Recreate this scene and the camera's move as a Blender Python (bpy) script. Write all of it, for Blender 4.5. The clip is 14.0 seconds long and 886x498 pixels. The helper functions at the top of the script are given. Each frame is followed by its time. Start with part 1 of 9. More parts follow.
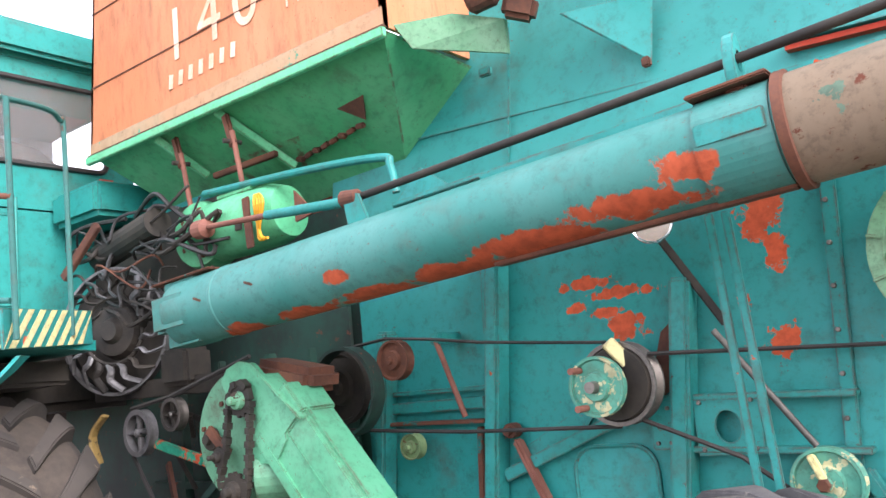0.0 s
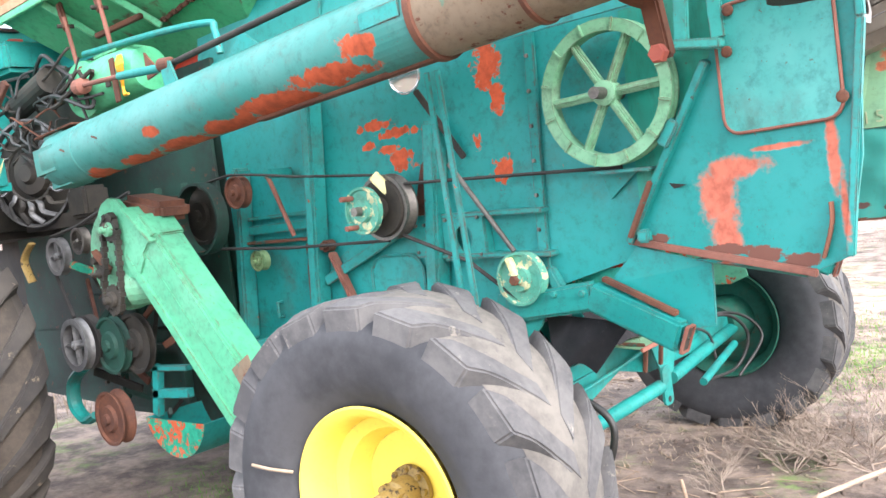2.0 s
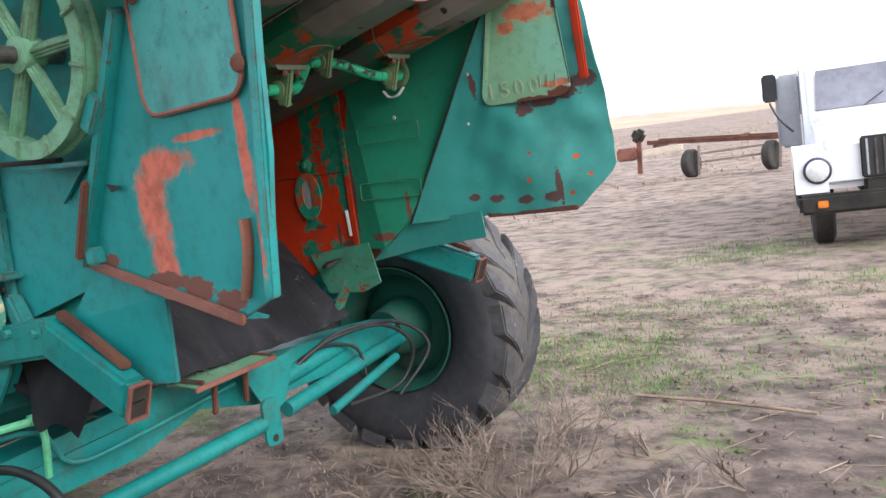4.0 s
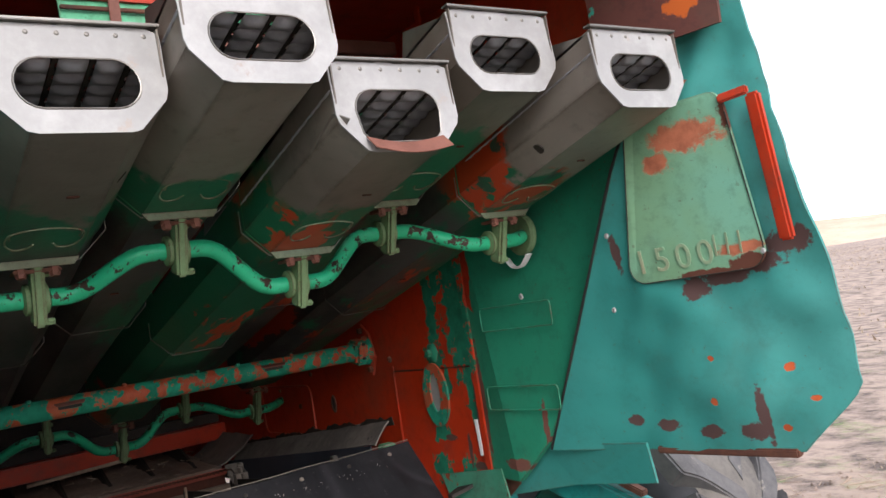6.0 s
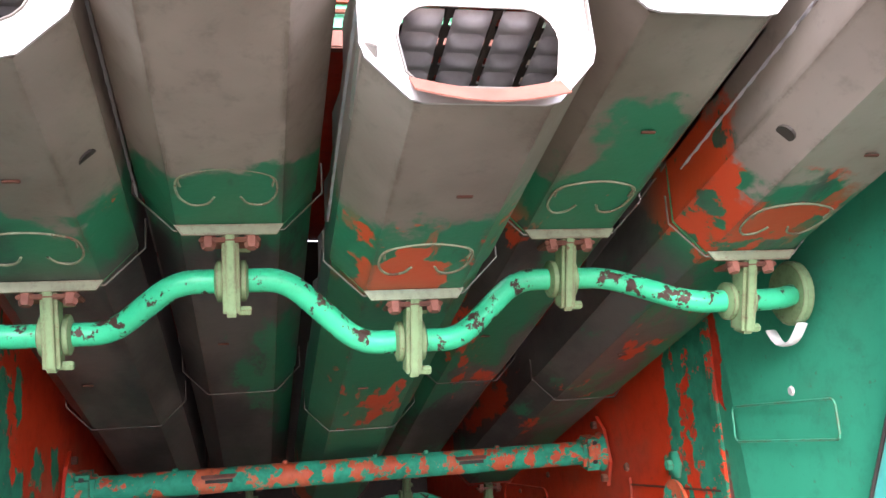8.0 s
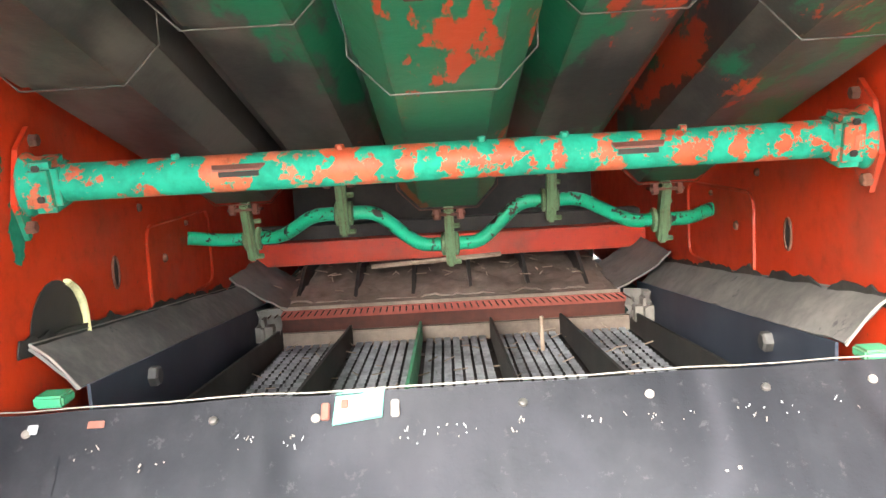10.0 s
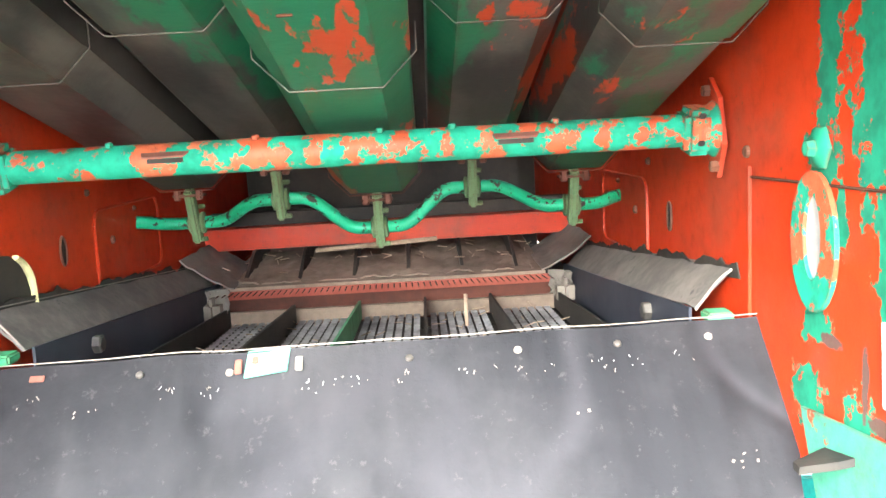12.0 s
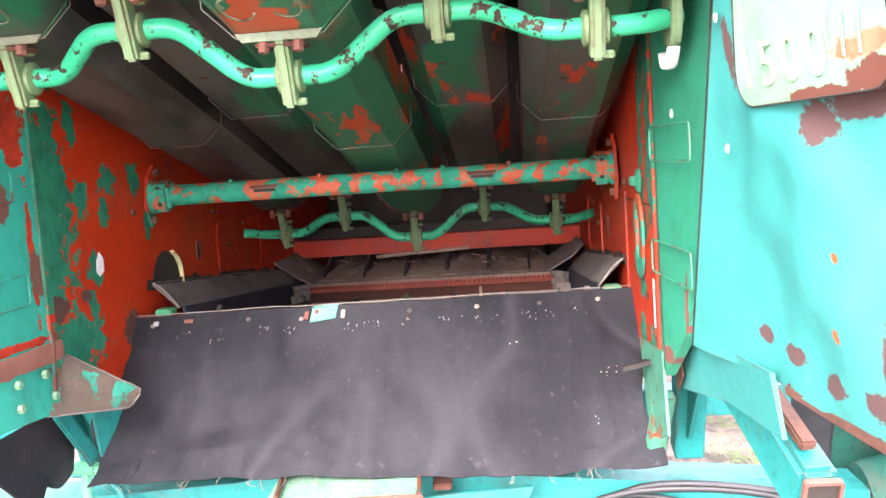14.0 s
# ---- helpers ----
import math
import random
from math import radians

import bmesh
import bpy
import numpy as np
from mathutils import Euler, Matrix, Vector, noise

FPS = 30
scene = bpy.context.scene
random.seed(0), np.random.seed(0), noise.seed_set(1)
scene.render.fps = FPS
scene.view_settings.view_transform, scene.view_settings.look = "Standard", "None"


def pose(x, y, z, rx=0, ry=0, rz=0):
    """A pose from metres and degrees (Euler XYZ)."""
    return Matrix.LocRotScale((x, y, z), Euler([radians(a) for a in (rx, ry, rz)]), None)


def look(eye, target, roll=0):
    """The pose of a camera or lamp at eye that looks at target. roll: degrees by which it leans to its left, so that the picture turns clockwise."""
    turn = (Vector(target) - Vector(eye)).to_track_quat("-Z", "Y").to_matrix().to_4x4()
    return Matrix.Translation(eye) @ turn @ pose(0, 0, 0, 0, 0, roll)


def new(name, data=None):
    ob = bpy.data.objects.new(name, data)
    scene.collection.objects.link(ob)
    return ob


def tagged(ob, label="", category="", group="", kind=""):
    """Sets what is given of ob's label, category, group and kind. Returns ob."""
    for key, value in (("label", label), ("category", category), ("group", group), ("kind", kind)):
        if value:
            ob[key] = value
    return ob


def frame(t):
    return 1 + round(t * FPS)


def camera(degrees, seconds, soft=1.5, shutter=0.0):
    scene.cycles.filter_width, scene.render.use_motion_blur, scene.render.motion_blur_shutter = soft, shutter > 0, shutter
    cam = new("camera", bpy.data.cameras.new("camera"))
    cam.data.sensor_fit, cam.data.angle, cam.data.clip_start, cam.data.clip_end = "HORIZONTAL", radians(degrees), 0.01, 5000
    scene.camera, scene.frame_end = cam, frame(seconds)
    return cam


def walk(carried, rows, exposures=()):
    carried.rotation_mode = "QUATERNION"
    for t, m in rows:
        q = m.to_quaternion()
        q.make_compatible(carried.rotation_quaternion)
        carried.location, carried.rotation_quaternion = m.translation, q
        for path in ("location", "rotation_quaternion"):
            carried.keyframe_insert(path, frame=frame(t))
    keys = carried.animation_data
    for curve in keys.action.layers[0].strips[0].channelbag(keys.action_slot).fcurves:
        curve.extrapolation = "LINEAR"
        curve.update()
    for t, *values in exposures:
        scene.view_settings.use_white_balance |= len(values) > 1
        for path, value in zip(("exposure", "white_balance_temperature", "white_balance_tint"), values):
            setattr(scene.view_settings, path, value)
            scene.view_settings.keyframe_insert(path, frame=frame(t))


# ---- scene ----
cam = camera(54.4, 14.0)
PATH = [
    (0, (1.117, -2.983, 1.693), (-0.091, -1.419, 2.0), -5.7),
    (0.5, (1.357, -3.071, 1.692), (-0.15, -1.788, 1.982), -6.0),
    (1, (1.611, -3.159, 1.645), (0.071, -1.905, 1.879), -6.5),
    (1.5, (1.964, -3.124, 1.617), (0.513, -1.75, 1.708), -7.5),
    (2, (2.38, -2.947, 1.632), (1.071, -1.439, 1.519), -7.6),
    (2.5, (2.47, -2.655, 1.569), (1.388, -0.998, 1.282), -5.8),
    (3, (2.611, -2.272, 1.572), (1.643, -0.55, 1.263), -5.2),
    (3.2, (2.703, -2.134, 1.551), (1.709, -0.421, 1.272), -5.9),
    (5.3, (2.92, -0.413, 1.617), (1.595, 1.08, 1.48), -10.7),
    (5.5, (2.832, -0.298, 1.681), (1.378, 1.074, 1.607), -10.0),
    (6, (2.727, -0.087, 1.732), (1.093, 1.06, 1.856), -9.1),
    (6.5, (2.627, 0.134, 1.688), (0.872, 1.054, 1.956), -10.2),
    (7, (2.514, 0.423, 1.668), (0.658, 1.075, 2.028), -9.8),
    (7.5, (2.453, 0.492, 1.691), (0.555, 0.967, 2.104), -6.8),
    (8, (2.242, 0.553, 1.678), (0.334, 0.979, 2.099), -3.9),
    (8.5, (2.016, 0.637, 1.693), (0.082, 1.067, 1.97), -4.5),
    (9, (1.774, 0.733, 1.65), (-0.217, 0.92, 1.635), -5.2),
    (9.2, (1.65, 0.789, 1.658), (-0.346, 0.845, 1.552), -5.1),
    (11.3, (1.222, 0.794, 1.597), (-0.74, 0.852, 1.211), -1.6),
    (11.5, (1.277, 0.823, 1.607), (-0.688, 0.893, 1.242), -2.0),
    (12, (1.538, 0.935, 1.629), (-0.443, 0.975, 1.356), -3.2),
    (12.5, (1.73, 0.981, 1.673), (-0.258, 0.96, 1.453), -4.1),
    (13, (2.001, 0.987, 1.656), (0.013, 0.955, 1.444), -2.6),
    (13.5, (2.192, 1.058, 1.658), (0.207, 0.994, 1.416), -1.2),
    (14, (2.478, 1.212, 1.655), (0.496, 1.041, 1.451), -3.8),
]
EXPOSURES = [(0.0, 1.25, 6600, 20), (0.5, 1.05, 6600, 19), (1.0, 0.4, 6500, 16), (1.5, 0.8, 6450, 14), (2.0, 1.7, 6500, 13), (2.5, 1.5, 6250, 13), (3.2, 0.82, 6250, 13), (5.3, 0.40, 6500, 13), (6.0, 0.6, 6500, 15), (6.5, 1.4, 6450, 20), (7.5, 2.25, 6450, 25), (8.5, 2.9, 6300, 23), (9.2, 3.55, 6350, 10), (11.3, 4.15, 6450, 6), (12.5, 4.25, 6400, 7), (13.5, 3.55, 6500, 18), (14.0, 3.0, 6550, 25)]
walk(cam, [(t, look(a, b, r)) for t, a, b, r in PATH], EXPOSURES)

# ---- light ----
world = bpy.data.worlds.new("sky")
scene.world = world
world.use_nodes = True
wn = world.node_tree.nodes
wl = world.node_tree.links
sky = wn.new("ShaderNodeTexSky")
sky.sky_type = 'NISHITA'
sky.sun_disc = False
sky.sun_elevation = radians(26)
sky.sun_rotation = radians(107)
sky.dust_density = 4.0
cloud = wn.new("ShaderNodeMixRGB")
cloud.inputs[0].default_value = 0.86
cloud.inputs[2].default_value = (9.3, 9.9, 10.9, 1)
wl.new(sky.outputs[0], cloud.inputs[1])
wl.new(cloud.outputs[0], wn["Background"].inputs[0])
wn["Background"].inputs[1].default_value = 0.15
sun = new("sun", bpy.data.lights.new("sun", 'SUN'))
sun.data.energy = 2.2
sun.data.angle = radians(35)
sun.data.color = (1.0, 0.98, 0.95)
sun.matrix_world = look((9, -2.7, 6.4), (0, 0, 1))


# ---- materials ----
def shader(name, rough=0.6, metal=0.0):
    m = bpy.data.materials.new(name)
    m.use_nodes = True
    b = m.node_tree.nodes["Principled BSDF"]
    b.inputs["Roughness"].default_value = rough
    b.inputs["Metallic"].default_value = metal
    return m, m.node_tree.nodes, m.node_tree.links, b


def tex(n, l, kind, scale, detail=6.0, rough=0.6, vec=None):
    t = n.new("ShaderNodeTexNoise" if kind == "noise" else "ShaderNodeTexVoronoi")
    t.inputs["Scale"].default_value = scale
    if kind == "noise":
        t.inputs["Detail"].default_value = detail
        t.inputs["Roughness"].default_value = rough
    if vec:
        l.new(vec, t.inputs["Vector"])
    return t.outputs[0]


def ramp(n, l, fac, lo, hi):
    r = n.new("ShaderNodeMapRange")
    r.interpolation_type = 'SMOOTHSTEP'
    r.inputs["From Min"].default_value = lo
    r.inputs["From Max"].default_value = hi
    l.new(fac, r.inputs["Value"])
    return r.outputs[0]


def mixc(n, l, fac, a, b):
    m = n.new("ShaderNodeMixRGB")
    for i, v in ((1, a), (2, b)):
        if isinstance(v, tuple):
            m.inputs[i].default_value = (*v, 1)
        else:
            l.new(v, m.inputs[i])
    if isinstance(fac, float):
        m.inputs[0].default_value = fac
    else:
        l.new(fac, m.inputs[0])
    return m.outputs[0]


def arith(n, l, op, a, b=0.0):
    m = n.new("ShaderNodeMath")
    m.operation = op
    for i, v in ((0, a), (1, b)):
        if isinstance(v, (int, float)):
            m.inputs[i].default_value = v
        else:
            l.new(v, m.inputs[i])
    return m.outputs[0]


def relief(n, l, b, height, strength, dist):
    k = n.new("ShaderNodeBump")
    k.inputs["Strength"].default_value = strength
    k.inputs["Distance"].default_value = dist
    l.new(height, k.inputs["Height"])
    l.new(k.outputs[0], b.inputs["Normal"])


def spots_mask(n, l, spots, edge=0.5, soft=0.06, rags=14):
    """Worn-off patches round given places, with ragged edges: (x, y, z, rx, ry, rz)."""
    co = n.new("ShaderNodeTexCoord").outputs["Object"]
    rag = tex(n, l, "noise", rags, 5, 0.7, co)
    total = None
    for x, y, z, rx, ry, rz in spots:
        mp = n.new("ShaderNodeMapping")
        mp.vector_type = 'POINT'
        mp.inputs["Location"].default_value = (-x / rx, -y / ry, -z / rz)
        mp.inputs["Scale"].default_value = (1 / rx, 1 / ry, 1 / rz)
        l.new(co, mp.inputs["Vector"])
        ln = n.new("ShaderNodeVectorMath")
        ln.operation = 'LENGTH'
        l.new(mp.outputs[0], ln.inputs[0])
        v = arith(n, l, 'SUBTRACT', 1.0, ln.outputs["Value"])
        total = v if total is None else arith(n, l, 'MAXIMUM', total, v)
    shifted = arith(n, l, 'ADD', total, arith(n, l, 'MULTIPLY', arith(n, l, 'SUBTRACT', rag, 0.5), edge * 5))
    return ramp(n, l, shifted, 0.0, soft)


def edge_wear(n, l, co, radius):
    """Worn where a surface bends sharply: edges and folds, broken up by noise."""
    bv = n.new("ShaderNodeBevel")
    bv.samples = 3
    bv.inputs["Radius"].default_value = radius
    ge = n.new("ShaderNodeNewGeometry")
    dt = n.new("ShaderNodeVectorMath")
    dt.operation = 'DOT_PRODUCT'
    l.new(bv.outputs[0], dt.inputs[0])
    l.new(ge.outputs["Normal"], dt.inputs[1])
    bend = ramp(n, l, arith(n, l, 'SUBTRACT', 1.0, dt.outputs["Value"]), 0.02, 0.16)
    return arith(n, l, 'MULTIPLY', bend, ramp(n, l, tex(n, l, "noise", 11, 6, 0.7, co), 0.40, 0.58))


def paint(name, col, under=(0.5, 0.075, 0.02), wear=0.30, rust=0.3, rough=0.42, scale=3.0, fade=0.35, spots=(), spot_edge=0.5, streak=False, light=(0.06, 0.33, 0.33), grim=1.0, soft=0.06, rags=14, rusts=(), rust_col=(0.105, 0.036, 0.022), edges=0.007):
    """Old machine paint: faded in clouds, chipped to the primer, rusty specks, grime."""
    m, n, l, b = shader(name, rough)
    b.inputs["Specular IOR Level"].default_value = 0.34
    co = n.new("ShaderNodeTexCoord").outputs["Object"]
    if streak:
        mp = n.new("ShaderNodeMapping")
        mp.inputs["Scale"].default_value = (1, 1, 0.3)
        l.new(co, mp.inputs["Vector"])
        vec = mp.outputs[0]
    else:
        vec = co
    cloud_v = tex(n, l, "noise", scale * 0.5, 4, 0.6, vec)
    base = mixc(n, l, arith(n, l, 'MULTIPLY', ramp(n, l, cloud_v, 0.35, 0.75), fade), col, light)
    grime = tex(n, l, "noise", scale * 6, 8, 0.75, vec)
    base = mixc(n, l, arith(n, l, 'MULTIPLY', ramp(n, l, grime, 0.46, 0.74), 0.55 * grim), base, tuple(c * 0.3 + 0.012 for c in col))
    dirt = tex(n, l, "noise", scale * 1.1, 7, 0.7, vec)
    base = mixc(n, l, arith(n, l, 'MULTIPLY', ramp(n, l, dirt, 0.50, 0.72), 0.42 * grim), base, (0.075, 0.062, 0.045))
    speck = tex(n, l, "noise", 70, 3, 0.6, co)
    base = mixc(n, l, arith(n, l, 'MULTIPLY', ramp(n, l, speck, 0.66, 0.72), 0.7 * min(1.0, grim)), base, (0.10, 0.045, 0.025))
    chips = tex(n, l, "noise", scale * 1.7, 9, 0.68, vec)
    hi = 0.86 - wear * 0.55
    worn = ramp(n, l, chips, hi, hi + 0.018)
    if spots:
        worn = arith(n, l, 'MAXIMUM', worn, spots_mask(n, l, spots, spot_edge, soft, rags))
    var = mixc(n, l, ramp(n, l, tex(n, l, "noise", 23, 4, 0.6, co), 0.35, 0.7), under, tuple(c * 0.62 for c in under))
    out = mixc(n, l, worn, base, var)
    rs = tex(n, l, "noise", scale * 2.6, 10, 0.72, co)
    lo = 0.88 - rust * 0.5
    rusty = ramp(n, l, rs, lo, lo + 0.05)
    if rusts:
        rusty = arith(n, l, 'MAXIMUM', rusty, spots_mask(n, l, rusts, 0.36, 0.2, 30))
    out = mixc(n, l, rusty, out, rust_col)
    if edges:
        out = mixc(n, l, arith(n, l, 'MULTIPLY', edge_wear(n, l, co, edges), 0.8), out, (0.10, 0.042, 0.027))
    l.new(out, b.inputs["Base Color"])
    rr = n.new("ShaderNodeMapRange")
    rr.inputs["To Min"].default_value = rough
    rr.inputs["To Max"].default_value = min(1.0, rough + 0.4)
    l.new(arith(n, l, 'MAXIMUM', arith(n, l, 'MAXIMUM', worn, rusty), arith(n, l, 'MULTIPLY', grime, 0.6)), rr.inputs["Value"])
    l.new(rr.outputs[0], b.inputs["Roughness"])
    dents = tex(n, l, "noise", 2.2, 2, 0.5, co)
    hgt = arith(n, l, 'ADD', arith(n, l, 'MULTIPLY', dents, 3.0), arith(n, l, 'SUBTRACT', arith(n, l, 'MULTIPLY', grime, 0.12), arith(n, l, 'MULTIPLY', worn, 0.12)))
    relief(n, l, b, hgt, 0.5, 0.012)
    return m


def plain(name, a, bcol, rough=0.7, metal=0.0, scale=8.0, bump=0.3, dist=0.004, fleck=None):
    """Two-scale mottled surface for metal, rubber, cloth, earth."""
    m, n, l, b = shader(name, rough, metal)
    co = n.new("ShaderNodeTexCoord").outputs["Object"]
    big = tex(n, l, "noise", scale * 0.35, 4, 0.6, co)
    fine = tex(n, l, "noise", scale * 4, 8, 0.7, co)
    mixv = arith(n, l, 'ADD', arith(n, l, 'MULTIPLY', big, 0.65), arith(n, l, 'MULTIPLY', fine, 0.35))
    out = mixc(n, l, ramp(n, l, mixv, 0.36, 0.66), a, bcol)
    if fleck:
        out = mixc(n, l, ramp(n, l, tex(n, l, "noise", scale * 2.3, 10, 0.75, co), 0.60, 0.68), out, fleck)
    l.new(out, b.inputs["Base Color"])
    rr = n.new("ShaderNodeMapRange")
    rr.inputs["To Min"].default_value = max(0.05, rough - 0.12)
    rr.inputs["To Max"].default_value = min(1.0, rough + 0.18)
    l.new(fine, rr.inputs["Value"])
    l.new(rr.outputs[0], b.inputs["Roughness"])
    relief(n, l, b, mixv, bump, dist)
    return m


TEAL = (0.003, 0.225, 0.212)
LGREEN = (0.10, 0.52, 0.27)
RED = (0.45, 0.028, 0.004)
m_side = paint("side_paint", TEAL, under=(0.55, 0.095, 0.035), wear=0.33, rust=0.45, soft=0.12, grim=1.2, spots=(
    (-0.50, 0, 2.02, 0.11, 1, 0.025), (-0.36, 0, 1.97, 0.14, 1, 0.022), (-0.42, 0, 1.90, 0.08, 1, 0.024), (-0.55, 0, 1.93, 0.05, 1, 0.02), (-0.36, 0, 1.85, 0.08, 1, 0.05),
    (0.19, 0, 2.17, 0.07, 1, 0.10), (0.23, 0, 2.03, 0.04, 1, 0.07), (0.21, 0, 1.73, 0.06, 1, 0.045), (0.10, 0, 1.86, 0.03, 1, 0.03)), spot_edge=0.8, rags=17)
m_upper = paint("upper_paint", (0.010, 0.212, 0.196), wear=0.16, rust=0.22, scale=2.0, fade=0.5)
m_rib = paint("rib_paint", (0.005, 0.215, 0.20), wear=0.37, rust=0.48, scale=4, edges=0.010)
m_tube = paint("auger_paint", (0.022, 0.175, 0.158), wear=0.28, rust=0.36, rough=0.36, scale=3.4, fade=0.65, under=(0.40, 0.075, 0.028), light=(0.085, 0.24, 0.225), grim=1.0, spots=(
    (0.10, -0.79, 2.125, 0.22, 0.22, 0.036), (-0.22, -0.80, 2.080, 0.22, 0.22, 0.036), (-0.52, -0.81, 2.042, 0.22, 0.22, 0.032), (-0.86, -0.81, 2.018, 0.20, 0.22, 0.026), (-1.20, -0.83, 1.995, 0.16, 0.2, 0.024), (-1.55, -0.83, 1.97, 0.12, 0.2, 0.03), (0.28, -0.79, 2.19, 0.10, 0.2, 0.05), (-0.98, -0.84, 2.09, 0.06, 0.2, 0.03)), spot_edge=0.42, soft=0.2)
m_tube_rust = paint("auger_rust", (0.17, 0.125, 0.085), under=(0.10, 0.16, 0.12), wear=0.45, rust=0.62, rough=0.75, scale=5, light=(0.3, 0.27, 0.22))
m_tank_orange = paint("tank_orange", (0.54, 0.19, 0.085), under=(0.34, 0.09, 0.03), wear=0.22, rust=0.25, rough=0.6, scale=2.5, fade=0.6, light=(0.60, 0.30, 0.17), streak=True)
m_tank_fade = paint("tank_fade", (0.44, 0.26, 0.15), under=(0.10, 0.36, 0.24), wear=0.5, rust=0.3, rough=0.7, scale=3, fade=0.8, light=(0.36, 0.34, 0.23), grim=0.8)
m_tank_green = paint("tank_green", (0.05, 0.34, 0.155), wear=0.2, rust=0.38, scale=3, fade=0.6, light=(0.15, 0.43, 0.24))
m_edge_green = paint("pale_green_paint", LGREEN, wear=0.26, rust=0.4, scale=6, light=(0.24, 0.58, 0.34))
m_elev = paint("elevator_paint", (0.07, 0.33, 0.19), wear=0.16, rust=0.42, scale=5, light=(0.19, 0.44, 0.31))
m_pulley = paint("pulley_paint", (0.13, 0.33, 0.19), under=(0.30, 0.25, 0.14), wear=0.28, rust=0.42, scale=7, light=(0.25, 0.41, 0.29), fade=0.6, grim=1.2)
m_cream = paint("pulley_cream", (0.05, 0.29, 0.22), under=(0.56, 0.54, 0.33), wear=0.58, rust=0.42, scale=9, light=(0.20, 0.42, 0.30))
m_hood = paint("hood_paint", (0.004, 0.225, 0.212), under=(0.56, 0.155, 0.10), soft=0.5, wear=0.28, rust=0.36, rough=0.38, scale=2.6, fade=0.5, grim=0.9, spots=(
    (1.165, -0.06, 1.52, 0.085, 0.4, 0.15), (1.185, -0.06, 1.40, 0.07, 0.4, 0.15), (1.24, -0.06, 1.61, 0.15, 0.4, 0.05), (1.58, -0.1, 1.62, 0.025, 0.4, 0.17), (1.60, -0.1, 1.45, 0.02, 0.4, 0.14), (1.58, -0.1, 2.05, 0.04, 0.4, 0.16), (1.40, -0.1, 1.66, 0.12, 0.4, 0.012)), spot_edge=0.34, rags=13, rust_col=(0.15, 0.062, 0.045), rusts=((1.18, -0.1, 1.335, 0.10, 0.4, 0.022), (1.32, -0.1, 1.315, 0.07, 0.4, 0.03), (1.45, -0.12, 1.29, 0.07, 0.4, 0.03), (0.90, -0.03, 1.385, 0.07, 0.4, 0.02)))
m_hood_r = paint("hood_inner_paint", (0.030, 0.25, 0.222), under=(0.52, 0.10, 0.03), grim=0.5, wear=0.24, rust=0.24, rough=0.4, scale=2.6, fade=0.4, light=(0.11, 0.36, 0.33), rags=34, soft=0.25, spot_edge=0.42, rust_col=(0.088, 0.048, 0.044),
    spots=((1.376, 1.64, 1.508, 0.010, 0.3, 0.009), (1.549, 1.67, 1.472, 0.015, 0.3, 0.012), (1.517, 1.67, 1.332, 0.012, 0.3, 0.008), (1.36, 1.64, 1.40, 0.010, 0.3, 0.010), (1.60, 1.68, 1.40, 0.014, 0.3, 0.008), (1.42, 1.64, 2.165, 0.07, 0.3, 0.014), (1.33, 1.63, 2.20, 0.03, 0.3, 0.012)),
    rusts=((1.111, 1.60, 1.353, 0.026, 0.3, 0.016), (1.205, 1.62, 1.34, 0.034, 0.3, 0.018), (1.329, 1.64, 1.326, 0.036, 0.3, 0.020), (1.445, 1.655, 1.325, 0.036, 0.3, 0.026), (1.475, 1.66, 1.37, 0.014, 0.3, 0.075), (1.385, 1.64, 1.685, 0.03, 0.3, 0.034), (1.46, 1.66, 1.70, 0.07, 0.3, 0.022), (1.545, 1.67, 1.722, 0.07, 0.3, 0.026), (1.63, 1.68, 1.76, 0.06, 0.3, 0.034), (1.225, 1.62, 2.03, 0.024, 0.3, 0.06), (1.205, 1.62, 1.80, 0.016, 0.3, 0.05)))
m_patch = paint("patch_paint", (0.17, 0.33, 0.19), under=(0.46, 0.15, 0.08), wear=0.34, rust=0.30, scale=4, fade=0.9, light=(0.16, 0.43, 0.34), grim=0.7, rags=20, soft=0.35, spot_edge=0.4,
    spots=((1.47, 1.66, 2.04, 0.11, 0.3, 0.05), (1.38, 1.65, 1.99, 0.05, 0.3, 0.03), (1.53, 1.66, 1.76, 0.06, 0.3, 0.02)),
    rusts=((1.585, 1.67, 2.06, 0.03, 0.3, 0.05), (1.245, 1.63, 1.99, 0.018, 0.3, 0.05), (1.23, 1.62, 1.84, 0.018, 0.3, 0.03), (1.55, 1.67, 1.725, 0.06, 0.3, 0.022), (1.44, 1.66, 1.712, 0.08, 0.3, 0.014), (1.60, 1.68, 1.80, 0.012, 0.3, 0.06)))
m_cheek = paint("cheek_paint", (0.105, 0.036, 0.028), under=(0.03, 0.30, 0.22), wear=0.40, rust=0.35, rough=0.6, scale=4, light=(0.14, 0.05, 0.04), rusts=((1.36, 1.62, 2.52, 0.05, 0.3, 0.10), (1.5, 1.64, 2.32, 0.05, 0.3, 0.03), (1.28, 1.6, 2.62, 0.03, 0.3, 0.06)), rust_col=(0.5, 0.11, 0.02))
m_patch_l = paint("patch_paint_outer", (0.03, 0.29, 0.26), wear=0.2, rust=0.22, scale=3, fade=0.7, light=(0.12, 0.40, 0.38))
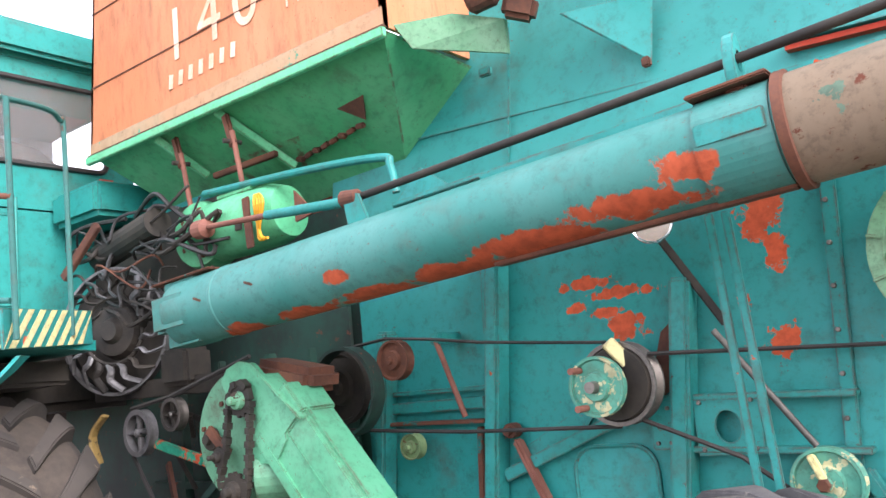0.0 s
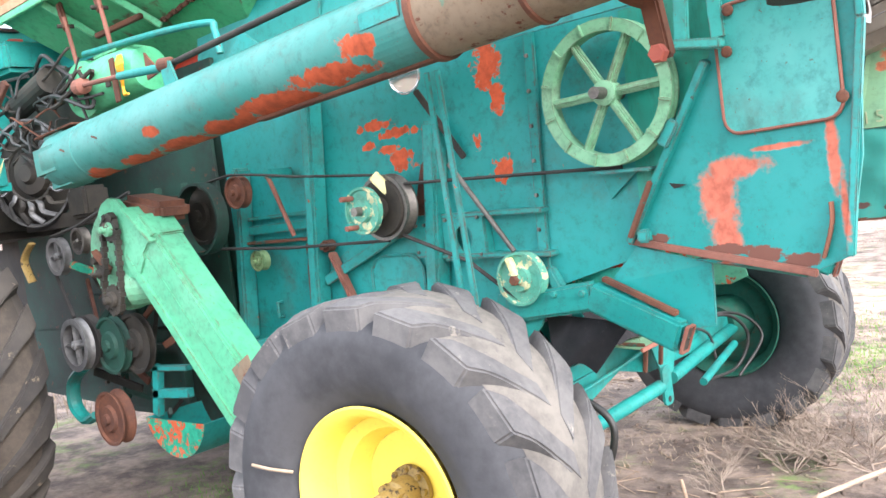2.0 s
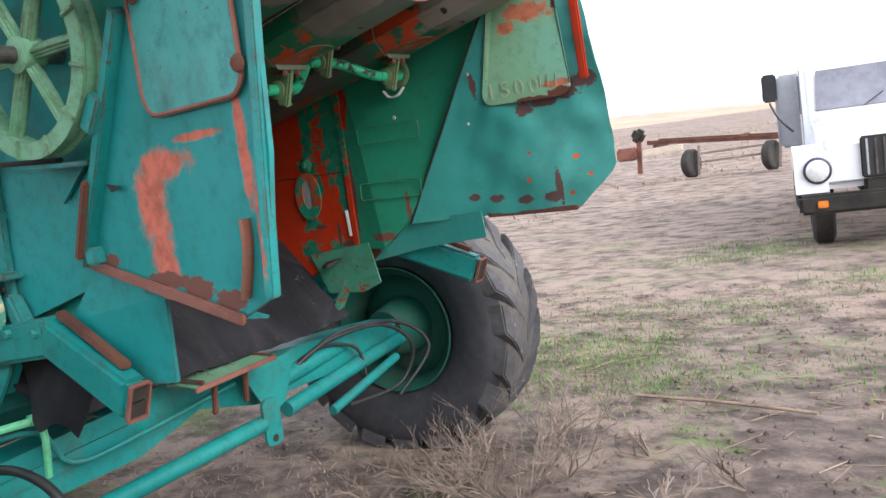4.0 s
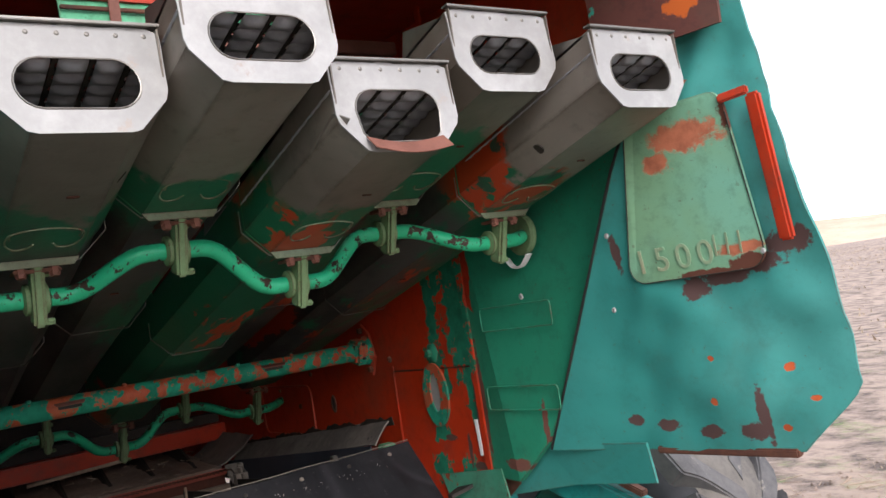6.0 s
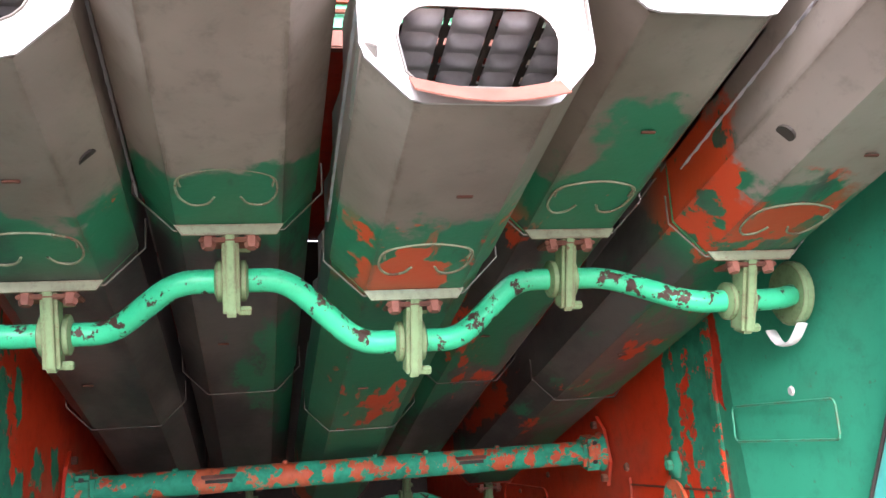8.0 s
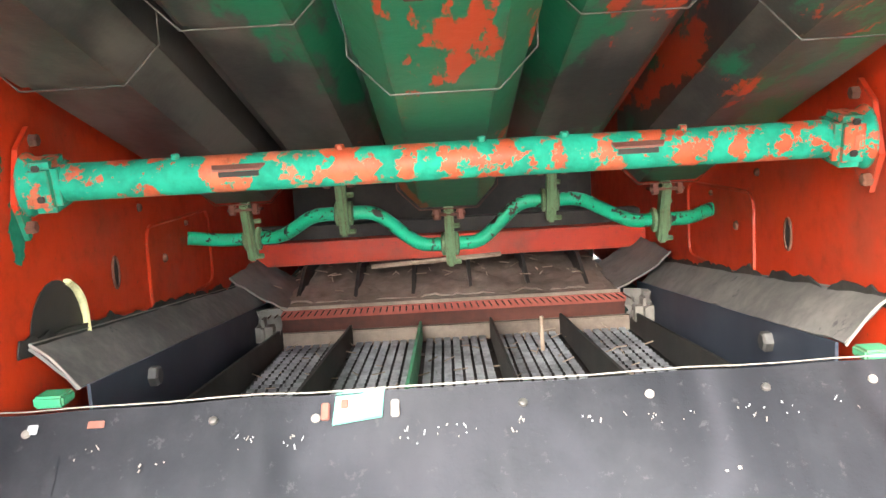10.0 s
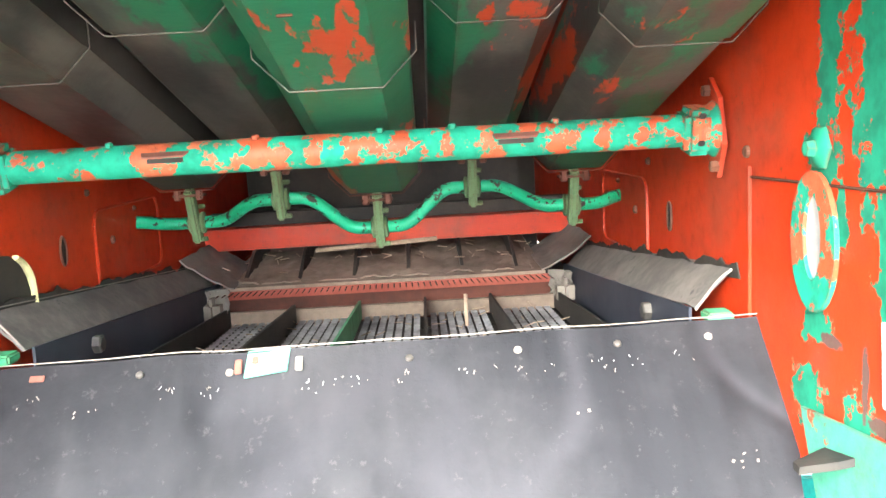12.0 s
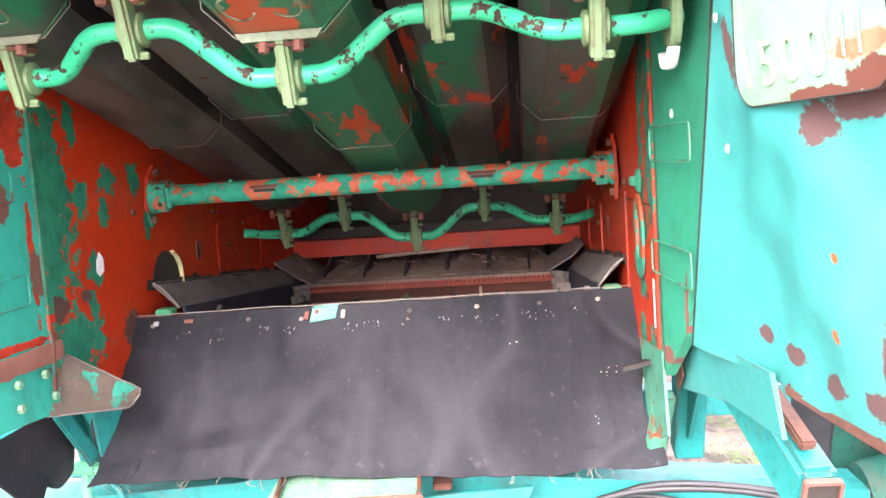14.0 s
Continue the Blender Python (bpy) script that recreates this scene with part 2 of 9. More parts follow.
m_in_green = paint("inner_green", (0.014, 0.20, 0.115), under=RED, grim=0.6, wear=0.22, rust=0.27, scale=3, light=(0.02, 0.28, 0.17), spots=((0.52, 1.53, 1.9, 0.02, 0.2, 0.2), (0.56, 0.06, 1.46, 0.06, 0.2, 0.05), (0.60, 0.06, 1.24, 0.12, 0.2, 0.03)), spot_edge=0.7, rags=16, rust_col=(0.14, 0.055, 0.04), rusts=((0.66, 1.54, 1.22, 0.07, 0.2, 0.02), (0.79, 1.55, 1.34, 0.012, 0.2, 0.07), (0.515, 1.53, 1.40, 0.014, 0.2, 0.2), (0.56, 0.06, 1.35, 0.06, 0.2, 0.05)))
m_in_teal = paint("inner_teal", (0.012, 0.29, 0.215), under=(0.40, 0.030, 0.008), grim=0.8, wear=0.30, rust=0.34, scale=5, light=(0.04, 0.36, 0.28), rust_col=(0.13, 0.055, 0.04), streak=True, spot_edge=0.6, rags=16, spots=((0.57, 0.05, 1.98, 0.15, 0.2, 0.20), (0.56, 0.05, 1.80, 0.05, 0.2, 0.10), (0.68, 0.04, 1.76, 0.03, 0.2, 0.10), (0.53, 0.06, 1.50, 0.012, 0.2, 0.16), (0.60, 0.06, 1.29, 0.10, 0.2, 0.012)), rusts=((0.52, 0.06, 1.45, 0.03, 0.2, 0.06), (0.62, 0.06, 1.62, 0.03, 0.2, 0.05)))
m_in_red = paint("inner_red", RED, under=(0.008, 0.19, 0.11), wear=0.30, rust=0.30, rough=0.40, scale=2.6, grim=0.9, fade=0.4, light=(0.50, 0.045, 0.008), spots=(
    (0.42, 1.52, 1.95, 0.10, 0.2, 0.22), (0.44, 1.52, 1.66, 0.075, 0.2, 0.20), (0.29, 1.52, 1.72, 0.035, 0.2, 0.16), (0.33, 1.52, 1.86, 0.03, 0.2, 0.14), (0.27, 1.52, 1.555, 0.055, 0.2, 0.05), (0.45, 1.52, 1.44, 0.022, 0.2, 0.14), (0.33, 1.52, 1.47, 0.02, 0.2, 0.05), (0.25, 1.52, 1.30, 0.05, 0.2, 0.035), (0.22, 1.52, 1.18, 0.06, 0.2, 0.05), (0.38, 1.52, 1.17, 0.05, 0.2, 0.06),
    (0.46, 0.06, 1.60, 0.13, 0.2, 0.30), (0.38, 0.06, 1.24, 0.15, 0.2, 0.09), (0.27, 0.06, 1.33, 0.03, 0.2, 0.04), (0.28, 0.06, 1.62, 0.045, 0.2, 0.05), (0.12, 0.06, 1.66, 0.05, 0.2, 0.04), (-0.05, 0.06, 1.66, 0.04, 0.2, 0.05), (0.30, 0.06, 1.82, 0.03, 0.2, 0.06), (0.16, 0.06, 1.58, 0.03, 0.2, 0.05), (-0.12, 0.06, 1.52, 0.03, 0.2, 0.05), (0.24, 0.06, 1.42, 0.04, 0.2, 0.045)), spot_edge=0.66, rags=26, rust_col=(0.085, 0.045, 0.036), rusts=(
    (0.45, 1.53, 1.20, 0.05, 0.2, 0.014), (0.40, 1.53, 1.25, 0.012, 0.2, 0.06), (0.46, 1.53, 1.14, 0.05, 0.2, 0.02), (0.475, 1.53, 1.40, 0.010, 0.2, 0.11), (0.30, 1.53, 1.285, 0.03, 0.2, 0.012), (0.44, 0.06, 1.35, 0.05, 0.2, 0.035), (0.30, 0.06, 1.36, 0.03, 0.2, 0.02), (0.05, 0.06, 1.22, 0.06, 0.2, 0.06)))
m_rail = paint("rail_paint", (0.40, 0.058, 0.018), under=(0.010, 0.27, 0.17), wear=0.71, rust=0.45, rough=0.4, scale=9, fade=0.7, light=(0.46, 0.16, 0.08))
m_crank = paint("crank_paint", (0.015, 0.42, 0.21), under=(0.05, 0.026, 0.018), wear=0.565, rust=0.36, rough=0.2, grim=0.4, scale=15, light=(0.06, 0.52, 0.27))
m_clamp = paint("clamp_paint", (0.150, 0.245, 0.118), under=(0.16, 0.08, 0.04), wear=0.34, rust=0.46, rough=0.5, scale=12, light=(0.20, 0.33, 0.17))
m_axle = paint("axle_paint", (0.004, 0.185, 0.172), wear=0.18, rust=0.28, rough=0.35, scale=4, fade=0.4, light=(0.03, 0.32, 0.28))
m_cab = paint("cab_paint", (0.005, 0.24, 0.222), wear=0.2, rust=0.24, rough=0.4, scale=2.5, light=(0.04, 0.33, 0.29))
m_yellow = paint("rim_yellow", (0.80, 0.63, 0.10), under=(0.4, 0.28, 0.04), wear=0.16, rust=0.2, rough=0.38, scale=5, light=(0.85, 0.70, 0.14), grim=0.4)
m_rim_dark = paint("dark_green_rim", (0.006, 0.085, 0.060), under=(0.05, 0.03, 0.02), wear=0.4, rust=0.45, rough=0.6, scale=5, light=(0.012, 0.13, 0.095), grim=1.5)
m_hub = paint("hub_paint", (0.22, 0.15, 0.05), under=(0.06, 0.045, 0.03), wear=0.5, rust=0.5, rough=0.5, scale=14, light=(0.34, 0.24, 0.08))
m_stripe_y = paint("stripe_cream", (0.72, 0.67, 0.33), under=(0.4, 0.36, 0.2), wear=0.3, rust=0.3, scale=6, light=(0.66, 0.62, 0.4))
m_rust = plain("rust", (0.060, 0.022, 0.014), (0.14, 0.052, 0.028), 0.85, scale=14, bump=0.6, dist=0.003)
m_rust_pink = plain("rusty_primer", (0.14, 0.052, 0.036), (0.245, 0.098, 0.070), 0.75, scale=12, bump=0.4)
# grime, with the shade of the recessed drives put into the dark green
m_grime_shade = plain("grimy_shaded_green", (0.007, 0.016, 0.013), (0.009, 0.058, 0.042), 0.65, 0.1, scale=6, bump=0.5, fleck=(0.17, 0.035, 0.014))
m_mud = plain("dried_mud", (0.032, 0.027, 0.023), (0.080, 0.064, 0.052), 0.95, scale=7, bump=0.7, dist=0.008, fleck=(0.07, 0.055, 0.045))
m_rust_teal = paint("rusted_edge_paint", (0.13, 0.052, 0.032), under=(0.012, 0.19, 0.175), wear=0.52, rust=0.5, rough=0.75, scale=7, fade=0.6, light=(0.20, 0.085, 0.055), soft=0.2)
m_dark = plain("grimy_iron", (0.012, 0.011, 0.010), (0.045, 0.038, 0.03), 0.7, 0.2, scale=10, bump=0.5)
m_iron = plain("worn_iron", (0.09, 0.085, 0.08), (0.22, 0.20, 0.18), 0.45, 0.7, scale=14)
m_belt = plain("belt_rubber", (0.014, 0.013, 0.013), (0.04, 0.036, 0.034), 0.75, scale=10, bump=0.2)
m_tread = plain("muddy_tread", (0.048, 0.047, 0.051), (0.125, 0.119, 0.118), 0.9, scale=6, bump=0.7, dist=0.008, fleck=(0.23, 0.205, 0.18))
m_tread_mud = plain("pale_dried_mud", (0.065, 0.060, 0.056), (0.165, 0.148, 0.132), 0.95, scale=6, bump=0.8, dist=0.008, fleck=(0.075, 0.070, 0.070))
m_tyre_side = plain("tyre_sidewall", (0.020, 0.021, 0.025), (0.058, 0.058, 0.064), 0.8, scale=5, bump=0.35, dist=0.004)
m_tyre_mud = plain("tyre_muddy", (0.020, 0.018, 0.018), (0.055, 0.047, 0.041), 0.85, scale=5, bump=0.6, dist=0.006, fleck=(0.16, 0.125, 0.09))
def rubber_sheet():
    m, n, l, b = shader("apron_sheet", 0.82)
    b.inputs["Specular IOR Level"].default_value = 0.2
    co = n.new("ShaderNodeTexCoord").outputs["Object"]
    mp = n.new("ShaderNodeMapping")
    mp.inputs["Scale"].default_value = (1, 3.2, 1)
    mp.inputs["Rotation"].default_value = (0, 0, radians(14))
    l.new(co, mp.inputs["Vector"])
    fold = tex(n, l, "noise", 1.5, 3, 0.5, mp.outputs[0])
    blot = tex(n, l, "noise", 2.2, 6, 0.65, co)
    fine = tex(n, l, "noise", 40, 5, 0.7, co)
    out = mixc(n, l, ramp(n, l, blot, 0.36, 0.66), (0.0125, 0.0125, 0.015), (0.027, 0.026, 0.029))
    # folds are lightened: their faint sheen is painted into the rubber
    out = mixc(n, l, arith(n, l, 'MULTIPLY', ramp(n, l, fold, 0.50, 0.68), 0.28), out, (0.050, 0.048, 0.051))
    crease = arith(n, l, 'ABSOLUTE', arith(n, l, 'SUBTRACT', tex(n, l, "noise", 1.7, 1, 0.4, co), 0.5))
    out = mixc(n, l, arith(n, l, 'MULTIPLY', ramp(n, l, crease, 0.03, 0.0), 0.35), out, (0.04, 0.038, 0.044))
    out = mixc(n, l, arith(n, l, 'MULTIPLY', ramp(n, l, tex(n, l, "noise", 5, 9, 0.75, co), 0.60, 0.68), 0.4), out, (0.066, 0.062, 0.061))
    out = mixc(n, l, arith(n, l, 'MULTIPLY', ramp(n, l, fine, 0.60, 0.70), 0.25), out, (0.09, 0.085, 0.084))
    l.new(out, b.inputs["Base Color"])
    relief(n, l, b, arith(n, l, 'ADD', arith(n, l, 'MULTIPLY', fold, 3.0), arith(n, l, 'ADD', arith(n, l, 'MULTIPLY', fine, 0.08), arith(n, l, 'MULTIPLY', ramp(n, l, crease, 0.0, 0.06), 0.35))), 0.7, 0.03)
    return m


m_apron2 = rubber_sheet()
m_hose = plain("hose_rubber", (0.012, 0.012, 0.012), (0.03, 0.03, 0.03), 0.5, scale=12)
m_bare = plain("bare_sheet", (0.20, 0.185, 0.165), (0.36, 0.34, 0.315), 0.38, 0.75, scale=3, bump=0.2)
m_plate = plain("zinc_plate", (0.29, 0.286, 0.28), (0.45, 0.445, 0.44), 0.5, 0.15, scale=6, bump=0.2, fleck=(0.33, 0.29, 0.26))
m_dust = plain("dusty_rubber", (0.17, 0.148, 0.125), (0.32, 0.28, 0.24), 0.9, scale=6, bump=0.4)
m_seal = plain("dusty_seal", (0.085, 0.076, 0.068), (0.20, 0.178, 0.155), 0.92, scale=7, bump=0.6, dist=0.006, fleck=(0.06, 0.054, 0.05))
m_panfront = plain("rusty_red_sheet", (0.055, 0.020, 0.014), (0.13, 0.040, 0.026), 0.8, scale=6, bump=0.4)
m_dustpan = plain("dusty_pan", (0.13, 0.096, 0.074), (0.27, 0.205, 0.158), 0.9, scale=7, bump=0.5)
m_blue_steel = plain("dark_steel", (0.032, 0.038, 0.055), (0.075, 0.085, 0.11), 0.5, 0.4, scale=5, bump=0.2)
m_sieve = plain("sieve_metal", (0.16, 0.16, 0.16), (0.46, 0.46, 0.47), 0.4, 0.45, scale=16, fleck=(0.07, 0.062, 0.055))
m_white = plain("truck_white", (0.72, 0.73, 0.74), (0.82, 0.83, 0.83), 0.35, scale=3, bump=0.1, fleck=(0.62, 0.61, 0.58))
m_grey = plain("truck_grey", (0.34, 0.35, 0.37), (0.48, 0.49, 0.51), 0.6, scale=4)
m_black = plain("black_plastic", (0.012, 0.012, 0.013), (0.03, 0.03, 0.03), 0.5, scale=10)
m_chrome = plain("lamp_chrome", (0.7, 0.7, 0.7), (0.85, 0.85, 0.85), 0.2, 0.9, scale=10, bump=0.05)
m_lens = plain("lamp_lens", (0.62, 0.62, 0.62), (0.82, 0.82, 0.82), 0.15, scale=30, bump=0.2)
m_amber = plain("indicator_amber", (0.65, 0.16, 0.02), (0.75, 0.25, 0.03), 0.3, scale=10)
m_orange_wire = plain("yellow_plastic", (0.55, 0.24, 0.01), (0.70, 0.38, 0.02), 0.5, scale=10)
m_stencil = plain("worn_stencil", (0.60, 0.36, 0.24), (0.74, 0.58, 0.46), 0.7, scale=14, bump=0.1, fleck=(0.56, 0.24, 0.12))
m_whitemark = plain("white_marks", (0.62, 0.62, 0.62), (0.8, 0.8, 0.8), 0.8, scale=20)
m_canvas = plain("weathered_canvas", (0.40, 0.33, 0.20), (0.62, 0.54, 0.36), 0.9, scale=5, bump=0.6, dist=0.01, fleck=(0.16, 0.11, 0.07))
m_tarp = plain("blue_tarp", (0.035, 0.075, 0.22), (0.09, 0.15, 0.36), 0.55, scale=6, bump=0.5, dist=0.02)
m_redframe = plain("red_frame", (0.26, 0.045, 0.03), (0.36, 0.09, 0.06), 0.7, scale=6)
m_stick = plain("dry_stick", (0.20, 0.135, 0.095), (0.42, 0.315, 0.23), 0.85, scale=14)
m_stem = plain("dry_stem", (0.17, 0.125, 0.10), (0.32, 0.255, 0.205), 0.9, scale=9)
m_reed = plain("dry_reed", (0.50, 0.41, 0.31), (0.68, 0.58, 0.46), 0.9, scale=4)
m_bush = plain("bare_brush", (0.20, 0.155, 0.145), (0.34, 0.275, 0.255), 0.9, scale=4)
m_grass = plain("fresh_grass", (0.07, 0.17, 0.025), (0.17, 0.30, 0.06), 0.8, scale=4)
m_straw = plain("pale_straw", (0.25, 0.185, 0.13), (0.42, 0.33, 0.24), 0.9, scale=6)


m_corner = paint("corner_paint", (0.04, 0.24, 0.15), under=(0.36, 0.06, 0.02), wear=0.5, rust=0.55, scale=6, light=(0.14, 0.33, 0.24))
m_torn = paint("torn_tin", (0.075, 0.055, 0.040), under=(0.02, 0.22, 0.15), wear=0.60, rust=0.5, rough=0.7, scale=9, light=(0.14, 0.11, 0.085), rust_col=(0.12, 0.05, 0.035))
m_head = paint("head_paint", (0.09, 0.27, 0.165), under=(0.055, 0.04, 0.03), wear=0.48, rust=0.5, scale=5, light=(0.15, 0.36, 0.24), grim=1.4)
m_gear = paint("gearbox_paint", (0.07, 0.40, 0.20), under=(0.10, 0.05, 0.03), wear=0.34, rust=0.42, scale=5, light=(0.15, 0.47, 0.27))
m_alu = plain("dull_alloy", (0.08, 0.08, 0.082), (0.19, 0.19, 0.195), 0.45, 0.4, scale=12)
m_number = plain("faint_number", (0.31, 0.33, 0.21), (0.18, 0.34, 0.21), 0.6, scale=30, bump=0.1, fleck=(0.15, 0.33, 0.21))
m_pipe = paint("pipe_paint", (0.02, 0.12, 0.11), under=(0.10, 0.05, 0.035), wear=0.42, rust=0.48, rough=0.5, scale=8, light=(0.04, 0.18, 0.165), edges=0)
# opaque pane: the reflected sky is put into this grey
m_screen = plain("truck_glass_reflection", (0.17, 0.17, 0.20), (0.27, 0.27, 0.31), 0.25, scale=2, bump=0.05)
m_lining = plain("cab_lining", (0.20, 0.205, 0.22), (0.30, 0.305, 0.32), 0.8, scale=3)
m_clip = plain("clip_mint", (0.10, 0.36, 0.26), (0.20, 0.50, 0.38), 0.5, scale=20)
m_grate = plain("galvanised_grate", (0.25, 0.26, 0.285), (0.43, 0.44, 0.47), 0.4, 0.35, scale=8, bump=0.2)
m_flange = paint("flange_green", (0.19, 0.21, 0.135), under=(0.16, 0.11, 0.075), wear=0.42, rust=0.42, scale=9, light=(0.22, 0.40, 0.27))


def walker_steel(name, g0, g1, red, rn):
    """Bare galvanised trough, green and red paint left towards the bearing."""
    m, n, l, b = shader(name, 0.4, 0.0)
    co = n.new("ShaderNodeTexCoord").outputs["Object"]
    sp = n.new("ShaderNodeSeparateXYZ")
    l.new(co, sp.inputs[0])
    nz = tex(n, l, "noise", 3.2, 7, 0.62, co)
    fine = tex(n, l, "noise", 26, 6, 0.7, co)
    mp = n.new("ShaderNodeMapping")
    mp.inputs["Scale"].default_value = (0.45, 1.5, 1.0)
    l.new(co, mp.inputs["Vector"])
    al = mp.outputs[0]
    bare = mixc(n, l, ramp(n, l, tex(n, l, "noise", 1.7, 4, 0.6, co), 0.35, 0.7), (0.115, 0.096, 0.076), (0.245, 0.218, 0.188))
    bare = mixc(n, l, arith(n, l, 'MULTIPLY', ramp(n, l, fine, 0.5, 0.75), 0.35), bare, (0.06, 0.05, 0.04))
    edge = arith(n, l, 'ADD', sp.outputs[0], arith(n, l, 'MULTIPLY', arith(n, l, 'SUBTRACT', nz, 0.5), 0.9))
    green_m = arith(n, l, 'SUBTRACT', 1.0, ramp(n, l, edge, 1.05, 1.10))
    near = ramp(n, l, sp.outputs[0], 0.80, 0.95)
    old = mixc(n, l, ramp(n, l, tex(n, l, "noise", 2.6, 8, 0.66, al), g0, g1), (0.011, 0.132, 0.066), mixc(n, l, ramp(n, l, tex(n, l, "noise", 4.0, 6, 0.6, al), 0.4, 0.62), (0.026, 0.025, 0.025), (0.088, 0.080, 0.073)))
    old = mixc(n, l, ramp(n, l, tex(n, l, "noise", 4.2, 9, 0.66, al), red, red + 0.02), old, (0.42, 0.045, 0.012))
    old = mixc(n, l, arith(n, l, 'MULTIPLY', near, ramp(n, l, nz, 0.30, 0.55)), old, (0.009, 0.128, 0.062))
    red_m = arith(n, l, 'MULTIPLY', near, ramp(n, l, tex(n, l, "noise", 4.5, 8, 0.6, co), rn, rn + 0.02))
    old = mixc(n, l, red_m, old, (0.44, 0.05, 0.012))
    out = mixc(n, l, green_m, bare, old)
    out = mixc(n, l, arith(n, l, 'MULTIPLY', edge_wear(n, l, co, 0.014), 0.8), out, (0.055, 0.036, 0.022))
    l.new(out, b.inputs["Base Color"])
    b.inputs["Metallic"].default_value = 0.15
    relief(n, l, b, arith(n, l, 'ADD', nz, arith(n, l, 'MULTIPLY', fine, 0.15)), 0.35, 0.01)
    return m


m_walkers = [walker_steel("walker_sheet", a, a + 0.05, r, q) for a, r, q in ((0.36, 0.72, 0.66), (0.40, 0.66, 0.68), (0.58, 0.545, 0.56), (0.50, 0.60, 0.62), (0.47, 0.60, 0.505))]
m_glass, _n, _l, _b = shader("window_glass", 0.04)
_b.inputs["Base Color"].default_value = (0.86, 0.9, 0.92, 1)
_b.inputs["Transmission Weight"].default_value = 0.94
_b.inputs["IOR"].default_value = 1.45


def ground_mat():
    m, n, l, b = shader("field_soil", 0.95)
    co = n.new("ShaderNodeTexCoord").outputs["Object"]
    mp = n.new("ShaderNodeMapping")
    mp.inputs["Rotation"].default_value = (0, 0, radians(20))
    mp.inputs["Scale"].default_value = (0.9, 1.1, 1)
    l.new(co, mp.inputs["Vector"])
    v = mp.outputs[0]
    big = tex(n, l, "noise", 0.55, 5, 0.6, v)
    mid = tex(n, l, "noise", 3.0, 7, 0.7, v)
    fine = tex(n, l, "noise", 22, 8, 0.75, co)
    soil = mixc(n, l, ramp(n, l, mid, 0.34, 0.66), (0.074, 0.053, 0.043), (0.225, 0.168, 0.138))
    soil = mixc(n, l, arith(n, l, 'MULTIPLY', ramp(n, l, fine, 0.54, 0.72), ramp(n, l, mid, 0.42, 0.6)), soil, (0.37, 0.29, 0.225))
    soil = mixc(n, l, arith(n, l, 'MULTIPLY', ramp(n, l, arith(n, l, 'MULTIPLY', big, mid), 0.22, 0.34), 0.6), soil, (0.35, 0.262, 0.203))
    grass = arith(n, l, 'MULTIPLY', ramp(n, l, tex(n, l, "noise", 0.9, 6, 0.7, v), 0.50, 0.63), ramp(n, l, tex(n, l, "noise", 9, 5, 0.7, co), 0.4, 0.6))
    sp = n.new("ShaderNodeSeparateXYZ")
    l.new(co, sp.inputs[0])
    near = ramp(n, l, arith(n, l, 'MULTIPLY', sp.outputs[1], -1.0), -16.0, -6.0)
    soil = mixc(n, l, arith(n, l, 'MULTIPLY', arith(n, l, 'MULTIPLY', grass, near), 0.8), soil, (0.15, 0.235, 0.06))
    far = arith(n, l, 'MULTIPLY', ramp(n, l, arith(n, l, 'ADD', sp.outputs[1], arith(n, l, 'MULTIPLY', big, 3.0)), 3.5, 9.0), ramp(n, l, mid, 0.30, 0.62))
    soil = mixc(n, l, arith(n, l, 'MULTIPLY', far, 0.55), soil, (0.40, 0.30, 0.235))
    l.new(soil, b.inputs["Base Color"])
    relief(n, l, b, arith(n, l, 'ADD', mid, arith(n, l, 'MULTIPLY', fine, 0.35)), 0.9, 0.05)
    return m


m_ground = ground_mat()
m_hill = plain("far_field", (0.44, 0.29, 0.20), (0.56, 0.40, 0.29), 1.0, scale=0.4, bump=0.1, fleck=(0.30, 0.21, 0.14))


# ---- mesh helpers ----
def V(*a):
    return Vector(a)


def part(name, bm, mat, parent=None, label="", smooth=False):
    me = bpy.data.meshes.new(name)
    bmesh.ops.recalc_face_normals(bm, faces=bm.faces)
    if smooth:
        for f in bm.faces:
            f.smooth = True
        for e in bm.edges:
            if len(e.link_faces) == 2 and e.calc_face_angle(0) > 0.7:
                e.smooth = False
    bm.to_mesh(me)
    bm.free()
    me.materials.append(mat)
    ob = new(name, me)
    if parent:
        ob.parent = parent
    if label:
        ob["label"] = label
    return ob


def box(c, s, rot=None, bev=0.0, bm=None):
    """A box round c with sides s; rot a 3x3 or 4x4 turn; bevelled edges."""
    out = bm or bmesh.new()
    tmp = bmesh.new()
    bmesh.ops.create_cube(tmp, size=1.0)
    bmesh.ops.scale(tmp, vec=s, verts=tmp.verts)
    if bev:
        bmesh.ops.bevel(tmp, geom=tmp.edges[:], offset=bev, segments=2, affect='EDGES', clamp_overlap=True)
    m = Matrix.Translation(c) @ (rot.to_4x4() if rot else Matrix())
    bmesh.ops.transform(tmp, matrix=m, verts=tmp.verts)
    join(out, tmp)
    return out


def join(out, tmp):
    vm = {v: out.verts.new(v.co) for v in tmp.verts}
    for f in tmp.faces:
        try:
            out.faces.new([vm[v] for v in f.verts])
        except ValueError:
            pass
    tmp.free()


def frame_of(d):
    d = Vector(d).normalized()
    u = d.cross(V(0, 0, 1) if abs(d.z) < 0.9 else V(1, 0, 0)).normalized()
    return d, u, d.cross(u)


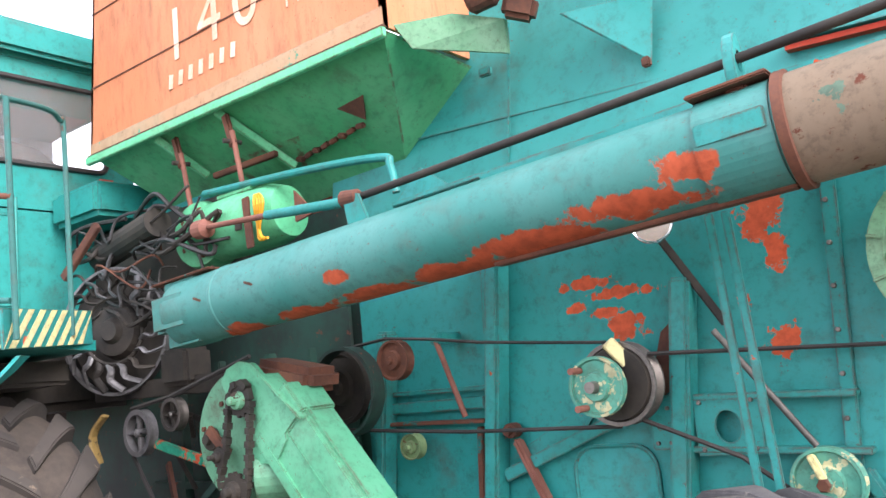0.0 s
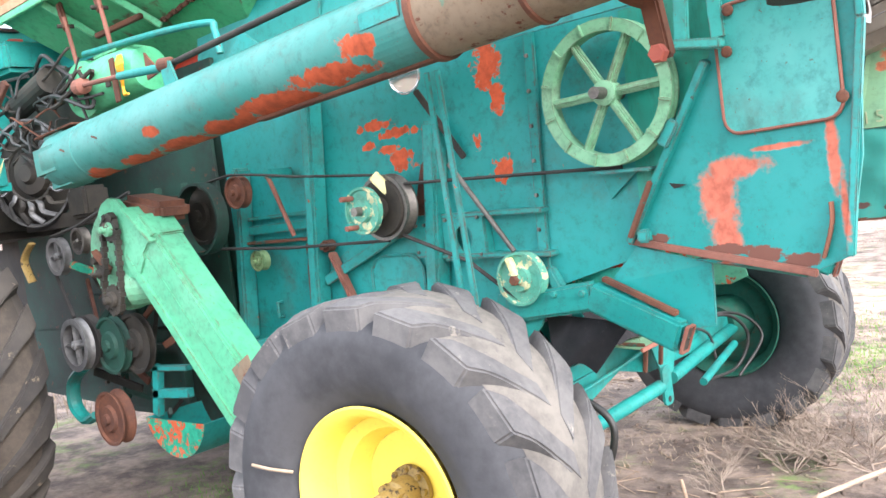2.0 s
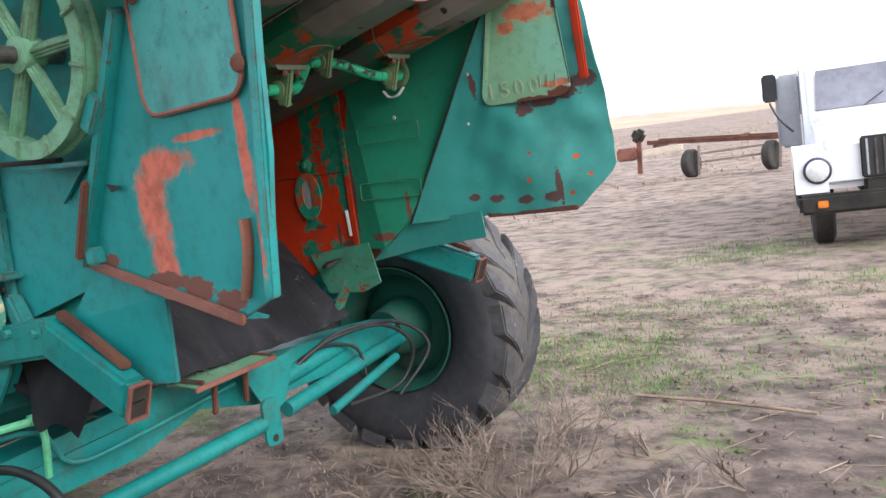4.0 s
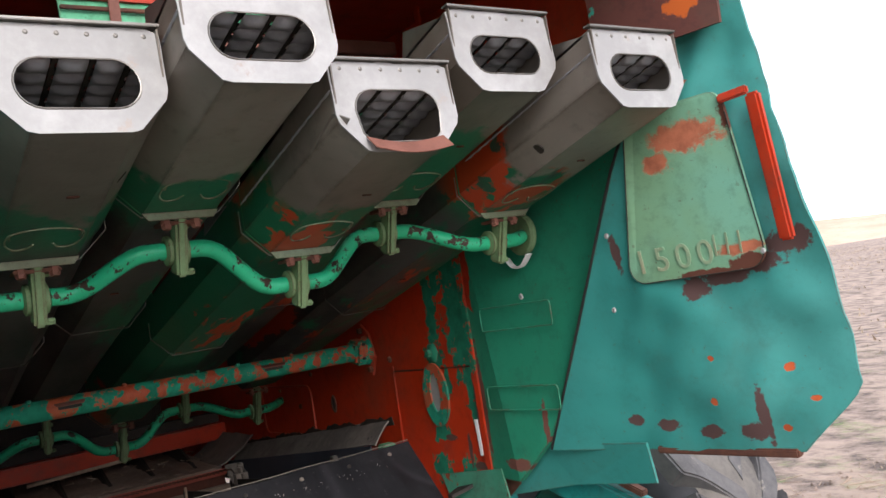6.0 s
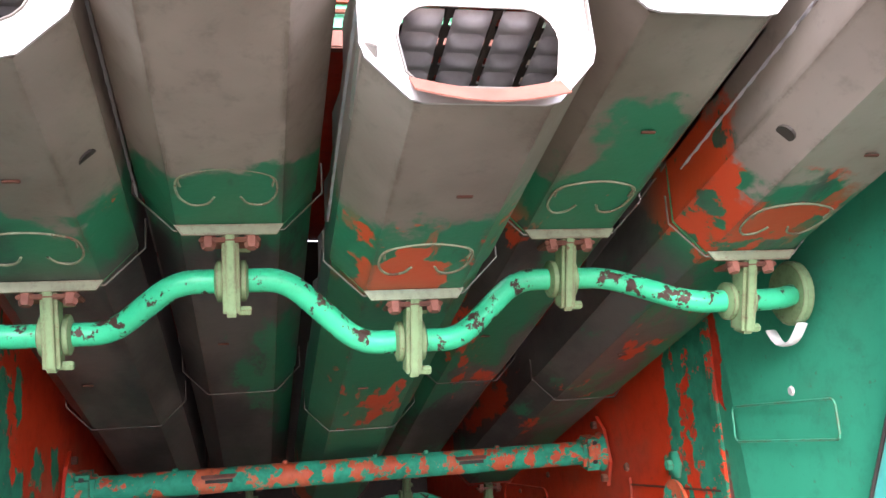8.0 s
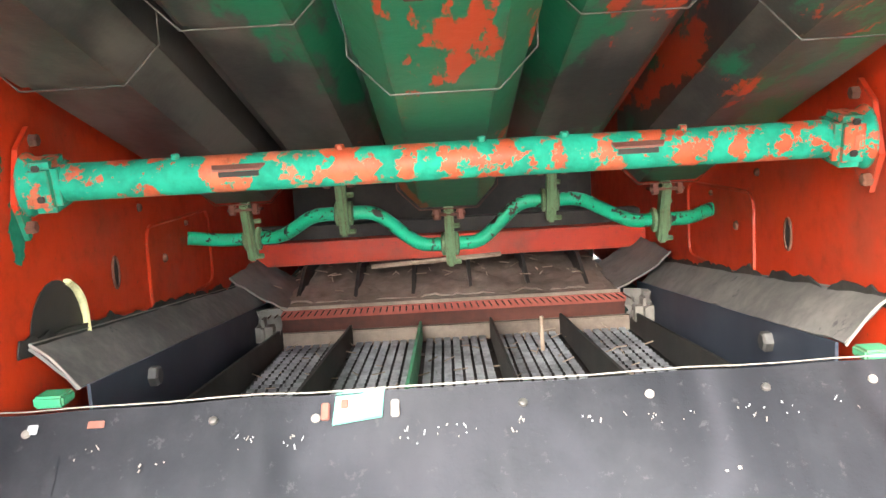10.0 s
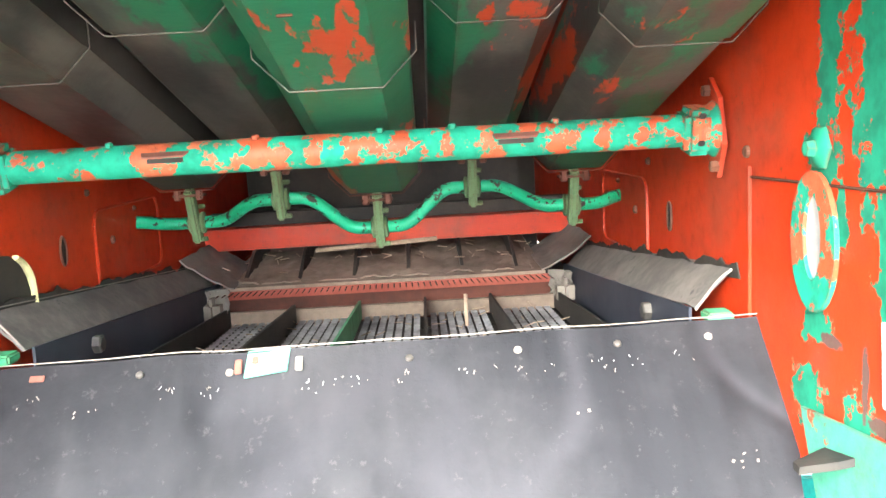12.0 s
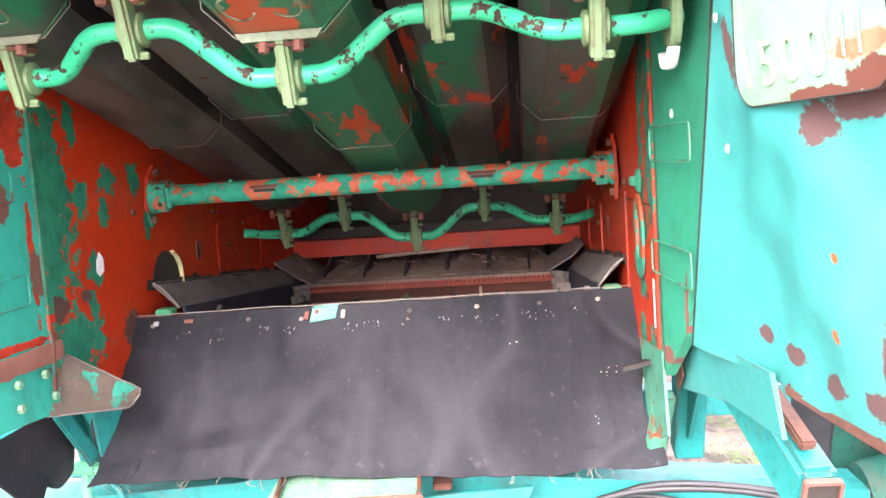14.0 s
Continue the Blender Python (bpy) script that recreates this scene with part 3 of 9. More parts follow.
def lathe(o, axis, prof, n=32, bm=None, cap=True):
    """Turns the profile ((radius, height), ...) about the axis through o."""
    out = bm or bmesh.new()
    d, u, w = frame_of(axis)
    o = Vector(o)
    rings = []
    for r, h in prof:
        rings.append([out.verts.new(o + d * h + (u * math.cos(a) + w * math.sin(a)) * r) for a in (2 * math.pi * i / n for i in range(n))])
    for a, b in zip(rings, rings[1:]):
        for i in range(n):
            j = (i + 1) % n
            out.faces.new((a[i], a[j], b[j], b[i]))
    if cap:
        out.faces.new(rings[0])
        out.faces.new(rings[-1])
    return out


def cyl(p, q, r, r2=None, n=18, bm=None):
    p, q = Vector(p), Vector(q)
    return lathe(p, q - p, ((r, 0), (r if r2 is None else r2, (q - p).length)), n, bm)


def smooth_path(pts, k=6):
    pts = [Vector(p) for p in pts]
    out = []
    for i in range(len(pts) - 1):
        p0, p1, p2, p3 = pts[max(i - 1, 0)], pts[i], pts[i + 1], pts[min(i + 2, len(pts) - 1)]
        for s in range(k):
            t = s / k
            out.append(0.5 * ((2 * p1) + (p2 - p0) * t + (2 * p0 - 5 * p1 + 4 * p2 - p3) * t * t + (3 * p1 - p0 - 3 * p2 + p3) * t ** 3))
    out.append(pts[-1])
    return out


def tube(pts, r, n=10, k=6, bm=None, flat=1.0):
    """A pipe along a smooth path; k=1 keeps the corners."""
    out = bm or bmesh.new()
    path = smooth_path(pts, k) if k > 1 else [Vector(p) for p in pts]
    rings = []
    u = None
    for i, p in enumerate(path):
        d = (path[min(i + 1, len(path) - 1)] - path[max(i - 1, 0)]).normalized()
        if u is None:
            _, u, w = frame_of(d)
        else:
            u = (u - d * u.dot(d)).normalized()
            w = d.cross(u)
        rings.append([out.verts.new(p + (u * math.cos(a) + w * math.sin(a) * flat) * r) for a in (2 * math.pi * j / n for j in range(n))])
    for a, b in zip(rings, rings[1:]):
        for i in range(n):
            j = (i + 1) % n
            out.faces.new((a[i], a[j], b[j], b[i]))
    out.faces.new(rings[0])
    out.faces.new(rings[-1])
    return out


def plate(pts, off, bm=None):
    """A flat sheet: the outline pts, thickened by the vector off."""
    out = bm or bmesh.new()
    off = Vector(off)
    a = [out.verts.new(Vector(p)) for p in pts]
    b = [out.verts.new(Vector(p) + off) for p in pts]
    out.faces.new(a)
    out.faces.new(b[::-1])
    k = len(a)
    for i in range(k):
        j = (i + 1) % k
        out.faces.new((a[i], b[i], b[j], a[j]))
    return out


def ring_plate(outer, inner, off, bm=None):
    """A sheet with a hole: two outlines of equal count."""
    out = bm or bmesh.new()
    off = Vector(off)
    k = len(outer)
    o1, i1 = [out.verts.new(Vector(p)) for p in outer], [out.verts.new(Vector(p)) for p in inner]
    o2, i2 = [out.verts.new(Vector(p) + off) for p in outer], [out.verts.new(Vector(p) + off) for p in inner]
    for i in range(k):
        j = (i + 1) % k
        for q in ((o1[i], o1[j], i1[j], i1[i]), (o2[j], o2[i], i2[i], i2[j]), (o1[j], o1[i], o2[i], o2[j]), (i1[i], i1[j], i2[j], i2[i])):
            out.faces.new(q)
    return out


def sheet(f, nu, nv, thick, bm=None):
    """A bent sheet f(u, v), u and v from 0 to 1, thickened."""
    out = bm or bmesh.new()
    g = [[Vector(f(i / nu, j / nv)) for j in range(nv + 1)] for i in range(nu + 1)]
    def nrm(i, j):
        a = g[min(i + 1, nu)][j] - g[max(i - 1, 0)][j]
        b = g[i][min(j + 1, nv)] - g[i][max(j - 1, 0)]
        return a.cross(b).normalized()
    A = [[out.verts.new(g[i][j]) for j in range(nv + 1)] for i in range(nu + 1)]
    B = [[out.verts.new(g[i][j] + nrm(i, j) * thick) for j in range(nv + 1)] for i in range(nu + 1)]
    for i in range(nu):
        for j in range(nv):
            out.faces.new((A[i][j], A[i + 1][j], A[i + 1][j + 1], A[i][j + 1]))
            out.faces.new((B[i][j], B[i][j + 1], B[i + 1][j + 1], B[i + 1][j]))
    for i in range(nu):
        out.faces.new((A[i][0], B[i][0], B[i + 1][0], A[i + 1][0]))
        out.faces.new((A[i][nv], A[i + 1][nv], B[i + 1][nv], B[i][nv]))
    for j in range(nv):
        out.faces.new((A[0][j], A[0][j + 1], B[0][j + 1], B[0][j]))
        out.faces.new((A[nu][j], B[nu][j], B[nu][j + 1], A[nu][j + 1]))
    return out


def bolt(p, axis, r, h, bm=None):
    return lathe(p, axis, ((r, -0.002), (r, h * 0.8), (r * 0.8, h)), 6, bm)


def beam(p, q, w, h, up=(0, 0, 1), bev=0.004, bm=None):
    """A bar of rectangular section from p to q."""
    p, q = Vector(p), Vector(q)
    d = (q - p).normalized()
    s = d.cross(Vector(up)).normalized()
    t = s.cross(d)
    rot = Matrix((d, s, t)).transposed()
    return box((p + q) / 2, ((q - p).length, w, h), rot, bev, bm)


def rounded(w, h, r, k=4):
    """Outline of a rounded rectangle round (0, 0)."""
    out = []
    for cx, cy, a0 in ((w / 2 - r, h / 2 - r, 0), (-w / 2 + r, h / 2 - r, 90), (-w / 2 + r, -h / 2 + r, 180), (w / 2 - r, -h / 2 + r, 270)):
        for i in range(k + 1):
            a = radians(a0 + 90 * i / k)
            out.append((cx + r * math.cos(a), cy + r * math.sin(a)))
    return out


def empty(name, loc, label, category, group=""):
    e = new(name)
    e.location = loc
    return tagged(e, label, category, group)


def letter(ch, m, size, name, mat, parent, label):
    """One stencilled character as a thin mesh, laid by the matrix m."""
    cu = bpy.data.curves.new(name, 'FONT')
    cu.body, cu.size, cu.extrude = ch, size, 0.001
    tmp = new("tmp", cu)
    me = bpy.data.meshes.new_from_object(tmp.evaluated_get(bpy.context.evaluated_depsgraph_get()))
    bpy.data.objects.remove(tmp)
    me.transform(m)
    me.materials.clear()
    me.materials.append(mat)
    o = new(name, me)
    o.parent = parent
    o["label"] = label
    return o


def ground_height(x, y):
    near = math.exp(-((x - 0.8) ** 2 + (y - 0.5) ** 2) / 60.0)
    z = 0.05 * noise.noise(V(x * 0.35, y * 0.35, 0.3)) + 0.025 * noise.noise(V(x * 1.6, y * 1.6, 4.0))
    rise = max(0.0, y - 14) * 0.012 + max(0.0, -x - 9) * 0.02
    return z * (1 - 0.4 * near) - 0.02 + min(rise, 1.2)


def ground():
    bm = bmesh.new()
    def ticks(lo, hi, c):
        out, s = [c], 0.16
        v = c
        while v < hi:
            v += s
            out.append(min(v, hi))
            s *= 1.055
        v, s = c, 0.16
        while v > lo:
            v -= s
            out.insert(0, max(v, lo))
            s *= 1.055
        return out
    xs, ys = ticks(-420, 420, 0.8), ticks(-420, 420, 1.0)
    g = [[bm.verts.new((x, y, ground_height(x, y))) for y in ys] for x in xs]
    for i in range(len(xs) - 1):
        for j in range(len(ys) - 1):
            bm.faces.new((g[i][j], g[i + 1][j], g[i + 1][j + 1], g[i][j + 1]))
    return tagged(part("ground", bm, m_ground, smooth=True), "bare trampled soil with straw and patches of new grass", "ground", kind="structure")


ground()


def hill(name, pts, label, mat):
    """A far slope: a ridge line of (x, y, height) with its foot in front."""
    bm = bmesh.new()
    rows = []
    cx, cy = 0.8, 0.0
    for x, y, h in pts:
        d = V(x - cx, y - cy, 0).normalized()
        rows.append([bm.verts.new(V(x, y, 0) - d * 40 + V(0, 0, -0.4)), bm.verts.new(V(x, y, h * 0.55) - d * 14), bm.verts.new(V(x, y, h)), bm.verts.new(V(x, y, h * 0.9) + d * 60), bm.verts.new(V(x, y, -1) + d * 70)])
    for a, b in zip(rows, rows[1:]):
        for k in range(4):
            bm.faces.new((a[k], a[k + 1], b[k + 1], b[k]))
    return tagged(part(name, bm, mat, smooth=True), label, "hill", kind="structure")


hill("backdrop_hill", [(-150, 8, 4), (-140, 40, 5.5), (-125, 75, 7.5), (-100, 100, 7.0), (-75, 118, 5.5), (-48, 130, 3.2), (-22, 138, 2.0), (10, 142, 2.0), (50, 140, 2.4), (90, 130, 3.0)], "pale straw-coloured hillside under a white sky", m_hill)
# distance haze is painted into the ridge's blue-grey
m_haze = plain("ridge_painted_haze", (0.42, 0.45, 0.50), (0.50, 0.52, 0.56), 1.0, scale=0.1, bump=0.0)
hill("backdrop_ridge", [(-300, -60, 14), (-290, 20, 16), (-270, 90, 19), (-230, 150, 15), (-180, 200, 10), (-120, 240, 7), (-50, 262, 5), (30, 268, 5), (110, 255, 5)], "far ridge on the horizon, blue-grey haze in its colour", m_haze)

# ---- the combine harvester ----
combine = empty("combine_harvester", (0, 0, 0), "old teal combine harvester with chipped paint, standing in a field", "harvester")
C = combine


def cpart(name, bm, mat, label="", smooth=False, under=None):
    return part(name, bm, mat, under or C, label, smooth)


# side sheets of the body
def side_sheets():
    s = cpart("side_panel", plate([(-1.72, 0, 0.98), (0.22, 0, 0.98), (0.42, 0, 1.22), (0.80, 0, 1.32), (1.02, 0, 1.68), (1.30, 0, 2.12), (1.30, 0, 2.25), (-1.72, 0, 2.25)], (0, 0.03, 0)), m_side, "teal side sheet with orange scraped marks")
    cpart("upper_side_panel", plate([(-1.9, 0.0, 2.252), (1.30, 0.0, 2.252), (1.5, 0.05, 2.6), (1.5, 0.20, 3.7), (-1.2, 0.20, 3.7), (-1.9, 0.09, 2.9)], (0, 0.03, 0)), m_upper, "plain faded teal upper side sheet")
    cpart("seam_strip", box((0.40, -0.012, 1.75), (0.05, 0.02, 1.0), pose(0, 0, 0, 0, 3.6, 0), 0.004), m_rib)
    for i in range(7):
        z = 1.32 + i * 0.14
        cpart("seam_bolt", bolt((0.36 + (z - 1.25) * 0.063, -0.022, z), (0, -1, 0), 0.009, 0.01), m_iron)
    # front sheet: shade beside the drives is in its dark colour
    cpart("front_side_panel", plate([(-1.722, 0.004, 0.98), (-2.5, 0.004, 1.2), (-2.7, 0.004, 2.6), (-1.722, 0.004, 2.6)], (0, 0.026, 0)), m_grime_shade, "grimy green front side sheet, darkened for shade")
    # upright ribs
    for x, zt, zb, w in ((-1.0, 2.22, 1.0, 0.07), (-0.19, 1.98, 1.1, 0.075), (-1.62, 1.95, 1.0, 0.06)):
        k = 0.10 * (zt - zb)
        cpart("rib", beam((x + k * 0.9 + 0.02, -0.05, zt), (x - k * 0.2, -0.05, zb), 0.10, w, (1, 0, 0), 0.012), m_rib)
    # rails along the side
    cpart("ledge", beam((-0.28, -0.03, 1.565), (0.42, -0.03, 1.54), 0.07, 0.022), m_rib)
    cpart("ledge", beam((-0.20, -0.03, 1.385), (0.44, -0.03, 1.36), 0.07, 0.022), m_rib)
    cpart("ledge", beam((-1.62, -0.02, 1.665), (-1.0, -0.02, 1.66), 0.05, 0.02), m_rib)
    cpart("ledge", beam((-1.62, -0.03, 1.535), (-1.02, -0.03, 1.525), 0.06, 0.016), m_rust_teal)
    cpart("angle_strip", beam((-1.60, -0.03, 1.60), (-1.02, -0.03, 1.60), 0.03, 0.05), m_rib)
    # inspection hatch and lower doors
    cpart("lower_door", plate([(-1.58, -0.012, 1.06), (-1.06, -0.012, 1.06), (-1.03, -0.012, 1.50), (-1.55, -0.012, 1.50)], (0, 0.010, 0)), m_side)
    cpart("door_strap", beam((-1.06, -0.025, 1.5), (-1.10, -0.025, 1.02), 0.03, 0.03, (1, 0, 0)), m_rust_teal)
    cpart("door_pull", tube([(-1.36, -0.015, 1.20), (-1.36, -0.05, 1.20), (-1.36, -0.05, 1.12), (-1.36, -0.015, 1.12)], 0.008, 8, 1), m_rib)
    o = [( -0.47 + x, -0.012, 1.26 + z) for x, z in rounded(0.34, 0.28, 0.09, 5)]
    cpart("hatch", plate(o, (0, 0.010, 0)), m_side)
    cpart("hatch_rim", tube(o + [o[0]], 0.009, 6, 1), m_rib)
    cpart("hatch_knob", lathe((-0.33, -0.012, 1.17), (0, -1, 0), ((0.018, 0), (0.018, 0.03), (0.04, 0.03), (0.04, 0.05)), 14), m_rust)
    cpart("gusset", plate([(-0.95, -0.02, 1.36), (-0.45, -0.02, 1.62), (-0.62, -0.02, 1.40)], (0, 0.016, 0)), m_rib)
    cpart("brace", beam((-0.95, -0.04, 1.30), (-0.42, -0.04, 1.50), 0.02, 0.05), m_rib)
    cpart("arm", beam((-0.87, -0.05, 1.445), (-0.72, -0.05, 1.13), 0.03, 0.055, (0, -1, 0), 0.01), m_rust_pink, "rusty primer-red arm")
    cpart("arm_pivot", lathe((-0.89, -0.02, 1.48), (0, -1, 0), ((0.03, 0), (0.03, 0.05), (0.018, 0.05), (0.018, 0.075)), 14), m_rust)
    cpart("rod", cyl((-1.15, -0.16, 1.87), (-1.08, -0.10, 1.55), 0.012), m_rust_pink)
    cpart("rod_bracket", box((-1.15, -0.09, 1.88), (0.05, 0.16, 0.05), None, 0.006), m_rib)
    # bracket plate with round hole
    n = 24
    inner = [(-0.0 + 0.045 * math.cos(2 * math.pi * i / n), -0.06, 1.455 + 0.055 * math.sin(2 * math.pi * i / n)) for i in range(n)]
    def sq(i):
        a = 2 * math.pi * i / n
        c, s_ = math.cos(a), math.sin(a)
        k = 1 / max(abs(c), abs(s_))
        return (0.0 + 0.115 * c * k, -0.06, 1.46 + 0.10 * s_ * k)
    cpart("bracket_plate", ring_plate([sq(i) for i in range(n)], inner, (0, 0.012, 0)), m_rib)
    cpart("bracket_side", plate([(0.115, -0.047, 1.36), (0.115, -0.047, 1.56), (0.115, 0.0, 1.56), (0.115, 0.0, 1.36)], (-0.012, 0, 0)), m_rib)
    cpart("bracket_foot", box((-0.225, -0.04, 1.47), (0.10, 0.08, 0.17), None, 0.006), m_rib)
    for x, z in ((-0.25, 1.53), (-0.20, 1.53), (-0.25, 1.41), (-0.20, 1.41), (-0.09, 1.54), (0.09, 1.54), (-0.09, 1.38), (0.09, 1.38)):
        cpart("bracket_bolt", bolt((x, -0.062 if x > -0.12 else -0.08, z), (0, -1, 0), 0.008, 0.01), m_iron)
    cpart("stay_rod", cyl((0.02, -0.12, 1.78), (0.29, -0.10, 1.385), 0.011), m_iron, "bare grey tension rod")
    # hook-shaped brackets on the sheet
    for x, z in ((-0.92, 2.06), (0.85, 1.6)):
        cpart("lug_bracket", box((x, -0.03, z - 0.2), (0.05, 0.06, 0.05), None, 0.008), m_rib)
    cpart("lug_strip", beam((-0.945, -0.025, 2.2), (-0.965, -0.025, 1.87), 0.05, 0.05, (1, 0, 0), 0.01), m_rib)
    cpart("shelf_bracket", beam((0.68, -0.05, 1.655), (0.93, -0.05, 1.645), 0.10, 0.014), m_rib)
    cpart("shelf_web", plate([(0.69, -0.02, 1.65), (0.85, -0.02, 1.65), (0.72, -0.02, 1.55)], (0, 0.012, 0)), m_rib)
    # small bolts and welt on the upper sheet
    cpart("welt", beam((-0.745, 0.045, 3.2), (-0.83, 0.045, 2.55), 0.012, 0.012, (1, 0, 0), 0.003), m_rib)
    cpart("latch", box((-0.89, 0.045, 3.02), (0.06, 0.03, 0.04), None, 0.006), m_rib)
    cpart("gusset_stay", plate([(-0.42, -0.10, 3.08), (-0.10, 0.05, 3.10), (-0.14, 0.05, 2.83)], (0.012, 0, 0.0)), m_rib)
    cpart("gusset_tip", box((-0.15, 0.045, 2.83), (0.035, 0.03, 0.04), None, 0.006), m_rust)


side_sheets()


def spoked_pulley(name, c, r, w, spokes, mat, label, rim=0.12, hub=0.16, flip=-1):
    """A spoked cast belt pulley whose shaft lies along y."""
    d = V(0, flip, 0)
    p = cpart(name, lathe(c, d, ((r * (1 - rim), -w / 2), (r, -w / 2), (r, -w / 2 + 0.006), (r * 0.965, -w / 4), (r * 0.965, w / 4), (r, w / 2 - 0.006), (r, w / 2), (r * (1 - rim), w / 2), (r * (1 - rim), -w / 2)), 56, cap=False), mat, label, True)
    for i in range(spokes):
        a = 2 * math.pi * (i + 0.02) / spokes
        u = V(math.cos(a), 0, math.sin(a))
        cc = Vector(c)
        part("spoke", beam(cc + u * r * hub * 0.8, cc + u * r * (1 - rim * 0.8), r * 0.13, w * 0.45, (0, 1, 0), 0.006), mat, p)
        part("spoke_web", beam(cc + u * r * hub * 0.8, cc + u * r * (1 - rim * 0.8), r * 0.035, w * 0.8, (0, 1, 0), 0.003), mat, p)
    part("hub", lathe(c, d, ((r * hub * 1.1, -w * 0.5), (r * hub * 1.1, w * 0.5), (r * hub * 0.7, w * 0.62), (r * hub * 0.35, w * 0.62), (r * hub * 0.35, w * 0.8)), 20), mat, p, smooth=True)
    return p


def disc_pulley(name, c, r, w, mat, label="", groove=0.86, dish=0.5, depth=0.012, under=None):
    """A dished V-belt pulley, shaft along y, face towards -y."""
    prof = ((0.012, -w / 2), (r, -w / 2), (r, -w / 2 + w * 0.12), (r * groove, -w * 0.06), (r * groove, w * 0.06), (r, w / 2 - w * 0.12), (r, w / 2), (r * 0.9, w / 2), (r * 0.86, w / 2 - depth), (r * dish, w / 2 - depth), (r * dish * 0.9, w / 2 + depth * 0.6), (r * 0.2, w / 2 + depth * 0.6), (r * 0.18, w / 2 + depth * 2.2), (0.006, w / 2 + depth * 2.2))
    return cpart(name, lathe(c, (0, -1, 0), prof, 40), mat, label, True, under)


def side_drives():
    big = spoked_pulley("spoked_pulley", (0.80, -0.10, 1.94), 0.268, 0.06, 6, m_pulley, "pale green six-spoked belt pulley", rim=0.17)
    for i in range(12):
        a = 2 * math.pi * (i + 0.5) / 12
        u = V(math.cos(a), 0, math.sin(a))
        part("rim_web", box(V(0.80, -0.132, 1.94) + u * 0.245, (0.05, 0.012, 0.012), Matrix.Rotation(-a, 4, 'Y'), 0.003), m_pulley, big)
    cpart("pulley_shaft", cyl((0.80, -0.2, 1.94), (0.80, 0.02, 1.94), 0.022), m_iron)
    # double pulley with shaft end and studs
    p = disc_pulley("drive_pulley", (-0.32, -0.17, 1.632), 0.148, 0.075, m_iron, "bare metal V-belt pulley")
    part("belt_face", lathe((-0.32, -0.17, 1.632), (0, -1, 0), ((0.13, 0.032), (0.125, 0.05), (0.05, 0.05), (0.05, 0.12)), 32), m_dark, p, "dark pulley face", True)
    f = disc_pulley("clutch_disc", (-0.345, -0.30, 1.630), 0.105, 0.03, m_cream, "cream and teal clutch disc", groove=0.98)
    for a in (135, 235):
        u = V(math.cos(radians(a)), 0, math.sin(radians(a)))
        part("stud", cyl(V(-0.345, -0.29, 1.630) + u * 0.085, V(-0.345, -0.37, 1.630) + u * 0.085, 0.012, n=10), m_rust_pink, f)
    part("shaft_end", cyl((-0.345, -0.10, 1.630), (-0.345, -0.36, 1.630), 0.026, 0.020), m_iron, f)
    part("fork", beam((-0.32, -0.24, 1.78), (-0.27, -0.2, 1.70), 0.03, 0.05), m_stripe_y, f)
    q = disc_pulley("lower_pulley", (0.305, -0.09, 1.27), 0.112, 0.05, m_cream, "cream and green tension pulley")
    part("tension_arm", beam((0.31, -0.13, 1.27), (0.27, -0.12, 1.36), 0.02, 0.04, (0, -1, 0)), m_stripe_y, q)
    part("nut", bolt((0.305, -0.13, 1.27), (0, -1, 0), 0.022, 0.03), m_rust, q)
    cpart("pulley_bracket", beam((0.40, -0.03, 1.30), (0.47, -0.03, 1.16), 0.05, 0.05, (1, 0, 0), 0.01), m_rib)
    disc_pulley("idler_pulley", (-1.33, -0.22, 1.81), 0.085, 0.05, m_rust, "rusty belt idler pulley")
    disc_pulley("belt_pulley", (-1.62, -0.26, 1.72), 0.16, 0.04, m_dark, "dark grimy belt pulley")
    disc_pulley("small_knob", (-1.36, -0.12, 1.44), 0.055, 0.05, m_clamp, "green-painted small roller")
    # belts
    cpart("belt", tube([(-1.72, -0.26, 1.86), (-1.36, -0.235, 1.905), (-0.9, -0.2, 1.84), (-0.36, -0.175, 1.782)], 0.012, 6, 2, flat=0.6), m_belt, "black V-belt")
    cpart("belt", tube([(-0.21, -0.16, 1.725), (0.2, -0.08, 1.70), (0.80, -0.06, 1.665)], 0.012, 6, 1, flat=0.7), m_belt, "black V-belt")
    cpart("belt", tube([(-1.62, -0.26, 1.535), (-1.0, -0.2, 1.495), (-0.34, -0.17, 1.482)], 0.012, 6, 1, flat=0.7), m_belt, "black V-belt")
    cpart("belt", tube([(-0.26, -0.16, 1.50), (0.05, -0.11, 1.36), (0.30, -0.09, 1.165)], 0.012, 6, 1, flat=0.7), m_belt, "black V-belt")
    cpart("belt_guard_plate", plate([(-0.30, -0.05, 1.52), (-0.15, -0.05, 1.62), (-0.12, -0.05, 1.86), (-0.20, -0.05, 1.80)], (0, 0.012, 0)), m_rust)
    # pair of long control bars
    for x0, x1, zt, zb, lab in ((0.135, 0.17, 2.14, 1.20, "teal control bar with worn pink end"), (0.19, 0.235, 2.14, 1.20, "teal control bar")):
        cpart("control_bar", beam((x0, -0.32, zt), (x1, -0.32, zb), 0.012, 0.028, (1, 0, 0), 0.003), m_rib, lab)
    cpart("side_lamp", lathe((-0.13, -0.16, 2.18), (0.25, -1, -0.1), ((0.04, -0.06), (0.065, -0.02), (0.078, 0.0), (0.074, 0.008), (0.067, 0.004), (0.02, 0.018)), 26), m_chrome, "round chrome lamp", True)
    cpart("lamp_arm", beam((-0.13, -0.1, 2.12), (0.03, -0.02, 1.80), 0.02, 0.028), m_dark)


side_drives()


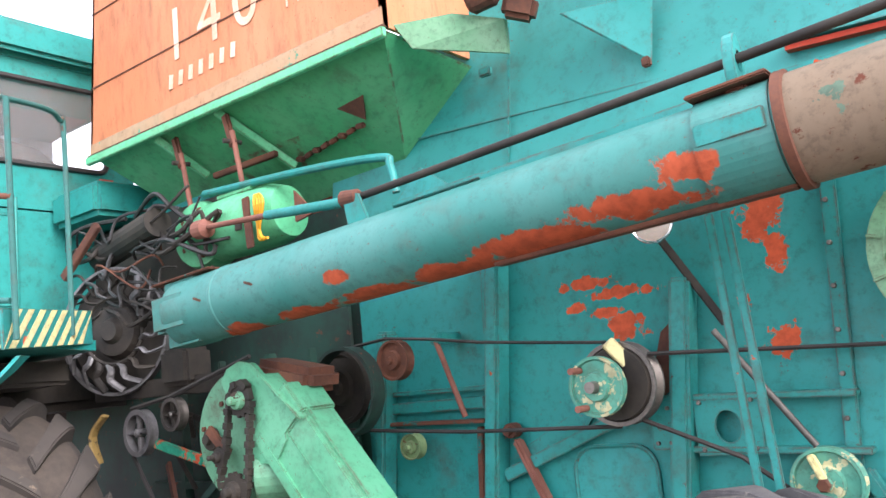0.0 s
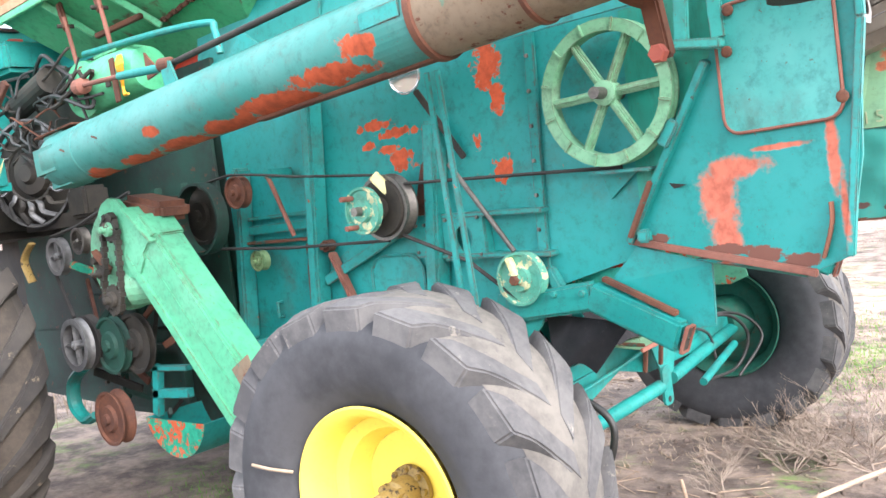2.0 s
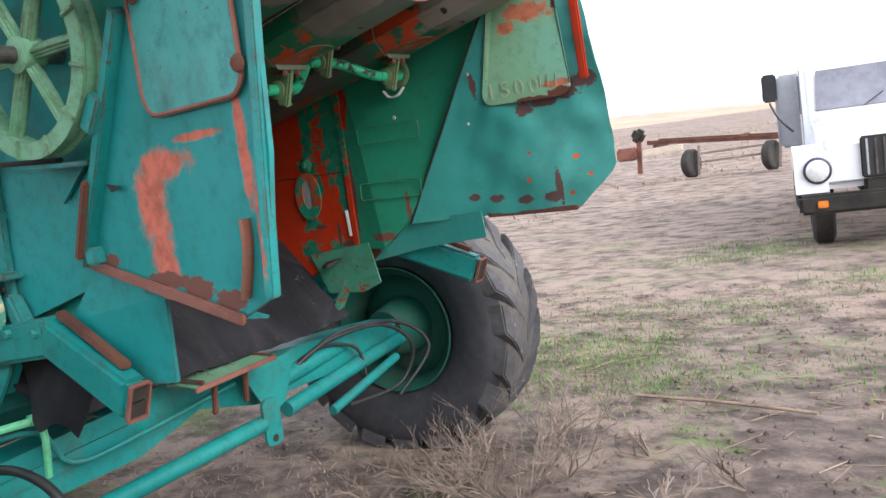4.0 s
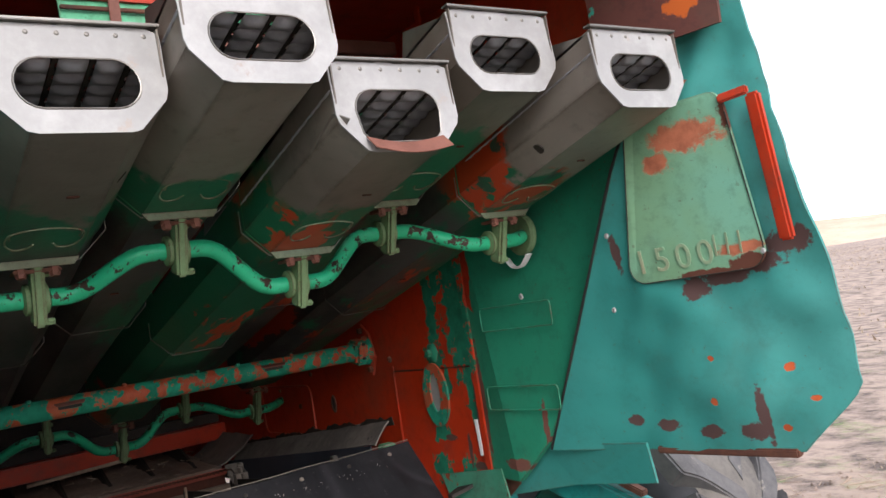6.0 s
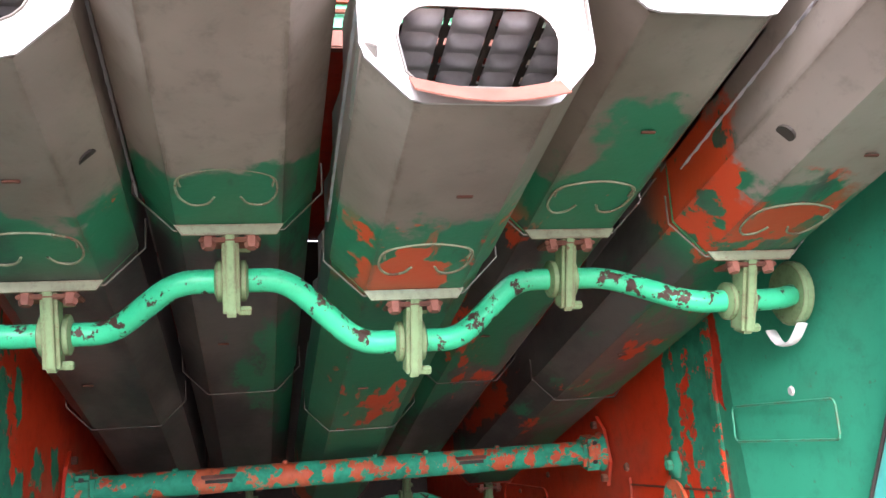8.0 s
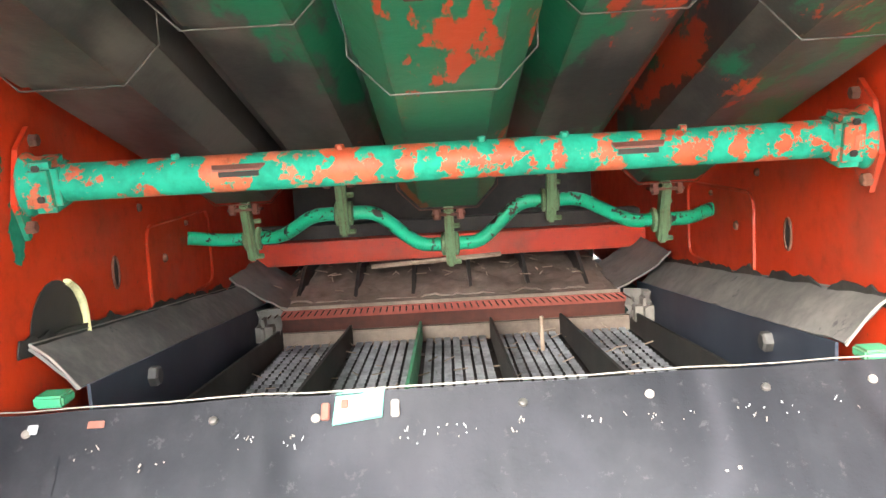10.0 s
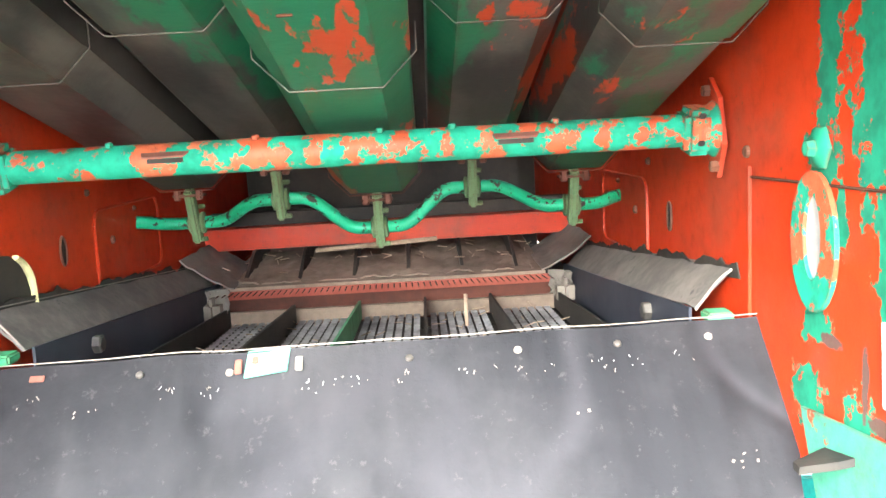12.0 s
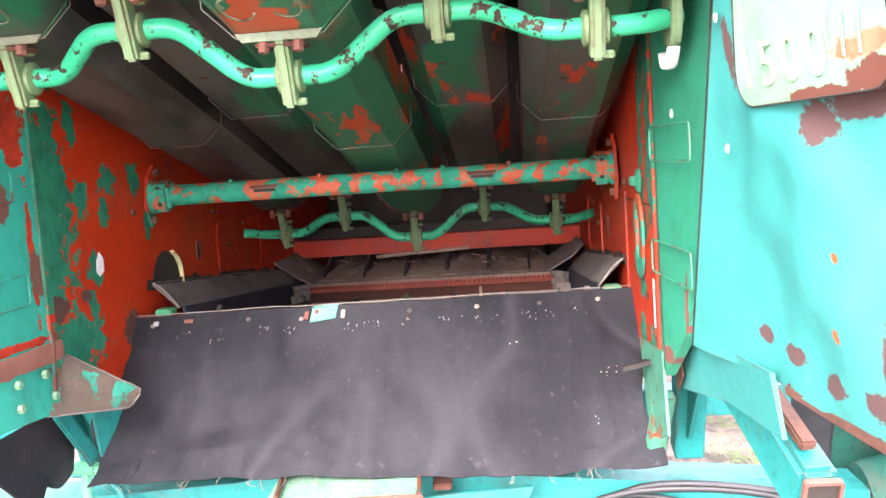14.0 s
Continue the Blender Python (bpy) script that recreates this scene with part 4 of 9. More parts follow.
# the hood at the rear
def hood():
    def L(x, z, k=0.0):
        return (x, -0.01 - 0.205 * (x - 0.78) + k, z)
    cpart("hood_panel", plate([L(0.77, 1.385), L(1.49, 1.255), L(1.60, 1.30), L(1.665, 1.60), L(1.70, 2.0), L(1.72, 2.7), L(1.50, 2.7), L(1.19, 1.99)], (0, 0.014, 0)), m_hood, "dented teal hood sheet with orange scrapes")
    pts = [L(1.43 + x, 1.93 + z, -0.012) for x, z in rounded(0.40, 0.42, 0.055)]
    cpart("hood_patch", plate(pts, (0, 0.008, 0)), m_patch_l, "faded turquoise patch with red edge")
    cpart("patch_edge", tube(pts + [pts[0]], 0.006, 6, 1), m_rust_pink)
    bm = beam(L(0.77, 1.385, -0.012), L(1.495, 1.25, -0.012), 0.016, 0.026)
    cpart("rusty_edge", bm, m_rust_pink, "rusty folded bottom edge")
    cpart("rusty_edge", tube([L(1.52, 1.30, -0.012), L(1.555, 1.40, -0.012), L(1.56, 1.47, -0.012)], 0.02, 8, 4, flat=0.3), m_rust_teal)
    cpart("angle_strip", beam(L(0.785, 1.38, -0.006), L(1.19, 1.98, -0.006), 0.03, 0.06, (0, 1, 0)), m_rib)
    cpart("angle_strip", beam(L(0.80, 1.40, -0.03), L(0.92, 1.60, -0.03), 0.02, 0.045, (0, 1, 0)), m_rust_teal)
    cpart("hinge", box(L(1.02, 1.76, -0.03), (0.10, 0.05, 0.045), pose(0, 0, 0, 0, -55, 0), 0.006), m_rib)
    st = cpart("stay_bracket", box((1.18, -0.12, 2.035), (0.17, 0.09, 0.035), pose(0, 0, 0, 0, 10, 0), 0.006), m_patch_l, "pale teal bracket with two uprights")
    part("upright", beam((1.115, -0.12, 2.04), (1.14, -0.12, 2.34), 0.05, 0.022, (0, 1, 0)), m_patch_l, st)
    part("upright", beam((1.245, -0.12, 2.04), (1.24, -0.12, 2.34), 0.05, 0.022, (0, 1, 0)), m_patch_l, st)
    hb = cpart("auger_stay", beam((1.17, -0.50, 2.40), (1.20, -0.44, 1.97), 0.06, 0.05, (0, 1, 0), 0.008), m_rust, "rusty auger support hanger")
    part("stay_bolt", bolt((1.20, -0.47, 1.985), (0, -1, 0), 0.03, 0.03), m_redframe, hb)
    part("stay_arm", tube([(1.04, -0.56, 2.36), (1.10, -0.52, 2.20), (1.18, -0.46, 2.14)], 0.022, 8, 4), m_rust, hb)
    cpart("tear", plate([L(0.985, 1.585, -0.016), L(1.06, 1.572, -0.016), L(1.005, 1.562, -0.016)], (0, -0.003, 0)), m_dark, "torn dark slit")
    # folded underside and lower skirt
    cpart("hood_underside", plate([L(1.05, 1.30, 0.0), L(1.49, 1.25), (1.40, 0.0, 1.215), (1.10, 0.02, 1.275)], (0, 0.006, 0.006)), m_hood)
    cpart("skirt", plate([(0.80, -0.015, 1.36), (1.10, -0.045, 1.285), (1.09, -0.045, 1.06), (0.98, -0.04, 1.05), (0.66, -0.02, 1.22)], (0, 0.012, 0)), m_hood, "plain teal skirt sheet")
    cpart("rear_flange", beam(L(1.60, 1.30), L(1.70, 2.0), 0.03, 0.025, (1, 0, 0)), m_hood)
    cpart("rear_flange", beam(L(1.70, 2.0), L(1.72, 2.7), 0.03, 0.025, (1, 0, 0)), m_hood)
    for x, z in ((1.29, 2.12), (1.60, 2.10), (1.63, 1.78), (1.27, 1.99)):
        cpart("weld_spot", lathe(L(x, z, -0.02), (0, -1, 0), ((0.02, 0), (0.017, 0.004), (0.01, 0.006)), 9), m_rust)

    def R(x, z, k=0.0):
        return (x, 1.547 + 0.20 * (x - 1.20) - 0.16 * (min(z, 2.0) - 1.78) + k, z)
    # far hood sheet, crumpled
    def crumple(x, z):
        return 0.030 * noise.noise(V(x * 4.0, z * 3.2, 1.7)) + 0.024 * abs(noise.noise(V(x * 5 + z * 3, z * 6 - x * 4, 5.1))) + 0.008 * noise.noise(V(x * 13, z * 11, 2.2))
    def rs(u, v):
        z = 1.275 + v * 1.45
        xf = 0.82 + (z - 1.275) * 0.60 if z < 2.15 else 1.345 + (z - 2.15) * 0.4
        if z < 1.42:
            xr = 1.545 + (z - 1.275) * 1.07
        elif z < 1.76:
            xr = 1.70 - (z - 1.42) * 0.02
        else:
            xr = 1.693 - (z - 1.76) * 0.10
        xr = max(xr, xf + 0.1)
        x = xf + (xr - xf) * u
        return R(x, z, crumple(x, z) * min(1, u * 2.5))
    far = []
    def fpart(*args, **kw):
        far.append(cpart(*args, **kw))
    fpart("hood_panel", sheet(rs, 40, 56, 0.008), m_hood_r, "crumpled turquoise hood sheet, inner face", True)
    # dark tube along the hood edge paints the shade of the gap
    fpart("open_joint", tube([R(0.815 + (z - 1.275) * 0.60, z, -0.004) for z in (1.275, 1.4, 1.6, 1.8, 2.0, 2.14)], 0.0045, 6, 2), m_dark, "dark open joint of the sheets")
    pr = []
    for x, z in rounded(1.0, 1.0, 0.13, 5):
        zz = 1.915 + z * 0.41
        xl = 1.232 + (zz - 1.71) * 0.24
        xr = 1.588 - (zz - 1.71) * 0.03
        pr.append(R((xl + xr) / 2 + x * (xr - xl), zz, -0.026))
    fpart("hood_patch", plate(pr, (0, 0.010, 0)), m_patch, "faded green patch with orange primer")
    fpart("patch_edge", tube(pr[10:] + pr[:1], 0.0014, 6, 1), m_dark)
    fpart("edge_strip", beam(R(1.648, 2.09, -0.03), R(1.645, 1.76, -0.03), 0.02, 0.035, (1, 0, 0), 0.006), m_in_red, "bright orange-red edge strip")
    fpart("edge_strip", beam(R(1.57, 2.095, -0.03), R(1.64, 2.10, -0.03), 0.015, 0.02), m_in_red)
    for i, ch in enumerate("1500"):
        far.append(letter(ch, Matrix.Translation(R(1.26 + i * 0.056, 1.735, -0.0274)) @ Matrix.Rotation(math.atan(0.20), 4, 'Z') @ pose(0, 0, 0, 99, 0, 0), 0.085, "digit", m_number, C, "faint orange stencilled digit"))
    for k in range(3):
        fpart("white_stroke", beam(R(1.475 + k * 0.03, 1.75, -0.028), R(1.48 + k * 0.03, 1.80, -0.028), 0.002, 0.006, (1, 0, 0), 0.0005), m_number)
    for q in far:
        q.location = (-0.032, 0.0, -0.010)
    # daylight chinks: bolt holes as pale discs, the daylight put into their colour
    for x, y, z, r in ((1.128, 1.540, 1.644, 0.008), (1.552, 1.602, 1.735, 0.007), (0.79, 1.520, 1.715, 0.010), (1.165, 1.520, 1.835, 0.008)):
        cpart("daylight_patch", lathe((x, y, z), (0, -1, 0), ((r, 0), (r * 0.7, 0.004)), 7), m_plate)
    # lower flap beside the far wheel
    cpart("lower_flap", plate([(0.50, 1.56, 1.20), (0.74, 1.56, 1.275), (1.10, 1.60, 1.285), (1.10, 1.617, 1.175), (0.80, 1.605, 1.15), (0.53, 1.568, 1.105)], (0, 0.008, 0)), m_hood_r, "teal lower flap")
    cpart("flap_corner", plate([(0.50, 1.556, 1.20), (0.56, 1.556, 1.215), (0.60, 1.556, 1.15), (0.53, 1.556, 1.10)], (0, 0.003, 0)), m_rust_teal)
    cpart("bottom_rail", beam((1.12, 1.63, 1.265), (1.50, 1.68, 1.262), 0.03, 0.02), m_rust)
    # roof, open under a raised pale sheet
    def zr(x):
        return 2.82 - (x + 1.6) * 0.06
    for x0, x1, y0, y1 in ((-3.0, 0.36, 0.09, 1.62), (0.85, 1.72, -0.10, 1.72), (0.36, 0.85, 0.02, 0.36), (0.36, 0.85, 1.10, 1.65)):
        cpart("hood_roof", plate([(x0, y0, zr(x0)), (x1, y0, zr(x1)), (x1, y1, zr(x1)), (x0, y1, zr(x0))], (0, 0, 0.02)), m_in_red, "dark red inside of the hood roof")
    for x0, x1, y0, y1 in ((-3.0, 0.36, 0.07, 1.66), (0.85, 1.72, -0.16, 1.74), (0.36, 0.85, 0.0, 0.36), (0.36, 0.85, 1.10, 1.67)):
        cpart("roof_skin", plate([(x0, y0, zr(x0) + 0.026), (x1, y0, zr(x1) + 0.026), (x1, y1, zr(x1) + 0.026), (x0, y1, zr(x0) + 0.026)], (0, 0, 0.006)), m_upper, "faded teal roof sheet")
    cpart("outer_side", plate([(-3.0, 1.565, 1.02), (0.10, 1.565, 1.02), (0.40, 1.565, 1.14), (0.545, 1.565, 1.17), (0.55, 1.565, 2.21), (-3.0, 1.565, 2.21)], (0, 0.012, 0)), m_side, "teal right side sheet")
    cpart("outer_side", plate([(-3.0, 1.645, 2.21), (0.6, 1.645, 2.21), (0.6, 1.645, 2.70), (-3.0, 1.645, 2.90)], (0, 0.012, 0)), m_upper, "teal right upper side sheet")
    cpart("light_panel", plate([(0.36, 0.46, 2.635), (0.36, 1.09, 2.635), (0.30, 1.09, 3.0), (0.30, 0.46, 3.0)], (-0.012, 0, 0)), m_edge_green, "pale turquoise sheet lit from above")
    cpart("light_panel_fold", beam((0.365, 0.46, 2.675), (0.365, 1.09, 2.675), 0.008, 0.012, bev=0.002), m_rust)
    cpart("light_panel_bar", beam((0.37, 0.05, 2.595), (0.37, 1.5, 2.595), 0.03, 0.045), m_rust_pink, "pinkish red cross bar")
    cpart("hinge_strip", box((0.375, 0.60, 2.70), (0.008, 0.03, 0.16), None, 0.002), m_rust_pink)
    cpart("cheek", plate([(1.27, 1.485, 2.25), (1.58, 1.555, 2.25), (1.60, 1.56, 2.7), (1.25, 1.485, 2.75)], (0, 0.008, 0)), m_cheek, "rusty brown cheek sheet with green flakes")


hood()


# inside of the threshing body
def inner_walls():
    XS = 0.492     # the upright seam between the walls and the hood sheets
    for yy, s in ((1.53, -1), (0.070, 1)):
        t = (0, 0.02, 0) if s < 0 else (0, -0.036, 0)
        xf = -3.0
        cpart("inner_wall", plate([(xf, yy, 1.02), (0.10, yy, 1.02), (0.40, yy, 1.14), (XS - 0.004, yy, 1.17), (XS, yy, 2.24), (xf, yy, 2.24)], t), m_in_red, "orange-red inner wall with green paint remnants")
        fy = (lambda x: 1.532 + 0.16 * (x - 0.78)) if s < 0 else (lambda x: 0.040 - 0.205 * (x - 0.78))
        z0 = 1.17
        xb = 0.655 if s < 0 else 0.74
        cpart("inner_side_panel", plate([(XS + 0.002, yy, z0), (xb, fy(xb), z0), (xb + 0.125, fy(xb + 0.125), 1.28), (1.40, fy(1.40), 2.13), (1.45, fy(1.45), 2.24), (XS + 0.006, yy, 2.24)], t if s < 0 else (0, -0.012, 0)), m_in_green if s < 0 else m_in_teal, "green inner side sheet with pressed panels")
        for z in (1.42, 1.66):
            o = [(0.745 + (z - 1.66) * 0.1 + x, (1.506 + 0.08 * (x + 0.15)) if s < 0 else yy + 0.004, z + h) for x, h in rounded(0.30, 0.07, 0.01, 2)]
            cpart("pressed_panel", tube(o + [o[0]], 0.0026, 5, 1), m_in_green if s < 0 else m_in_teal)
        cpart("seam_strip", beam((XS, yy + s * 0.004, 1.17), (XS, yy + s * 0.004, 2.7), 0.008, 0.03, (1, 0, 0), 0.002), m_in_red)
        for x, z, r in ((-0.85, 1.38, 0.012), (-0.7, 1.52, 0.010), (-0.02, 1.56, 0.012), (-1.05, 1.45, 0.008)):
            cpart("wall_bolt", lathe((x, yy + s * 0.001, z), (0, s, 0), ((r, 0), (r * 0.9, 0.006), (r * 0.5, 0.009)), 12), m_rust)
        oval = [(-0.524 + 0.017 * math.cos(a), yy + s * 0.001, 1.393 + 0.034 * math.sin(a)) for a in (2 * math.pi * i / 16 for i in range(16))]
        cpart("oval_hole", plate(oval, (0, s * 0.001, 0)), m_dark, "dark oval hole")
        cpart("oval_rim", tube(oval + oval[:1], 0.004, 5, 1), m_rust)
        # ragged black rubber above the seal strip
        cpart("torn_seal", sheet(lambda u, v: (-0.06 - 1.5 * u, yy + s * (0.004 + 0.006 * v), 1.318 - 0.15 * u + v * (0.032 + 0.026 * noise.noise(V(u * 14, 2.0, s)) + 0.012 * noise.noise(V(u * 60, 5.0, s)))), 70, 2, 0.003), m_dark, "ragged black rubber edge")
        o = [(-1.00 + x, yy + s * 0.003, 1.36 + h) for x, h in rounded(0.55, 0.22, 0.04, 3)]
        cpart("pressed_panel", tube(o + [o[0]], 0.005, 5, 1), m_in_red)
    # keyhole lug and slot of the right wall
    yy, s = 1.53, -1
    cpart("bearing_lug", lathe((0.268, yy + s * 0.002, 1.572), (0, s, 0), ((0.036, 0), (0.032, 0.006), (0.014, 0.012), (0.012, 0.024), (0.006, 0.026)), 6), m_in_green, "", True)
    n = 28
    o, i_ = [], []
    for k in range(n):
        a = 2 * math.pi * k / n
        o.append((0.257 + 0.074 * math.cos(a), yy + s * 0.003, 1.430 + 0.108 * math.sin(a)))
        i_.append((0.257 + 0.03 * math.cos(a), yy + s * 0.003, 1.437 + 0.065 * math.sin(a)))
    cpart("slot_ring", ring_plate(o, i_, (0, s * 0.008, 0)), m_rail, "worn slot plate")
    # daylight through the slot is painted as a pale plate
    cpart("slot_daylight_plate", plate([(x, yy + s * 0.004, z) for x, _, z in i_], (0, s * 0.001, 0)), m_plate, "pale plate painted as daylight in the slot")
    cpart("wall_seam", beam((-0.008, yy + s * 0.004, 1.535), (-0.016, yy + s * 0.004, 1.0), 0.006, 0.014, (1, 0, 0), 0.002), m_in_red)
    cpart("wall_seam", beam((-0.005, yy + s * 0.004, 1.515), (0.48, yy + s * 0.003, 1.52), 0.004, 0.005), m_rust)
    cpart("white_strip", beam((0.462, yy + s * 0.006, 1.35), (0.468, yy + s * 0.006, 1.235), 0.004, 0.016, (1, 0, 0), 0.001), m_whitemark)
    # white patch stands for daylight through the left wall
    cpart("daylight_patch", plate([(0.218 + p, 0.073, 1.434 + q) for p, q in ((0.0, 0.034), (0.018, 0.012), (0.022, -0.018), (0.006, -0.032), (-0.018, -0.02), (-0.020, 0.014))], (0, 0.002, 0)), m_whitemark, "white patch painted as daylight in a wall hole")
    cpart("chute_mouth", tube([(-0.27, 0.076, 1.415), (-0.305, 0.076, 1.395), (-0.33, 0.076, 1.36), (-0.335, 0.076, 1.30)], 0.010, 8, 4, flat=0.6), m_stripe_y, "pale curved lip of a round opening")
    cpart("round_opening", plate([(-0.22 + 0.11 * math.cos(radians(a)), 0.072, 1.31 + 0.115 * math.sin(radians(a))) for a in range(0, 181, 15)], (0, 0.002, 0)), m_dark, "dark round opening")
    # pressings at the floor of the walls
    cpart("corner_plate", plate([(0.22, 1.525, 1.16), (0.56, 1.525, 1.20), (0.60, 1.525, 1.02), (0.50, 1.525, 0.98), (0.30, 1.525, 0.98)], (0, -0.006, 0)), m_corner, "green folded corner sheet")
    cpart("corner_plate", plate([(0.40, 0.074, 1.20), (0.46, 0.074, 1.238), (0.745, 0.046, 1.245), (0.755, 0.046, 1.120), (0.552, 0.074, 1.112), (0.46, 0.074, 1.09)], (0, 0.006, 0)), m_in_teal, "teal folded corner sheet with bolts")
    cpart("rusty_band", sheet(lambda u, v: (0.47 + 0.26 * u, 0.082 - 0.016 * u + 0.004 * math.sin(v * 3.1), 1.232 + 0.048 * v + 0.006 * noise.noise(V(u * 8, v * 2, 1))), 16, 4, 0.003), m_rust_pink, "rusty pinkish band over the corner sheet", True)
    cpart("corner_fold", beam((0.505, 0.080, 1.30), (0.522, 0.080, 1.13), 0.008, 0.012, (1, 0, 0), 0.002), m_rust_teal)
    cpart("bent_lug", plate([(0.30, 1.53, 1.125), (0.40, 1.53, 1.145), (0.39, 1.50, 1.135), (0.36, 1.456, 1.118), (0.33, 1.46, 1.115)], (0, 0, -0.012)), m_dark, "bent dark tin lug")
    def torn(u, v):
        wall = V(0.45 + 0.115 * v, 0.078, 1.238 - 0.125 * v)
        p = wall.lerp(V(0.35, 0.214, 1.112).lerp(V(0.395, 0.200, 1.078), v), u)
        fold = 0.010 * math.sin(v * 5 + u * 2) * (0.4 + u) + 0.006 * noise.noise(V(u * 5, v * 7, 3))
        return (p.x + fold, p.y + 0.4 * fold, p.z + fold * 0.5)
    cpart("bent_lug", sheet(torn, 14, 12, 0.004), m_torn, "torn folded rusty tin beak with green paint", True)
    cpart("bent_lug_edge", tube([torn(u, 0) for u in (0, 0.25, 0.5, 0.75, 1.0)] + [torn(1.0, v) for v in (0.5, 1.0)] + [torn(u, 1.0) for u in (0.75, 0.5, 0.25, 0.0)], 0.0022, 5, 2), m_bare)
    for x, z in ((0.661, 1.215), (0.536, 1.156), (0.66, 1.159), (0.565, 1.215)):
        cpart("plate_bolt", bolt((x, 0.094 - 0.098 * (x - 0.46), z), (0, 1, 0), 0.011, 0.010), m_pulley)
    for y, s in ((1.62, -1), (0.16, 1)):
        cpart("upper_inner_wall", plate([(-3.0, y, 2.2), (1.15 if s > 0 else 1.58, y, 2.2), (1.2 if s > 0 else 1.64, y, 2.8), (-3.0, y, 2.95)], (0, 0.01, 0)), m_in_red, "dark red upper inner wall")
    # front end: an added dark sheet stands for the unlit depth
    cpart("front_depth_sheet", plate([(-3.0, 0.03, 0.9), (-3.0, 1.53, 0.9), (-3.0, 1.53, 2.9), (-3.0, 0.03, 2.9)], (-0.03, 0, 0)), m_dark, "dark sheet put in for the shaded front depth")


inner_walls()


# the five throws of the cranks stand 72 degrees apart: y, offset in x, rise over the lowest
THROW = 0.057
WALK = [(y, THROW * math.cos(radians(a)), THROW * (1 + math.sin(radians(a)))) for y, a in ((0.241, 198), (0.516, 54), (0.801, 270), (1.087, 126), (1.374, 342))]


def trough(yc, x0, z0, x1, z1, k, h, thick, bm):
    """An open trough with chamfered lower corners from (x0, z0) to (x1, z1)."""
    prof = [(-0.132 * k, h), (-0.132 * k, 0.056 * k), (-0.078 * k, 0.0), (0.078 * k, 0.0), (0.132 * k, 0.056 * k), (0.132 * k, h)]
    inner = [(-0.132 * k + thick, h), (-0.132 * k + thick, 0.058 * k), (-0.076 * k, thick), (0.076 * k, thick), (0.132 * k - thick, 0.058 * k), (0.132 * k - thick, h)]
    ra = [[bm.verts.new((x, yc + a, z + b)) for a, b in prof] for x, z in ((x0, z0), (x1, z1))]
    rb = [[bm.verts.new((x, yc + a, z + b)) for a, b in inner] for x, z in ((x0, z0), (x1, z1))]
    for i in range(5):
        bm.faces.new((ra[0][i], ra[0][i + 1], ra[1][i + 1], ra[1][i]))
        bm.faces.new((rb[0][i], rb[1][i], rb[1][i + 1], rb[0][i + 1]))
        for e in (0, 1):
            bm.faces.new((ra[e][i], rb[e][i], rb[e][i + 1], ra[e][i + 1]))
    for i in (0, 5):
        bm.faces.new((ra[0][i], ra[1][i], rb[1][i], rb[0][i]))


def lip(yc, x, z, k, bm):
    o = [(x, yc + a, z + b) for a, b in ((-0.142 * k, 0.10), (-0.142 * k, 0.052), (-0.082 * k, -0.006), (0.082 * k, -0.006), (0.142 * k, 0.052), (0.142 * k, 0.10))]
    tube(o, 0.0016, 5, 1, bm)


CRANKS = ((0.833, 1.834), (-1.060, 1.350))     # x, and height of the lowest throw


